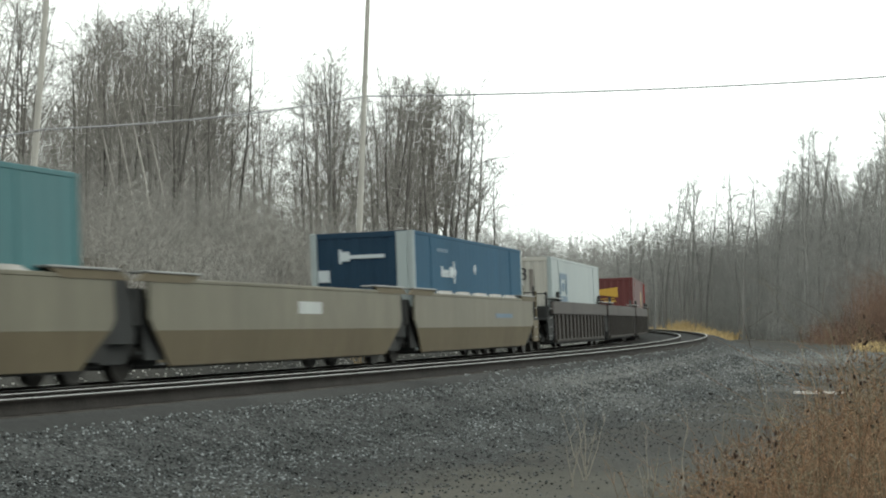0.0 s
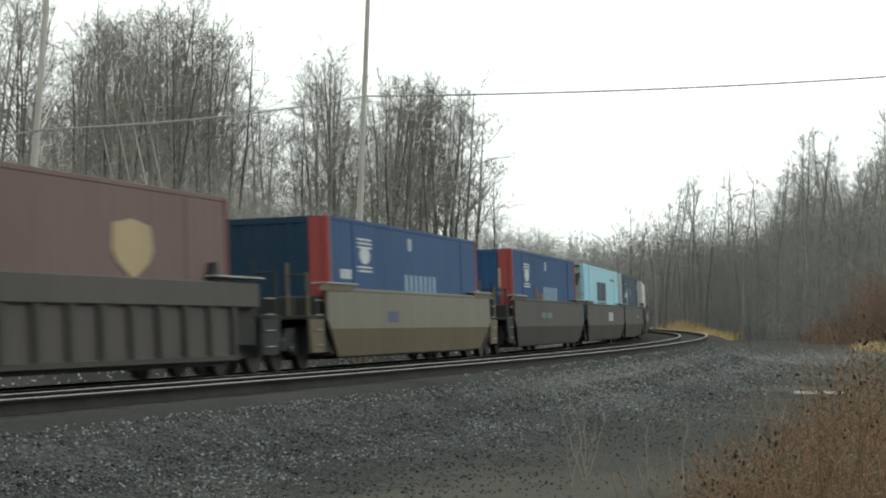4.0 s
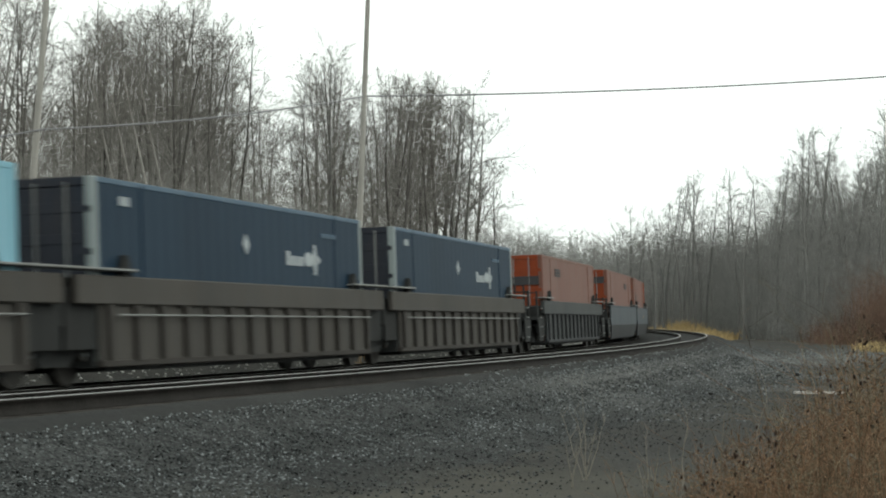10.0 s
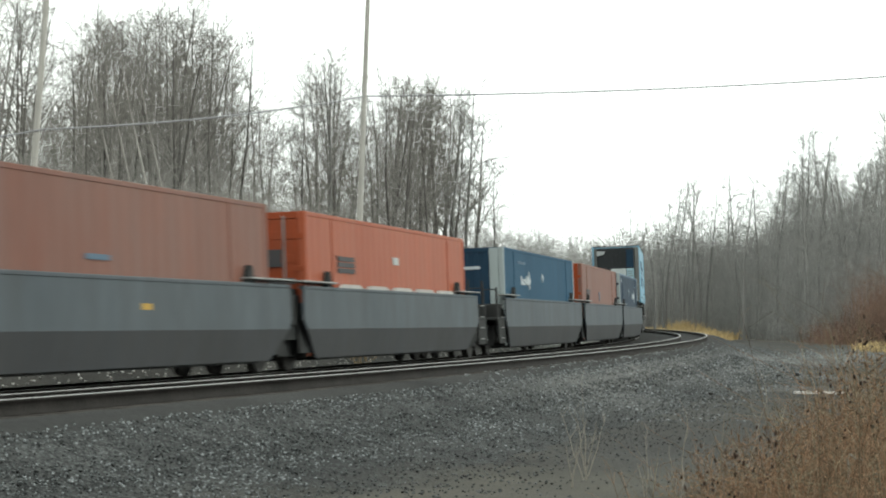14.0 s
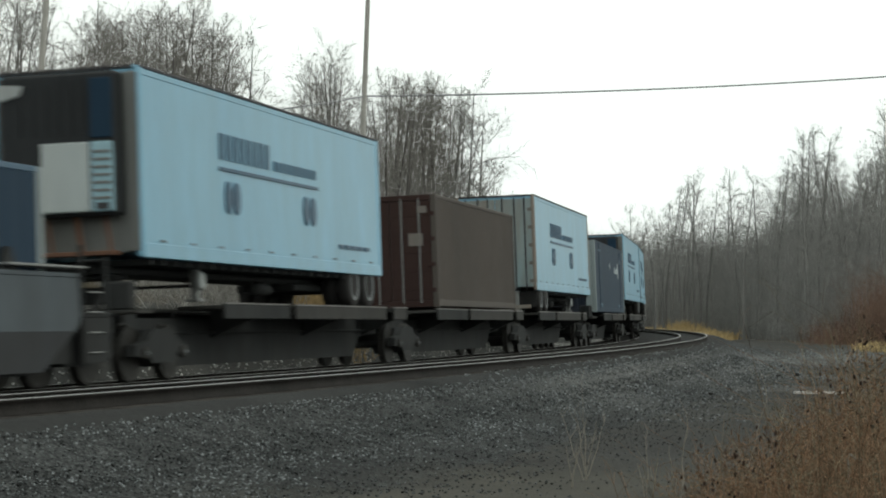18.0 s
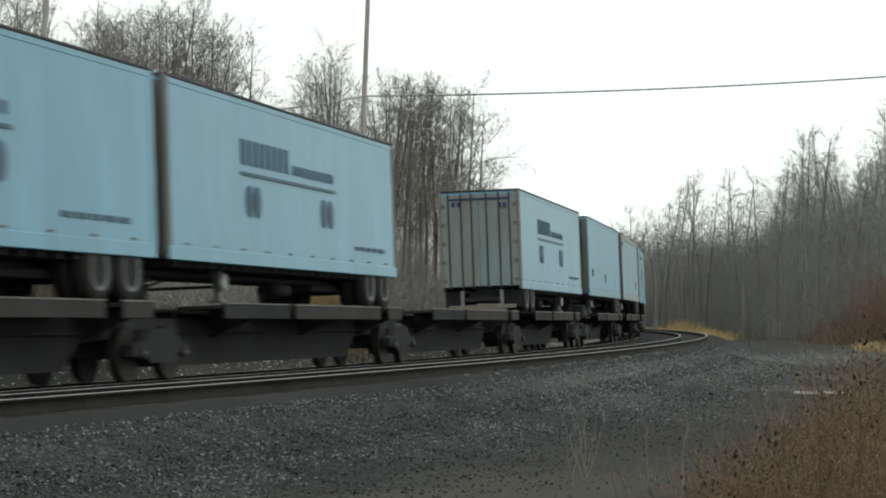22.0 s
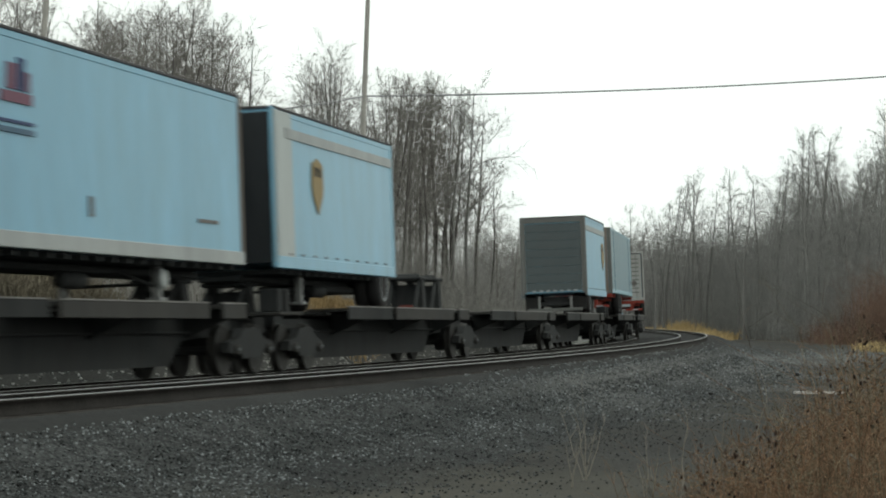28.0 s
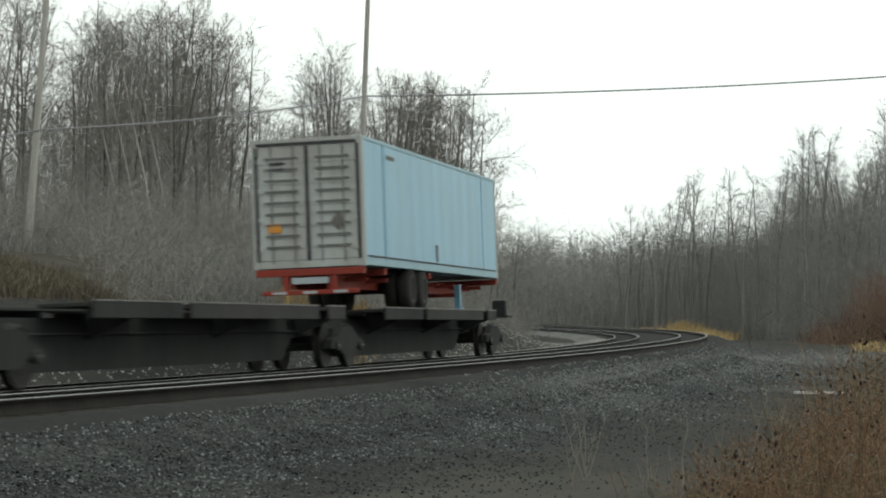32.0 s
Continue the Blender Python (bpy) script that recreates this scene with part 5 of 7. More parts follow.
def mark_shape(a, b, lo, hi, shape):
    """The outline of a painted mark: a leaning bar, a pill, a disc, a diamond or a shield."""
    m, k, r = (a + b) / 2, (lo + hi) / 2, (b - a) / 2
    if shape == "pill":
        ring = [(m + r * math.cos(math.pi * i / 6), math.sin(math.pi * i / 6) * r * 1.4) for i in range(7)]
        return [(x, hi - r * 1.4 + z) for x, z in ring] + [(2 * m - x, lo + r * 1.4 - z) for x, z in ring]
    if shape == "disc":
        return [(m + r * math.cos(math.pi * i / 8), k + (hi - lo) / 2 * math.sin(math.pi * i / 8)) for i in range(16)]
    if shape == "wedge":
        return [(a, lo), (b, lo + (hi - lo) * 0.36), (b, hi - (hi - lo) * 0.22), (a, hi)]
    if shape == "diamond":
        return [(a, k), (m, lo), (b, k), (m, hi)]
    if shape == "shield":
        return [(m, lo), (b - r * 0.2, lo + (k - lo) * 0.6), (b, k), (b - r * 0.1, hi - (hi - k) * 0.2), (m, hi), (a + r * 0.1, hi - (hi - k) * 0.2), (a, k), (a + r * 0.2, lo + (k - lo) * 0.6)]
    lean = shape * (hi - lo)
    return [(a, lo), (b, lo), (b + lean, hi), (a + lean, hi)]


def container(f, r, qa, qb, z0, label, side, end, post, height=2.9, width=2.56, pitch=0.5, depth=0.003, doors=True, marks=(), end_marks=(), inset=True, rail=None,
              wide_post=False, size_text="", text_at=(0.55, 0.735)):
    """A steel cargo container from f to r metres along the train. marks: (from, to, low, high, paint, slant) along its side, by shares of length and height."""
    n, h, w = r - f, height, width / 2
    box = new("cargo_container")
    tagged(box, label, "container", "containers on the train")
    x0, x1 = -n / 2, n / 2
    rail = rail or side
    outline = waved(x0 + 0.06, x1 - 0.06, -w + 0.012, depth, pitch, -1) + waved(x0 + 0.06, x1 - 0.06, w - 0.012, depth, pitch, 1)[::-1]
    part("body", Geo().prism(outline, 0.14, h - 0.03, "z"), side, box, "pressed steel side walls")
    post_mesh = Geo().box(-0.075, 0.075, -0.075, 0.075, 0, h, 0.015).mesh("corner_post", post)
    for x in (x0 + 0.075, x1 - 0.075):
        for y in (-w + 0.072, w - 0.072):
            part("corner_post", post_mesh, None, box).location = (x, y, 0)
    if wide_post:
        part("post_plate", Geo().box(x0 - 0.012, x0 + 0.01, -w + 0.15, -w + 0.42, 0.04, h - 0.02, 0.006), post, box, "broad pale plate beside the corner post")
    for y in (-w, w):
        s_ = 1 if y < 0 else -1
        part("bottom_rail", Geo().box(x0 + 0.15, x1 - 0.15, y + s_ * 0.002, y + s_ * 0.08, 0.03, 0.2, 0.01), rail, box)
        part("top_rail", Geo().box(x0 + 0.1, x1 - 0.1, y + s_ * 0.002, y + s_ * 0.08, h - 0.09, h, 0.01), rail, box)
        if inset:
            for x in (x0 + 2.0, x1 - 2.0):
                part("stacking_post", Geo().box(x - 0.06, x + 0.06, y - s_ * 0.004, y + s_ * 0.07, 0.1, h - 0.04, 0.01), side, box)
    for x, way in ((x0, 1), (x1, -1)):
        part("header", Geo().box(x + way * 0.002, x + way * 0.1, -w + 0.15, w - 0.15, h - 0.14, h, 0.01), end, box)
        part("sill", Geo().box(x + way * 0.002, x + way * 0.1, -w + 0.15, w - 0.15, 0.02, 0.18, 0.01), end, box)
    if doors:
        for y0, y1 in ((-w + 0.155, -0.012), (0.012, w - 0.155)):
            door = part("door", Geo().box(x0 + 0.02, x0 + 0.058, y0, y1, 0.19, h - 0.15, 0.01), end, box, "ribbed steel door leaf")
            for k in range(5):
                z = 0.45 + (h - 1.0) * k / 4
                part("door_rib", Geo().box(x0 + 0.008, x0 + 0.02, y0 + 0.08, y1 - 0.08, z, z + 0.16, 0.005), end, door)
            for y in (y0 + 0.3, y1 - 0.3):
                part("lock_rod", Geo().tube((x0 + 0.0, y, 0.12), (x0 + 0.0, y, h - 0.08), 0.02, n=6), galvanised, door)
            edge = y0 if y0 < -0.5 else y1
            for k in range(4):
                part("hinge", Geo().box(x0 - 0.008, x0 + 0.02, edge - 0.1, edge + 0.1, 0.4 + 0.65 * k, 0.5 + 0.65 * k, 0.004), end, door)
    else:
        out = waved(-w + 0.16, w - 0.16, x0 + 0.012, 0.03, 0.34, -1)
        out = [(b, a) for a, b in out] + [(x0 + 0.1, w - 0.16), (x0 + 0.1, -w + 0.16)]
        part("end_wall", Geo().prism(out, 0.18, h - 0.14, "z"), end, box, "corrugated end wall")
    for (u0, u1, v0, v1, m, slant) in marks:
        a, b = x0 + n * u0, x0 + n * u1
        part("painted_mark", Geo().prism(mark_shape(a, b, v0 * h, v1 * h, slant), -w - 0.006, -w + 0.012), m, box, "painted company mark")
    for (u0, u1, v0, v1, m, *slant) in end_marks:
        shape = mark_shape(-w + 2 * w * u0, -w + 2 * w * u1, v0 * h, v1 * h, slant[0] if slant else 0)
        part("end_mark", Geo().prism(shape, x0 - 0.016, x0 + 0.008, "x"), m, box, "painted mark on the end")
    if size_text:
        cu = bpy.data.curves.new("size_number", "FONT")
        cu.body, cu.size, cu.extrude = size_text, 0.6, 0.004
        cu.materials.append(mark_dark if side is not royal else mark_white)
        number = new("size_number", cu)
        number.parent = box
        number.matrix_basis = Matrix(((0, 0, -1, x0 - 0.02), (-1, 0, 0, -w + text_at[0] * 2 * w), (0, 1, 0, text_at[1] * h), (0, 0, 0, 1)))
        number["label"] = "painted size number"
    rides(box, qa, qb, (f + r) / 2 - (qa + qb) / 2, z0)
    return box


def tyre_pair(parent, x, y, z, r=0.50, hub=hub_white):
    way = -1 if y < 0 else 1
    t = part("tyre", Geo().lathe([(-0.14, 0.30), (-0.15, 0.34), (-0.14, r - 0.03), (-0.10, r), (0.10, r), (0.14, r - 0.03), (0.15, 0.34), (0.14, 0.30)], (x, y, z), "y", 20), rubber, parent, smooth=True)
    part("rim", Geo().lathe([(way * 0.10, 0.05), (way * 0.13, 0.10), (way * 0.07, 0.19), (way * 0.15, 0.285), (way * 0.156, 0.335), (way * 0.10, 0.345)], (x, y, z), "y", 16), hub, t, "pale wheel rim")


def trailer(f, r, qa, qb, label, side, end, front="doors", rail=None, top=5.1, bottom=2.0, wheels_at="rear", marks=(), end_marks=(), gear=0.24, width=2.56, slats=0, hub=hub_white,
            dots=True, skirt=None, post=None, nose=None, gear_paint=None, disc=True, boxes=()):
    """A road trailer from f to r metres along the train; front: what its leading end is."""
    n, w = r - f, width / 2
    t = new("road_trailer")
    tagged(t, label, "trailer", "road trailers on the train")
    x0, x1, h = -n / 2, n / 2, top - bottom
    rail, post, skirt = rail or galvanised, post or side, skirt or side
    deck = 1.27 - bottom
    body = Geo().box(x0 + 0.05, x1 - 0.03, -w + 0.01, w - 0.01, 0.12, h - 0.03, 0.03)
    part("body", body, side, t, "riveted sheet side walls")
    part("roof", Geo().box(x0 + 0.02, x1 + 0.004, -w - 0.008, w + 0.008, h - 0.04, h + 0.015, 0.01), mark_dark, t, "roof sheet with a dark edge")
    for s_ in (-1, 1):
        part("top_rail", Geo().box(x0 + 0.02, x1, s_ * w, s_ * (w - 0.06), h - 0.15, h - 0.042, 0.012), side, t, "pale top rail")
        part("bottom_rail", Geo().box(x0 + 0.02, x1, s_ * (w + 0.012), s_ * (w - 0.06), 0.0, 0.24, 0.012), skirt, t, "scuffed bottom rail")
        for x in (x0 + 0.08, x1 - 0.06):
            part("corner_post", Geo().box(x - 0.1, x + 0.1, s_ * (w + 0.006), s_ * (w - 0.1), 0.0, h, 0.03), post, t)
    if dots:
        lug = Geo().box(-0.09, 0.09, -w - 0.018, -w, 0.27, 0.30).mesh("marker_strip", mark_grey)
        for k in range(10):
            part("marker_strip", lug, None, t).location.x = x0 + 0.9 + (n - 1.8) * k / 9
    # slats paler than the body: their highlights are put into the paint
    for k in range(slats):
        z = 0.32 + (h - 0.6) * k / slats
        part("slat", Geo().box(x0 + 0.2, x1 - 0.15, -w - 0.014, -w + 0.01, z, z + (h - 0.6) / slats * 0.55, 0.006), blue_white, t)
    # leading end
    if front == "doors":
        for y0, y1 in ((-w + 0.1, -0.015), (0.015, w - 0.1)):
            d = part("door", Geo().box(x0 + 0.012, x0 + 0.049, y0, y1, 0.12, h - 0.12, 0.01), end, t, "steel door leaf with lock rods")
            for y in (y0 + 0.22, y0 + 0.55, y1 - 0.22):
                part("lock_rod", Geo().tube((x0 - 0.008, y, 0.05), (x0 - 0.008, y, h - 0.08), 0.024, n=6), mark_dark, d)
            edge = y0 if y0 < -0.5 else y1
            for k in range(5):
                part("hinge", Geo().box(x0 - 0.006, x0 + 0.012, edge - 0.11, edge + 0.11, 0.25 + 0.58 * k, 0.36 + 0.58 * k), mark_grey, d)
    elif front == "roll":
        part("door_frame", Geo().box(x0 + 0.006, x0 + 0.03, -w + 0.1, w - 0.1, h - 0.22, h - 0.04), post, t)
        for y in (-w + 0.13, w - 0.13):
            part("door_frame", Geo().box(x0 + 0.006, x0 + 0.03, y - 0.06, y + 0.06, 0.15, h - 0.22), post, t)
        for k in range(8):
            z = 0.2 + (h - 0.45) * k / 8
            part("door_panel", Geo().box(x0 + 0.02, x0 + 0.045, -w + 0.2, w - 0.2, z, z + (h - 0.45) / 8 - 0.008, 0.006), end, t, "roll-up door panel")
        for k in range(7):
            part("marker_strip", Geo().box(x0 - 0.012, x0 + 0.02, -0.9 + 0.27 * k, -0.76 + 0.27 * k, 0.18, 0.25), mark_white, t)
    elif front == "reefer":
        cool = part("cooling_unit", Geo().box(x0 - 0.36, x0 + 0.05, -0.99, 1.0, 0.22 * h, h - 0.1, 0.05), grille_black, t, "black refrigeration unit on the nose")
        part("cover", Geo().box(x0 - 0.41, x0 - 0.36, -0.55, 0.27, 0.24 * h, 0.60 * h, 0.02), white_paint, cool, "white access cover")
        part("vent_panel", Geo().box(x0 - 0.40, x0 - 0.36, -0.96, -0.58, 0.24 * h, 0.60 * h, 0.015), blue_white, cool, "pale slatted vent panel")
        for k in range(7):
            z = (0.30 + 0.04 * k) * h
            part("vent_slat", Geo().box(x0 - 0.412, x0 - 0.398, -0.92, -0.62, z, z + 0.05, 0.006), scuffed, cool)
        part("gauge_plate", Geo().box(x0 - 0.412, x0 - 0.398, -0.88, -0.66, 0.25 * h, 0.285 * h), mark_dark, cool, "dark gauge plate")
        part("grille", Geo().box(x0 - 0.39, x0 - 0.36, -0.96, -0.58, 0.62 * h, 0.93 * h, 0.01), navy, cool, "dark blue upper grille")
        for k in range(6):
            y = -0.5 + 0.22 * k
            part("grille_bar", Geo().box(x0 - 0.385, x0 - 0.36, y, y + 0.05, 0.64 * h, 0.92 * h), grille_black, cool)
        part("torn_sheet", Geo().prism([(1.0, 0.83 * h), (0.62, 0.86 * h), (0.55, 0.91 * h), (1.0, 0.92 * h)], x0 - 0.40, x0 - 0.37, "x"), fade_plate, cool, "pale torn sheet")
        part("corner_panel", Geo().box(x0 - 0.03, x0 + 0.02, -w + 0.02, -w + 0.26, 0.1, h - 0.1, 0.02), scuffed, t, "grey corner panel")
        part("front_wall", Geo().box(x0 + 0.02, x0 + 0.05, -w + 0.1, w - 0.1, 0.1, h - 0.1), scuffed, t, "scuffed grey front wall")
        for y, thick in ((-0.8, 0.03), (-0.3, 0.045), (0.2, 0.03), (0.6, 0.04)):
            part("fuel_pipe", Geo().tube((x0 - 0.15, y, 0.06), (x0 - 0.15, y + 0.1, 0.24 * h), thick, n=6), mark_rust, cool, "rusty brown pipe")
        part("pipe_shelf", Geo().box(x0 - 0.3, x0, -0.9, 0.9, 0.05, 0.12, 0.01), mark_rust, cool)
    else:
        part("front_wall", Geo().box(x0 + 0.01, x0 + 0.05, -w + 0.1, w - 0.1, 0.1, h - 0.1, 0.01), end, t)
        for y in (-0.6, 0.0, 0.6):
            part("front_rib", Geo().box(x0 - 0.02, x0 + 0.012, y - 0.04, y + 0.04, 0.15, h - 0.15), end, t)
    if nose is not None:
        part("nose_panel", Geo().box(x0 - 0.004, x0 + 1.2, -w - 0.006, -w + 0.02, 0.1, h - 0.05, 0.01), nose, t, "plain white corner panel")
    # underneath
    part("underframe", Geo().box(x0 + 0.3, x1 - 0.3, -0.45, 0.45, -0.22, -0.1, 0.02), black_iron, t)
    cross = Geo().box(-0.045, 0.045, -w + 0.06, w - 0.06, -0.1, -0.004).mesh("cross_member", black_iron)
    for k in range(int(n / 0.6)):
        part("cross_member", cross, None, t).location.x = x0 + 0.5 + (n - 1.0) * k / (int(n / 0.6) - 1)
    tank_x = x0 + n * 0.55
    part("air_tank", Geo().lathe([(-0.45, 0.05), (-0.42, 0.13), (0.42, 0.13), (0.45, 0.05)], (tank_x, -0.55, -0.36), "x", 12), black_iron, t, "black air tank slung under the floor", smooth=True)
    part("slider_rail", Geo().box((x1 - 4.6) if wheels_at == "rear" else x0 + 0.2, (x1 - 0.2) if wheels_at == "rear" else x0 + 4.6, -0.62, 0.62, -0.36, -0.22, 0.02), black_iron, t, "black wheel slider frame")
    ax = [x1 - 2.2, x1 - 0.98] if wheels_at == "rear" else [x0 + 1.1, x0 + 2.35]
    if n < 10:
        ax = [x1 - 1.0] if wheels_at == "rear" else [x0 + 1.1]
    wz = deck + 0.5
    for x in ax:
        part("axle", Geo().tube((x, -0.9, wz), (x, 0.9, wz), 0.07, n=8), black_iron, t)
        part("suspension", Geo().prism([(x - 0.6, -0.36), (x + 0.6, -0.36), (x + 0.45, wz + 0.02), (x - 0.3, wz - 0.1)], -0.62, 0.62), black_iron, t)
        for y in (-1.1, -0.78, 0.78, 1.1):
            tyre_pair(t, x, y, wz, hub=hub)
    lx = x0 + n * gear if wheels_at == "rear" else x1 - n * gear
    for y in (-0.85, 0.85):
        leg = part("landing_leg", Geo().box(lx - 0.07, lx + 0.07, y - 0.07, y + 0.07, deck + 0.12, 0.0, 0.01), gear_paint or galvanised, t, "landing leg with a sand shoe")
        part("sand_shoe", Geo().box(lx - 0.16, lx + 0.16, y - 0.12, y + 0.12, deck + 0.06, deck + 0.12, 0.01), gear_paint or galvanised, leg)
        part("leg_brace", Geo().tube((lx, y, deck + 0.3), (lx + (0.9 if wheels_at == "rear" else -0.9), y * 0.5, -0.15), 0.03, n=6), black_iron, leg)
    if disc:
        part("gear_disc", Geo().lathe([(-0.03, 0.05), (-0.03, 0.14), (0.0, 0.17), (0.03, 0.17)], (lx, -0.98, -0.3), "y", 14), fade_plate, t, "round pale pad of the raised landing gear")
    for u0, u1, m in boxes:
        part("tool_box", Geo().box(x0 + n * u0, x0 + n * u1, -0.95, -0.3, deck + 0.16, -0.01, 0.03), m, t, "box slung under the floor")
    part("leg_cross", Geo().tube((lx, -0.85, deck + 0.35), (lx, 0.85, deck + 0.35), 0.03, n=6), black_iron, t)
    if wheels_at != "rear" or front in ("doors", "roll"):
        bx = x0 + 0.06
        part("bumper", Geo().box(bx, bx + 0.1, -1.05, 1.05, -0.58, -0.46, 0.01), post if post is not side else galvanised, t, "rear bumper bar")
        for y in (-0.62, 0.62):
            part("bumper_post", Geo().box(bx, bx + 0.1, y - 0.05, y + 0.05, -0.46, 0.0), galvanised, t)
        for y in (-0.9, 0.9):
            part("mud_flap", Geo().box(ax[0] - 0.75, ax[0] - 0.72, y - 0.3, y + 0.3, wz - 0.3, -0.05), rubber, t)
    for (u0, u1, v0, v1, m, slant) in marks:
        a, b = x0 + n * u0, x0 + n * u1
        part("painted_mark", Geo().prism(mark_shape(a, b, v0 * h, v1 * h, slant), -w - 0.018, -w + 0.012), m, t, "painted company mark")
    for (u0, u1, v0, v1, m) in end_marks:
        part("end_mark", Geo().box(x0 - 0.02, x0 + 0.01, -w + 2 * w * u0, -w + 2 * w * u1, v0 * h, v1 * h), m, t, "painted mark on the end")
    rides(t, qa, qb, (f + r) / 2 - (qa + qb) / 2, bottom)
    return t


def chassis(f, r, qa, qb, label, top=2.2):
    """A red container chassis."""
    n = r - f
    c = new("container_chassis")
    tagged(c, label, "chassis", "container chassis on the train")
    x0, x1 = -n / 2, n / 2
    deck = 1.27
    for y in (-0.42, 0.42):
        part("frame_beam", Geo().prism([(x0 + 0.1, top - 0.16), (x1 - 0.1, top - 0.16), (x1 - 0.1, top - 0.32), (x1 - 4.2, top - 0.45), (x0 + 0.1, top - 0.45)], y - 0.06, y + 0.06), red_chassis, c, "red steel frame beam")
    for x in (x0 + 0.08, x1 - 0.08, x0 + 2.0, x0 + 6.6):
        part("bolster", Geo().box(x - 0.09, x + 0.09, -1.24, 1.24, top - 0.16, top - 0.004, 0.01), red_chassis, c)
    for k in range(8):
        x = x0 + 1.2 + (n - 2.4) * k / 7
        part("cross_member", Geo().box(x - 0.04, x + 0.04, -1.0, 1.0, top - 0.3, top - 0.2), red_chassis, c)
    part("bumper", Geo().box(x0 - 0.02, x0 + 0.08, -1.1, 1.1, 1.62, 1.72, 0.01), red_chassis, c, "red bumper with white strips")
    for y in (-0.7, 0.0, 0.7):
        part("reflector", Geo().box(x0 - 0.026, x0 - 0.018, y - 0.16, y + 0.16, 1.64, 1.70), mark_white, c)
    for y in (-0.55, 0.55):
        part("bumper_post", Geo().box(x0, x0 + 0.1, y - 0.06, y + 0.06, 1.72, top - 0.1), red_chassis, c)
    part("plate_holder", Geo().box(x0 - 0.015, x0 + 0.02, -0.42, 0.42, 1.86, 2.0), mark_white, c, "pale plate")
    for x in (x0 + 4.6, x0 + 5.85):
        part("axle", Geo().tube((x, -0.9, deck + 0.5), (x, 0.9, deck + 0.5), 0.07, n=8), black_iron, c)
        part("suspension", Geo().box(x - 0.4, x + 0.4, -0.5, 0.5, deck + 0.55, top - 0.44, 0.02), black_iron, c)
        for y in (-1.1, -0.78, 0.78, 1.1):
            tyre_pair(c, x, y, deck + 0.5, r=0.498, hub=wheel_steel)
    lx = x1 - n * 0.24
    for y in (-0.85, 0.85):
        leg = part("landing_leg", Geo().box(lx - 0.08, lx + 0.08, y - 0.08, y + 0.08, deck + 0.1, top - 0.2, 0.01), pale_blue, c, "pale blue landing leg")
        part("sand_shoe", Geo().box(lx - 0.16, lx + 0.16, y - 0.12, y + 0.12, deck + 0.004, deck + 0.1, 0.01), pale_blue, leg)
    part("leg_cross", Geo().box(lx - 0.04, lx + 0.04, -0.85, 0.85, deck + 0.4, deck + 0.5), red_chassis, c)
    rides(c, qa, qb, (f + r) / 2 - (qa + qb) / 2, 0.0)
    return c


def add_hitch(car, u, top, lock=False, paint_=None):
    """A folding hitch standing on a spine car, its head plate at height top."""
    hitch = part("trailer_hitch", Geo().box(u - 0.42, u + 0.42, -0.46, 0.46, top - 0.09, top, 0.03), black_iron, car, "black folding trailer hitch")
    if top > 2:
        part("hitch_jaw", Geo().prism([(u - 0.32, top), (u + 0.30, top), (u + 0.12, top + 0.08), (u - 0.2, top + 0.08)], -0.3, 0.3), black_iron, hitch)
    for y in (-0.36, 0.36):
        part("hitch_leg", Geo().prism([(u - 0.16, top - 0.09), (u + 0.2, top - 0.09), (u + 0.34, 1.14), (u - 0.02, 1.14)], y - 0.07, y + 0.07), paint_ or black_iron, hitch)
        part("hitch_strut", Geo().tube((u - 0.2, y, top - 0.13), (u - 0.85, y, 1.14), 0.055, n=8), paint_ or black_iron, hitch)
        part("hitch_foot", Geo().box(u - 1.0, u + 0.45, y - 0.1, y + 0.1, 1.10, 1.17, 0.01), black_iron, hitch)
    if lock:
        part("hitch_lock", Geo().box(u - 0.30, u + 0.0, -0.2, 0.2, 1.17, 1.45, 0.05), lock_red, hitch, "dull red lock housing")
    part("hitch_cross", Geo().box(u - 0.05, u + 0.25, -0.40, 0.40, 1.3, top - 0.2, 0.02), black_iron, hitch)


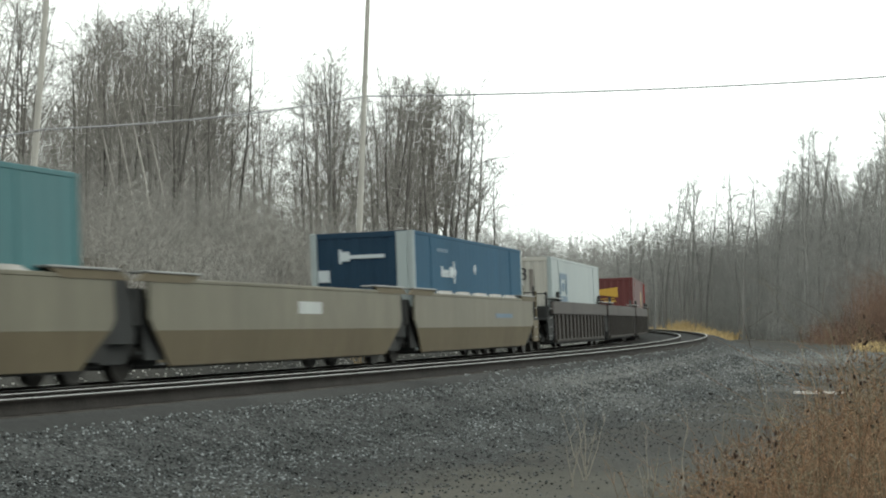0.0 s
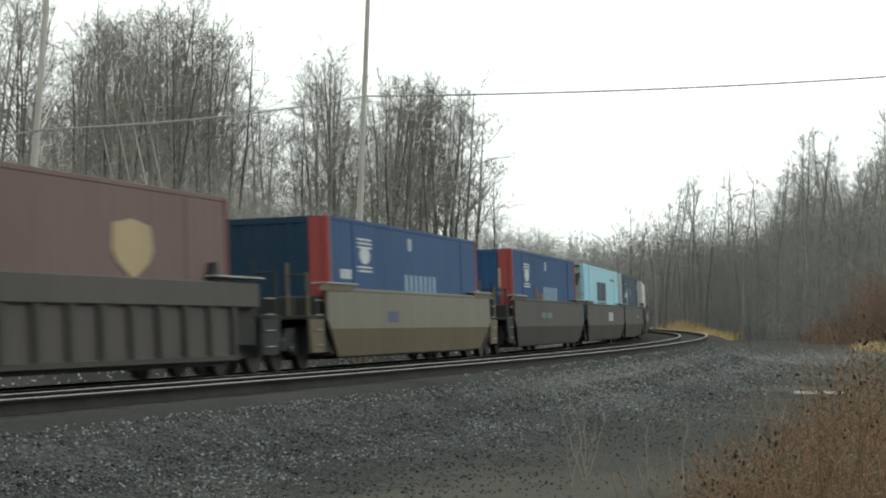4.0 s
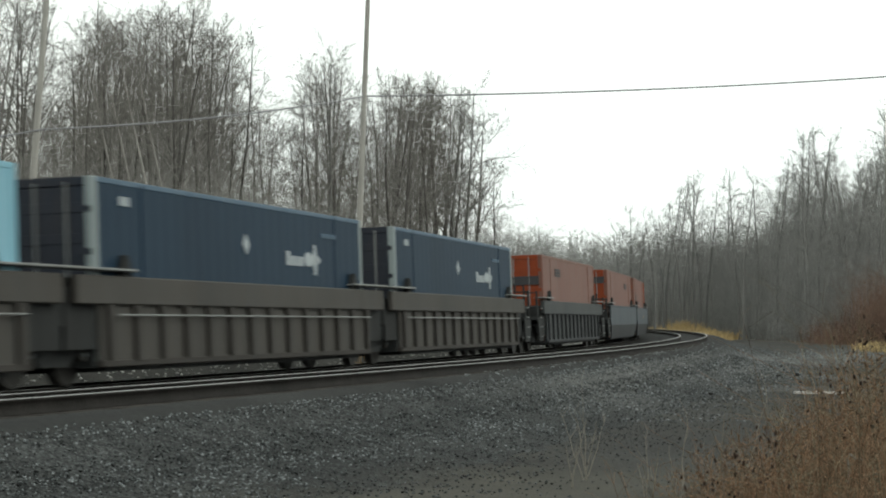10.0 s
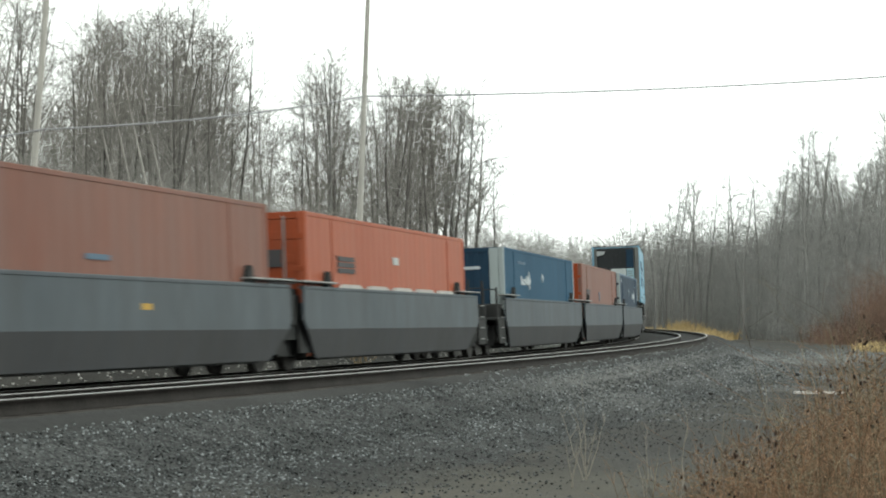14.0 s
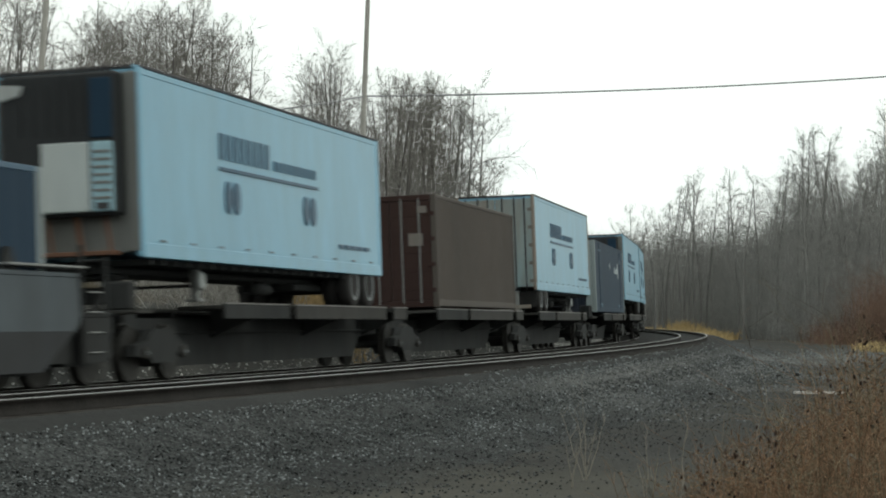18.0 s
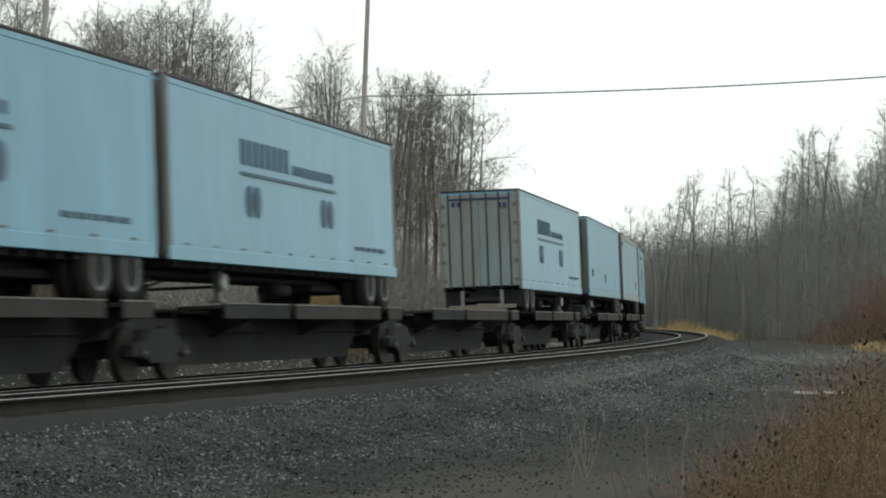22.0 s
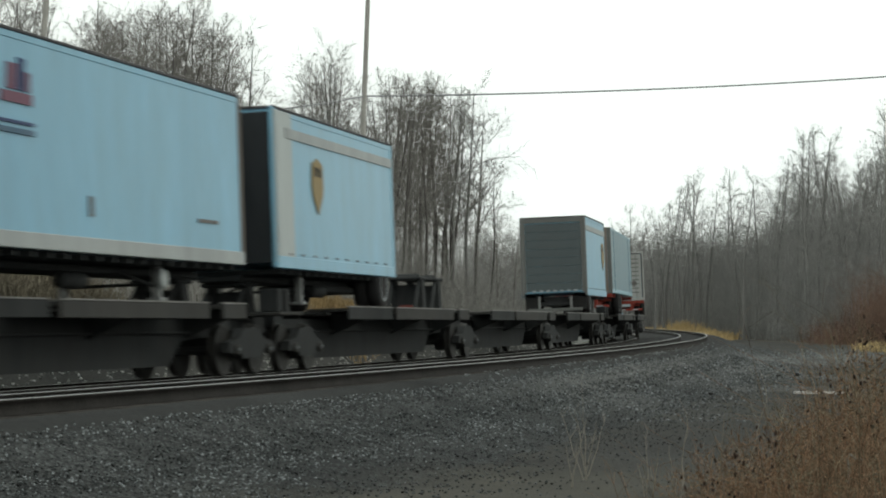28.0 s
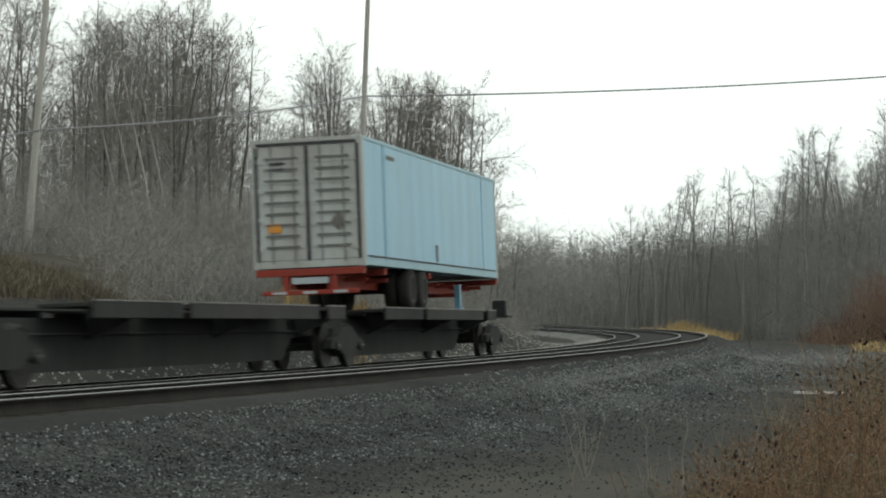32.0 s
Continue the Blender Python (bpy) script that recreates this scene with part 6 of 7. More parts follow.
def spine_car(qa, qb, front_end, rear_end, label, hitches=(), upright=(), empty=False):
    """One unit of a spine car: a centre beam with wheel platforms."""
    p = qb - qa
    car = new("spine_car")
    tagged(car, label, "spine car", "train of spine cars")
    a, b = -p / 2, p / 2
    part("spine_beam", Geo().prism([(a + 0.3, 0.72), (a + 1.75, 0.66), (a + 2.4, 0.22), (b - 2.4, 0.22), (b - 1.75, 0.66), (b - 0.3, 0.72), (b - 0.3, 1.06), (a + 0.3, 1.06)], -0.36, 0.36), black_iron, car, "black centre beam")
    for s_ in (-1, 1):
        for x0, x1 in ((a + 2.5, a + 6.3), (a + 6.7, b - 2.8), (b - 2.1, b - 0.9)):
            plat = part("wheel_platform", Geo().box(x0, x1, s_ * 1.28, s_ * 0.38, 1.20, 1.268, 0.01), deck_grey, car, "worn grey wheel platform")
            part("platform_edge", Geo().box(x0, x1, s_ * 1.31, s_ * 1.25, 1.02, 1.285, 0.01), black_iron if x0 == a + 2.5 else deck_grey, plat, "scuffed side channel")
            part("edge_lip", Geo().box(x0, x1, s_ * 1.318, s_ * 1.24, 1.286, 1.31), lip_grey, plat, "bright worn lip")
            part("bearer", Geo().prism([(s_ * 0.36, 0.70), (s_ * 0.36, 1.198), (s_ * 1.25, 1.198), (s_ * 1.25, 1.06)], (x0 + x1) / 2 - 0.06, (x0 + x1) / 2 + 0.06, "x"), black_iron, plat)
        part("brake_pipe", Geo().tube((a + 1.5, s_ * 0.42, 0.8), (b - 1.5, s_ * 0.42, 0.8), 0.025, n=6), black_iron, car)
    part("hitch_base", Geo().box(b - 1.2, b - 0.2, -0.6, 0.6, 1.06, 1.14, 0.02), black_iron, car)
    part("end_bolster", Geo().box(b - 0.3, b + 0.3, -0.5, 0.5, 0.86, 1.2, 0.03), black_iron, car)
    truck(car, b)
    if front_end:
        truck(car, a)
        part("end_bolster", Geo().box(a - 0.3, a + 0.3, -0.5, 0.5, 0.86, 1.2, 0.03), black_iron, car)
    for on, x, way in ((front_end, a, -1), (rear_end, b, 1)):
        if not on:
            continue
        part("end_beam", Geo().box(x + way * 0.2, x + way * 1.75, -0.3, 0.3, 0.78, 1.1, 0.03), black_iron, car)
        part("end_walkway", Geo().box(x + way * 1.0, x + way * 1.7, -1.3, 1.3, 1.10, 1.16, 0.01), deck_grey, car)
        part("coupler", Geo().box(x + way * 1.7, x + way * 2.2, -0.13, 0.13, 0.74, 0.98, 0.04), black_iron, car, "knuckle coupler")
        part("brake_stand", Geo().box(x + way * 1.35, x + way * 1.6, -1.15, -0.75, 1.16, 1.62, 0.03), black_iron, car)
    for u in hitches:
        add_hitch(car, u, 2.19, u in upright)
    rides(car, qa, qb)
    return car


# ------------------------------------------------------------------ what the train is made of, front to rear
def bars(u0, u1, v0, v1, n, m, slant=0.0, fill=0.7):
    """A row of plain painted bars in place of a lettered company name."""
    st = (u1 - u0) / n
    return [(u0 + st * i, u0 + st * (i + fill), v0, v1, m, slant) for i in range(n)]


UNITS = {}


def well(key, f, r, style, front_end, rear_end, label, marks=(), lead=1.5, trail=1.5, ledges=False):
    UNITS[key] = (f - lead, r + trail)
    return well_car(f - lead, r + trail, style, front_end, rear_end, label, marks, ledges)


tan_label = "dusty tan well car with smooth sides, rolling in the train"
brown_label = "grimy dark brown well car with smooth sides, rolling in the train"
rib_label = "grimy grey-brown well car with ribbed sides, rolling in the train"
grey_label = "dusty blue-grey well car with smooth sides, rolling in the train"

well("w1", -4.7, 10.5, "tan", True, False, tan_label, ledges=True)
well("w2", 13.2, 27.8, "tan", False, False, "dusty tan well car with smooth sides, running empty", [(0.50, 0.60, 1.12, 1.36, fade_plate)], 1.2, 1.35)
well("w3", 30.6, 45.8, "tan", False, True, tan_label, [(0.62, 0.78, 1.08, 1.2, mark_steel)], ledges=True)
well("w4", 52.2, 67.2, "plum", True, False, rib_label)
well("w5", 70.1, 85.1, "plum", False, False, "grimy plum-grey well car with ribbed sides, running empty", (), 1.4, 1.4)
well("w6", 88.0, 103.4, "plum", False, True, rib_label)
well("w7", 109.6, 124.7, "tan", True, True, tan_label, [(0.30, 0.36, 0.95, 1.2, mark_navy)])
well("w8", 130.4, 145.1, "brown", True, False, brown_label, [(0.33, 0.40, 1.08, 1.26, mark_teal), (0.41, 0.48, 1.08, 1.26, mark_teal)])
well("w9", 148.0, 163.1, "brown", False, False, brown_label, [(0.54, 0.57, 1.0, 1.35, mark_white), (0.58, 0.61, 1.0, 1.35, mark_white), (0.62, 0.65, 1.0, 1.35, mark_white)])
well("w10", 165.3, 180.3, "brown", False, True, brown_label, [(0.60, 0.66, 1.14, 1.26, mark_grey), (0.67, 0.74, 1.14, 1.26, mark_grey)])
well("w11", 186.2, 201.5, "brown", True, True, brown_label, [(0.26, 0.34, 1.14, 1.26, mark_grey), (0.35, 0.43, 1.14, 1.26, mark_grey), (0.64, 0.67, 1.02, 1.36, mark_white),
                                                            (0.68, 0.71, 1.02, 1.36, mark_white), (0.72, 0.74, 1.02, 1.36, mark_white)])
well("w12", 207.7, 223.0, "rib", True, False, rib_label)
well("w13", 225.6, 240.4, "rib", False, False, rib_label)
well("w14", 243.3, 258.5, "rib", False, True, rib_label)
well("w15", 264.7, 279.8, "darkrib", True, True, "dark brown well car with closely ribbed sides, rolling in the train")
well("w16", 285.6, 300.9, "grey", True, False, grey_label)
well("w17", 303.3, 318.3, "grey", False, False, grey_label, [(0.55, 0.575, 1.15, 1.25, mark_yellow)])
well("w18", 320.7, 335.7, "grey", False, True, grey_label, ledges=True)
well("w19", 341.6, 357.3, "grey", True, False, grey_label)
well("w20", 360.0, 374.7, "grey", False, False, grey_label)
well("w21", 377.1, 392.1, "grey", False, True, grey_label)

IN_WELL = 0.29


def boxed(key, f, r, label, side, end, post, **more):
    qa, qb = UNITS[key]
    return container(f, r, qa, qb, IN_WELL, label, side, end, post, **more)


def emblem(u0, u1, v0, v1, m):
    """A name in bars beside a tall barbed emblem."""
    n = u1 - u0
    mid = (v0 + v1) / 2
    return [(u0 + n * k, u0 + n * (k + 0.09), mid - 0.05, mid + 0.045 - 0.1 * (k > 0.1) * 0.3, m, 0) for k in (0.0, 0.13, 0.26, 0.39)] + [
            (u0 + n * 0.52, u0 + n * 0.76, mid - 0.05, mid + 0.05, m, "disc"), (u0 + n * 0.74, u0 + n * 0.84, v0 + 0.04, v1 - 0.04, m, "diamond"), (u0 + n * 0.80, u0 + n * 0.87, v0, v0 + 0.09, m, 0.2),
            (u0 + n * 0.82, u0 + n * 0.89, v1 - 0.09, v1, m, -0.2), (u0 + n * 0.86, u0 + n, mid - 0.03, mid + 0.03, m, "diamond")]


def square(u0, u1, v0, v1, m=None):
    """A dark square sticker with paler rows across it."""
    m = m or mark_dark
    st = (v1 - v0) / 3
    return [(u0, u1, v0 + st * k, v0 + st * (k + 0.8), m, 0) for k in range(3)]


def gem(u, v0, v1, m):
    return [(u - 0.012, u + 0.012, v0, v1, m, "diamond")]


def small_lines(u0, u1, v0, v1, m, n=3):
    st = (u1 - u0) / n
    return [(u0 + st * i, u0 + st * (i + 0.75), v0, v1, m, 0) for i in range(n)]


diamond_end = [(0.82, 0.93, 0.59, 0.69, mark_white), (0.28, 0.62, 0.78, 0.81, mark_white), (0.62, 0.70, 0.76, 0.84, mark_white), (0.70, 0.72, 0.74, 0.86, mark_white)]
boxed("w1", -4.7, 10.5, "teal-green steel container riding in a tan well car", teal, teal, teal)
slate_marks = emblem(0.21, 0.335, 0.58, 0.78, mark_white) + gem(0.503, 0.68, 0.78, mark_white) + small_lines(0.18, 0.27, 0.85, 0.88, mark_steel)
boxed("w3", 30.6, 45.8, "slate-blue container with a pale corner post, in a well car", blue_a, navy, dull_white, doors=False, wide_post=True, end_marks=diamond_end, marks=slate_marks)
boxed("w4", 52.2, 67.2, "off-white container with a blue square mark in a ribbed well car", dull_white, cream_paint, dull_white, doors=False, size_text="53",
      marks=[(0.15, 0.28, 0.75, 0.82, mark_steel, 0), (0.15, 0.17, 0.56, 0.75, mark_steel, 0), (0.26, 0.28, 0.56, 0.75, mark_steel, 0), (0.19, 0.24, 0.60, 0.71, mark_steel, "disc"), (0.15, 0.28, 0.48, 0.545, mark_steel, 0)],
      end_marks=[(0.25, 0.30, 0.60, 0.86, mark_grey), (0.40, 0.75, 0.60, 0.63, mark_grey)])
boxed("w6", 88.0, 103.4, "maroon container with a yellow emblem on its end", maroon_side, maroon, maroon, doors=False,
      marks=[(0.66, 0.77, 0.46, 0.80, mark_olive, "shield"), (0.18, 0.24, 0.86, 0.92, mark_faint, "disc")],
      end_marks=[(0.30, 0.74, 0.66, 0.84, mark_yellow, "wedge"), (0.36, 0.66, 0.635, 0.65, mark_yellow), (0.34, 0.58, 0.585, 0.61, mark_yellow)])
globe = [(0.155, 0.235, 0.61 + 0.03 * k, 0.625 + 0.03 * k, mark_white, 0) for k in (0, 1, 6, 7, 8)] + [(0.165, 0.225, 0.67, 0.80, mark_white, "disc")]
boxed("w7", 109.6, 124.7, "bright blue container with a red corner post, in a well car", royal, navy, post_red, doors=False, wide_post=True,
      marks=globe + bars(0.44, 0.67, 0.46, 0.62, 7, mark_ice, 0, 0.5) + small_lines(0.47, 0.49, 0.82, 0.92, mark_white, 2) + small_lines(0.06, 0.12, 0.55, 0.62, mark_white))
boxed("w8", 130.4, 145.1, "bright blue ribbed container with red corner posts and a barred name", royal, royal, post_red, doors=False, pitch=0.36, depth=0.012, wide_post=True, size_text="53", text_at=(0.66, 0.62),
      marks=globe + small_lines(0.47, 0.49, 0.82, 0.92, mark_white, 2) + [(0.31, 0.325, 0.47, 0.63, mark_rust, 0), (0.335, 0.365, 0.47, 0.57, mark_rust, "disc"), (0.385, 0.43, 0.45, 0.55, mark_rust, 0)]
      + bars(0.44, 0.67, 0.46, 0.63, 7, mark_ice, 0, 0.5), end_marks=[(0.40, 0.64, 0.515, 0.585, mark_white), (0.14, 0.18, 0.52, 0.58, mark_steel), (0.14, 0.17, 0.60, 0.80, mark_olive)])
def lean_bars(u0, u1, v0, v1, m, lean, widths=(1.0, 0.7, 1.2, 0.45, 0.9, 1.1)):
    """A broad leaning name as plain bars of uneven width, with no letters."""
    unit = (u1 - u0) / (sum(widths) + 0.4 * (len(widths) - 1))
    u, rows = u0, []
    for k in widths:
        rows.append((u, u + unit * k, v0, v1, m, lean))
        u += unit * (k + 0.4)
    return rows


slanted_marks = lean_bars(0.345, 0.595, 0.53, 0.79, mark_slate, 0.10) + [(0.35, 0.60, 0.49, 0.515, mark_slate, 0), (0.74, 0.80, 0.835, 0.865, mark_grey, 0), (0.82, 0.88, 0.835, 0.865, mark_grey, 0)]
slanted_end = lean_bars(0.88, 0.10, 0.72, 0.88, mark_dark, -0.25) + [(0.12, 0.52, 0.655, 0.69, mark_steel), (0.12, 0.44, 0.595, 0.615, mark_steel), (0.06, 0.94, 0.955, 0.985, mark_dark)]
boxed("w9", 148.0, 163.1, "pale icy-blue container with a dark barred name", ice_blue, ice_end, ice_blue, marks=slanted_marks, end_marks=slanted_end)
boxed("w10", 165.3, 180.3, "dark navy container with a white corner post and emblem", navy, navy_end, mark_white, doors=False, wide_post=True,
      marks=emblem(0.18, 0.33, 0.54, 0.80, mark_white) + gem(0.486, 0.66, 0.79, mark_white) + small_lines(0.17, 0.25, 0.83, 0.86, mark_steel) + [(0.90, 0.91, 0.80, 0.88, mark_white, 0)],
      end_marks=[(0.70, 0.86, 0.64, 0.655, mark_white), (0.70, 0.86, 0.715, 0.73, mark_white), (0.70, 0.73, 0.655, 0.715, mark_white), (0.83, 0.86, 0.655, 0.715, mark_white),
                 (0.36, 0.39, 0.66, 0.88, mark_grey), (0.14, 0.17, 0.64, 0.90, mark_white)])
boxed("w11", 186.2, 201.5, "cream-white container with a black mark on its ribbed end", white_paint, cream_paint, cream_paint, doors=False, pitch=1.2, depth=0.008,
      marks=[(0.18, 0.29, 0.80, 0.86, fade_plate, 0), (0.19, 0.28, 0.66, 0.78, fade_plate, "disc"), (0.18, 0.29, 0.54, 0.60, fade_plate, 0), (0.20, 0.205, 0.70, 0.82, mark_grey, 0)] + small_lines(0.75, 0.80, 0.83, 0.86, mark_grey, 2),
      end_marks=[(0.40, 0.49, 0.76, 0.785, mark_dark), (0.40, 0.43, 0.76, 0.85, mark_dark), (0.40, 0.49, 0.825, 0.85, mark_dark), (0.52, 0.61, 0.76, 0.78, mark_dark), (0.52, 0.61, 0.795, 0.815, mark_dark),
                 (0.52, 0.61, 0.83, 0.85, mark_dark), (0.65, 0.68, 0.75, 0.85, mark_dark), (0.70, 0.74, 0.75, 0.85, mark_dark)])
boxed("w12", 207.7, 223.0, "pale icy-blue container with a dark barred name", ice_blue, ice_end, ice_blue, marks=slanted_marks, end_marks=slanted_end)
coast_marks = emblem(0.64, 0.79, 0.56, 0.77, mark_white) + gem(0.477, 0.66, 0.79, mark_white) + small_lines(0.07, 0.10, 0.86, 0.91, mark_white, 2) + small_lines(0.80, 0.87, 0.83, 0.86, mark_steel, 3)
coast_end = [(0.60, 0.88, 0.90, 0.93, mark_white), (0.58, 0.76, 0.72, 0.76, mark_white), (0.60, 0.86, 0.66, 0.70, mark_white), (0.62, 0.84, 0.56, 0.62, mark_white)]
for key, f, r in (("w13", 225.6, 240.4), ("w14", 243.3, 258.5)):
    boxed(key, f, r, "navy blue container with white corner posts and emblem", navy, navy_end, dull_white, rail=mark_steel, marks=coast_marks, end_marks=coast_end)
boxed("w15", 264.7, 279.8, "orange container with a dark square mark in a ribbed well car", faded_orange, orange_end, faded_orange, marks=square(0.21, 0.30, 0.77, 0.87),
      end_marks=[(0.05, 0.75, 0.66, 0.76, mark_dark)] + [(0.62, 0.9, 0.86 - 0.04 * k, 0.875 - 0.04 * k, mark_dark) for k in range(3)])
boxed("w16", 285.6, 300.9, "orange container with a dark square mark in a grey well car", faded_orange, orange_end, faded_orange, marks=square(0.67, 0.77, 0.76, 0.85),
      end_marks=[(0.05, 0.75, 0.80, 0.90, mark_dark)])
boxed("w17", 303.3, 318.3, "orange container with dark marks in a grey well car", faded_orange, orange_end, faded_orange, marks=square(0.135, 0.24, 0.60, 0.72) + [(0.44, 0.50, 0.56, 0.59, mark_steel, 0)],
      end_marks=[(0.12, 0.50, 0.66, 0.80, mark_dark), (0.56, 0.9, 0.84, 0.86, mark_dark), (0.56, 0.84, 0.78, 0.80, mark_dark)])
boxed("w18", 320.7, 335.7, "orange container with square marks in a grey well car", orange_box, orange_end, orange_box, marks=square(0.155, 0.247, 0.59, 0.72) + [(0.477, 0.512, 0.69, 0.75, fade_plate, 0)],
      end_marks=[(0.20, 0.45, 0.62, 0.74, mark_dark), (0.1, 0.9, 0.50, 0.54, mark_dark)])
boxed("w19", 341.6, 357.3, "slate-blue container with a pale corner post, grey well car below", blue_a, navy, dull_white, doors=False, wide_post=True, end_marks=diamond_end, marks=slate_marks)
boxed("w20", 360.0, 374.7, "orange container with a dark square mark in a grey well car", faded_orange, orange_end, faded_orange, marks=square(0.106, 0.20, 0.56, 0.675) + [(0.45, 0.47, 0.53, 0.65, mark_steel, 0)],
      end_marks=[(0.20, 0.70, 0.74, 0.84, mark_dark)])
boxed("w21", 377.1, 392.1, "navy blue container with white corner posts and emblem", navy, navy_end, dull_white, rail=mark_steel, marks=coast_marks, end_marks=coast_end)

SPINES = ((397.0, 413.4, 429.4, 445.6), (449.2, 464.4, 480.0, 495.9, 511.5, 526.2), (529.6, 545.0, 560.6, 576.5, 592.0, 607.6), (611.0, 626.7, 642.4, 658.4),
          (662.4, 678.4, 695.2, 711.8))
SPAN, CARS = [], {}
for group in SPINES:
    for i, (qa, qb) in enumerate(zip(group, group[1:])):
        SPAN.append((qa, qb))
        hitches, upright = (), ()
        if qa == 611.0:
            hitches, upright = (624.2 - 618.85, 626.1 - 618.85), (624.2 - 618.85,)
        CARS[qa, qb] = spine_car(qa, qb, i == 0, i == len(group) - 2, "grimy black spine car with grey wheel platforms, " + ("running empty" if qa in (495.9, 576.5, 626.7, 642.4) else "carrying a load"),
                  hitches, upright)


add_hitch(CARS[576.5, 592.0], 591.2 - 584.25, 1.75, paint_=hitch_red)


def load_span(f, r):
    mid = (f + r) / 2
    return min(SPAN, key=lambda ab: abs((ab[0] + ab[1]) / 2 - mid))


def company(k=0.0):
    """A tall name, a smaller one, an underline and two pairs of pills."""
    m = mark_steel
    marks = bars(0.262, 0.465, 0.60, 0.75, 8, m, 0, 0.5)
    marks += bars(0.475, 0.67, 0.60, 0.66, 11, m, 0, 0.45) + [(0.26, 0.67, 0.535, 0.555, m, 0)]
    marks += [(u, u + 0.026, 0.29, 0.48, m, "disc") for u in (0.276, 0.306, 0.60, 0.632)] + small_lines(0.77, 0.94, 0.168, 0.195, m, 5)
    return marks


def road(f, r, label, side, end, **more):
    qa, qb = load_span(f, r)
    pin = f + 0.9 if more.get("wheels_at", "rear") == "rear" else r - 0.9
    add_hitch(CARS[qa, qb], pin - (qa + qb) / 2, 1.776)
    return trailer(f, r, qa, qb, label, side, end, **more)


blue_gear = dict(gear_paint=pale_blue)
door_dots = [(0.16, 0.20, 0.82, 0.87, mark_navy), (0.22, 0.26, 0.82, 0.87, mark_navy), (0.72, 0.76, 0.84, 0.89, mark_navy), (0.79, 0.83, 0.84, 0.89, mark_navy), (0.12, 0.88, 0.905, 0.925, mark_navy)]
road(395.7, 410.4, "white refrigerated trailer with a black cooling unit and grey barred name", pale_blue, white_paint, front="reefer", rail=mark_grey, marks=company())
qa, qb = load_span(416.4, 427.6)
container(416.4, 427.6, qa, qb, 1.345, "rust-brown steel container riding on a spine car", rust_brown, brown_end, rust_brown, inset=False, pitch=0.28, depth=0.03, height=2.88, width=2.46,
          end_marks=[(0.1, 0.2, 0.84, 0.9, mark_grey), (0.6, 0.9, 0.86, 0.9, mark_grey), (0.62, 0.9, 0.78, 0.80, mark_white), (0.62, 0.9, 0.71, 0.73, mark_white), (0.15, 0.3, 0.55, 0.66, mark_grey), (0.62, 0.9, 0.62, 0.66, mark_grey), (0.8, 0.9, 0.3, 0.33, mark_white)])
road(431.6, 446.2, "white road trailer with brown-streaked rear doors and barred name", pale_blue, pale_door, front="doors", rail=mark_grey, post=dirty_door, wheels_at="front", marks=company())
qa, qb = load_span(448.6, 463.25)
container(448.6, 463.25, qa, qb, 1.345, "navy blue container with a pale corner post on a spine car", navy, navy_end, dull_white, wide_post=True, doors=False, height=2.92,
          marks=emblem(0.65, 0.80, 0.53, 0.77, mark_white) + gem(0.485, 0.64, 0.74, mark_white) + small_lines(0.14, 0.21, 0.09, 0.13, mark_steel) + small_lines(0.76, 0.80, 0.09, 0.13, mark_steel, 2) + small_lines(0.12, 0.18, 0.86, 0.89, mark_steel, 3) + [(0.86, 0.875, 0.76, 0.85, mark_steel, 0)],
          end_marks=[(0.5, 0.56, 0.6, 0.85, mark_grey), (0.8, 0.86, 0.5, 0.8, mark_grey)])
road(463.8, 479.35, "white refrigerated trailer with a black nose unit and barred name", pale_blue, grille_black, front="reefer", rail=mark_grey, marks=company())
road(479.85, 494.7, "dull white road trailer with a grimy front and barred name", pale_blue, post_brown, front="wall", post=scuffed, rail=mark_grey, marks=company())
road(511.5, 526.4, "white road trailer with streaked ribbed rear doors and blue dots", pale_blue, pale_door, front="doors", rail=mark_grey, post=dirty_door, wheels_at="front", marks=company(), end_marks=door_dots)
road(529.3, 543.85, "plain pale blue-white refrigerated road trailer with a small mark", pale_blue, white_paint, front="reefer", rail=mark_grey, skirt=blue_white,
     marks=[(0.48, 0.495, 0.25, 0.31, mark_steel, "disc"), (0.485, 0.497, 0.19, 0.27, mark_steel, 0.15), (0.09, 0.12, 0.25, 0.34, mark_steel, 0.2)])
road(545.7, 560.15, "plain off-white road trailer with a grimy brown leading end", blue_white, tan_front, front="wall", post=post_brown, skirt=fade_plate, rail=mark_grey,
     marks=[(0.03, 0.10, 0.82, 0.88, mark_steel, 0), (0.80, 0.807, 0.2, 0.32, mark_grey, 0), (0.0, 1.0, 0.925, 0.985, cream_paint, 0)])
road(561.4, 575.85, "silver road trailer with horizontally ribbed sides and a shield mark", pale_blue, mark_steel, front="wall", post=scuffed, rail=galvanised, slats=11, dots=False,
     marks=[(0.44, 0.55, 0.26, 0.64, mark_steel, "shield")] + bars(0.32, 0.64, 0.79, 0.84, 8, mark_steel), gear=0.32, disc=False, boxes=((0.08, 0.27, scuffed), (0.38, 0.56, fade_plate)), **blue_gear)
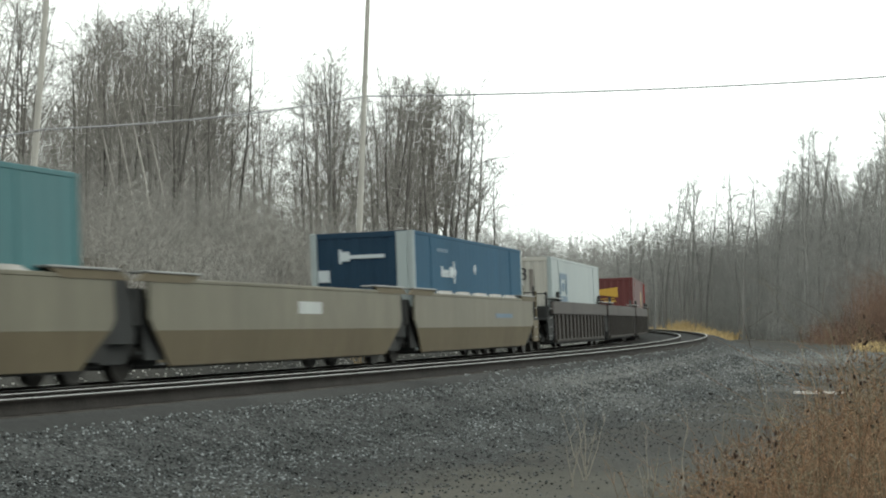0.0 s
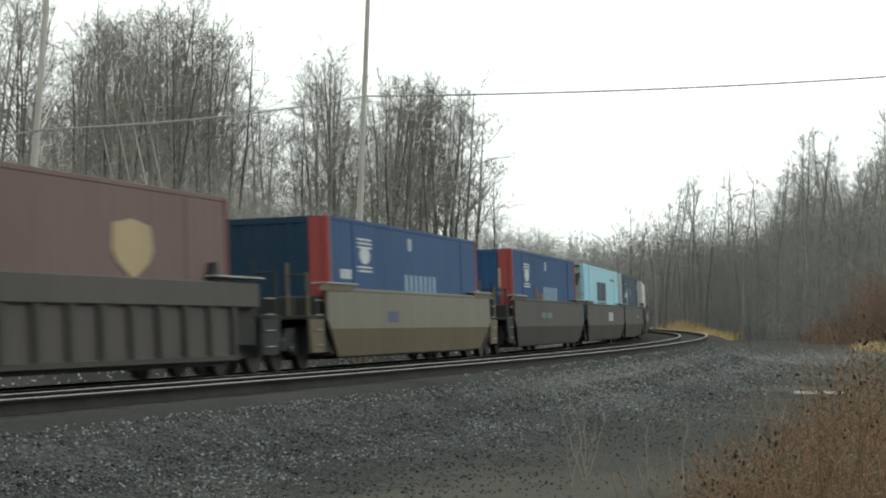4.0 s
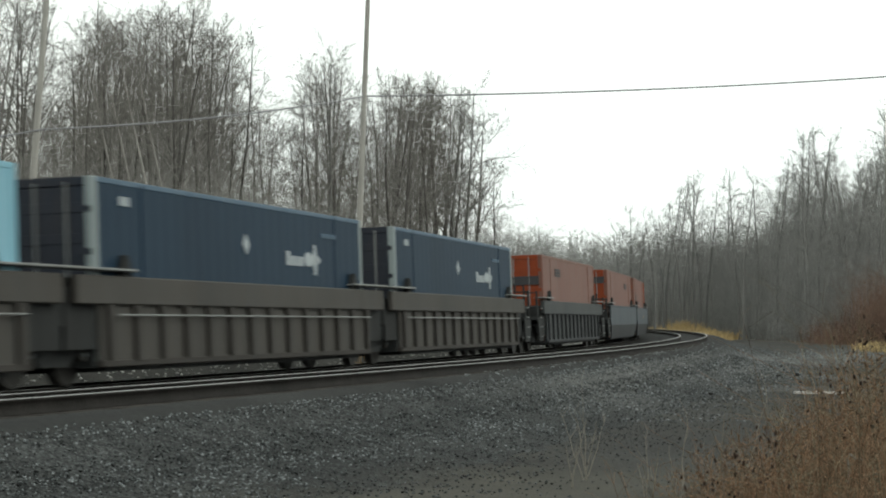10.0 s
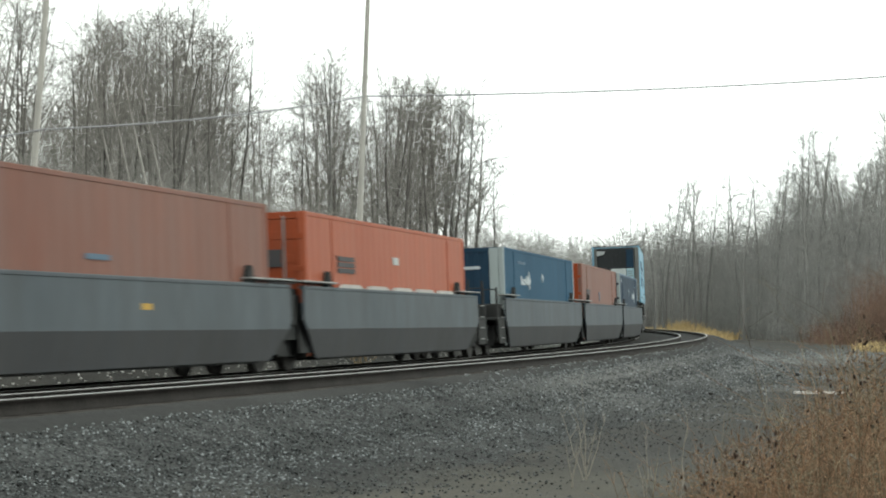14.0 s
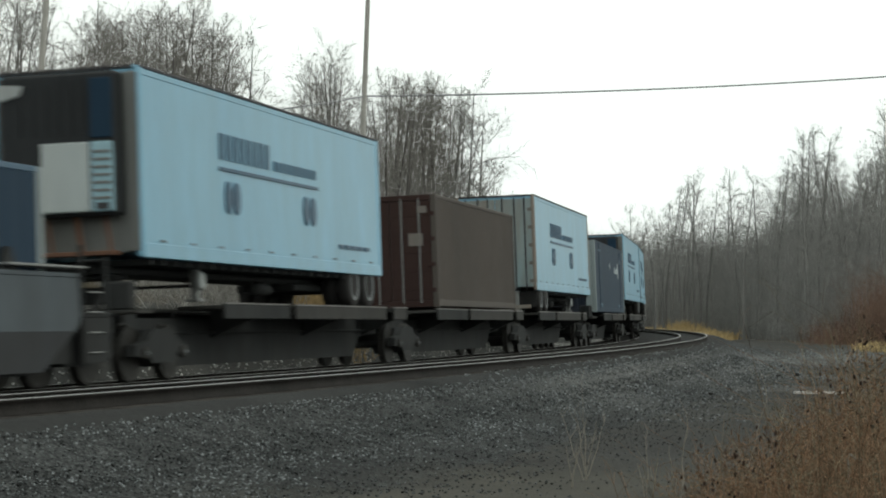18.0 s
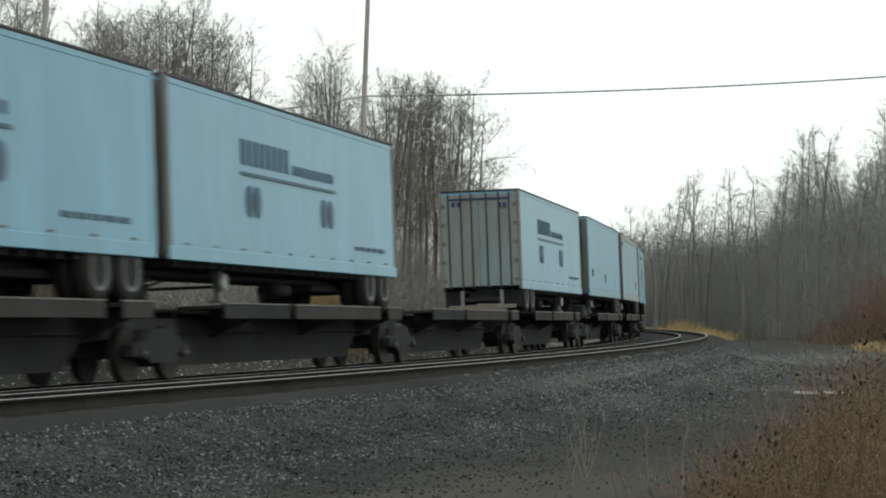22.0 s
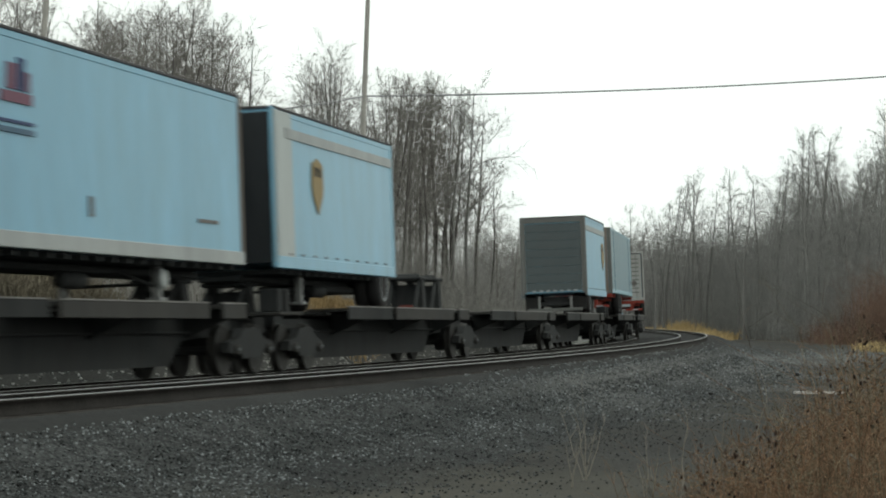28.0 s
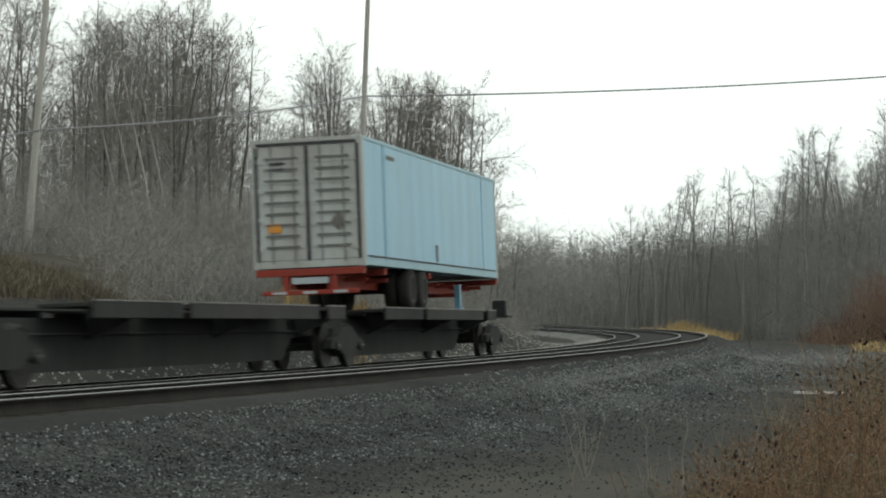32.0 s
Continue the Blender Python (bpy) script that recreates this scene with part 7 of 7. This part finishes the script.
road(593.4, 606.75, "white road trailer with grimy doors and a red-blue barred name", pale_blue, white_door, front="doors", rail=mark_grey, post=post_brown, wheels_at="front", skirt=fade_plate, dots=False,
     marks=bars(0.045, 0.25, 0.62, 0.77, 7, mark_navy, 0.12) + bars(0.05, 0.255, 0.59, 0.615, 7, mark_red) + [(0.045, 0.345, 0.565, 0.58, mark_navy, 0), (0.045, 0.345, 0.52, 0.545, mark_steel, 0),
            (0.265, 0.34, 0.66, 0.71, mark_plum, 0.1), (0.28, 0.30, 0.72, 0.84, mark_plum, 0.15), (0.305, 0.32, 0.72, 0.87, mark_navy, 0.15), (0.325, 0.335, 0.72, 0.81, mark_plum, 0.1),
            (0.485, 0.495, 0.18, 0.28, mark_grey, 0)] + small_lines(0.83, 0.905, 0.22, 0.24, mark_grey),
     end_marks=[(u, u + 0.05, 0.70, 0.80, mark_navy) for u in (0.12, 0.19, 0.26, 0.33, 0.55, 0.62)] + [(0.70, 0.78, 0.72, 0.80, mark_red), (0.12, 0.92, 0.66, 0.675, mark_red), (0.76, 0.88, 0.18, 0.40, mark_orange),
                (0.14, 0.26, 0.20, 0.31, mark_dark), (0.30, 0.42, 0.20, 0.31, mark_dark), (0.46, 0.54, 0.08, 0.94, post_brown)])
road(608.5, 617.8, "short white road trailer with a gold shield and nose panel", pale_blue, grille_black, front="wall", rail=galvanised, nose=white_paint, dots=True, gear=0.3, disc=False,
     marks=[(0.27, 0.36, 0.37, 0.74, mark_gold, "shield"), (0.285, 0.345, 0.62, 0.68, mark_dark, 0), (0.08, 0.99, 0.82, 0.885, fade_plate, 0)])
road(651.8, 659.1, "short white road trailer with a grey roll-up door facing forward", pale_blue, roll_grey, front="roll", rail=galvanised, wheels_at="front", post=scuffed, dots=True, disc=False,
     marks=[(0.80, 0.92, 0.36, 0.72, mark_gold, "shield"), (0.82, 0.90, 0.60, 0.66, mark_dark, 0), (0.02, 0.99, 0.82, 0.885, fade_plate, 0)])
f, r = 662.3, 676.4
qa, qb = load_span(f, r)
chassis(f, r, qa, qb, "red container chassis with pale blue landing legs on a spine car")
container(f, r, qa, qb, 2.2, "weathered grey-teal container with rust-streaked end on a red chassis", worn_teal, dirty_door, scuffed, doors=False, depth=0.006, pitch=1.2, rail=blue_white, marks=[(0.92, 0.93, 0.2, 0.26, mark_grey, 0)],
          end_marks=[(0.1, 0.5, 0.78, 0.82, mark_grey)])
f, r = 696.1, 711.5
qa, qb = load_span(f, r)
chassis(f, r, qa, qb, "red container chassis at the rear of the train")
container(f, r, qa, qb, 2.2, "pale blue-white container with grimy ribbed doors on a chassis", pale_blue, white_door, white_door, depth=0.006, pitch=1.2, rail=blue_white, marks=[(0.472, 0.485, 0.10, 0.245, mark_grey, 0), (0.02, 0.98, 0.075, 0.088, mark_dark, 0)] + small_lines(0.15, 0.2, 0.87, 0.9, mark_grey),
          end_marks=[(u, u + 0.30, 0.16 + 0.085 * k, 0.178 + 0.085 * k, scuffed) for u in (0.12, 0.58) for k in range(9)] + [(0.70, 0.84, 0.80, 0.82, mark_dark), (0.70, 0.84, 0.76, 0.775, mark_dark), (0.74, 0.86, 0.28, 0.35, mark_orange), (0.16, 0.30, 0.28, 0.42, mark_grey, "diamond"), (0.485, 0.515, 0.06, 0.94, mark_dark), (0.03, 0.055, 0.06, 0.94, mark_dark), (0.945, 0.97, 0.06, 0.94, mark_dark), (0.05, 0.95, 0.95, 0.97, mark_dark)])


# ------------------------------------------------------------------ the train rolls by
def motions():
    times = [0.5 * i for i in range(65)]
    for thing, qa, qb, place in RIDES:
        walk(thing, [(t, unit_pose(qa, qb, t) @ place) for t in times])


motions()
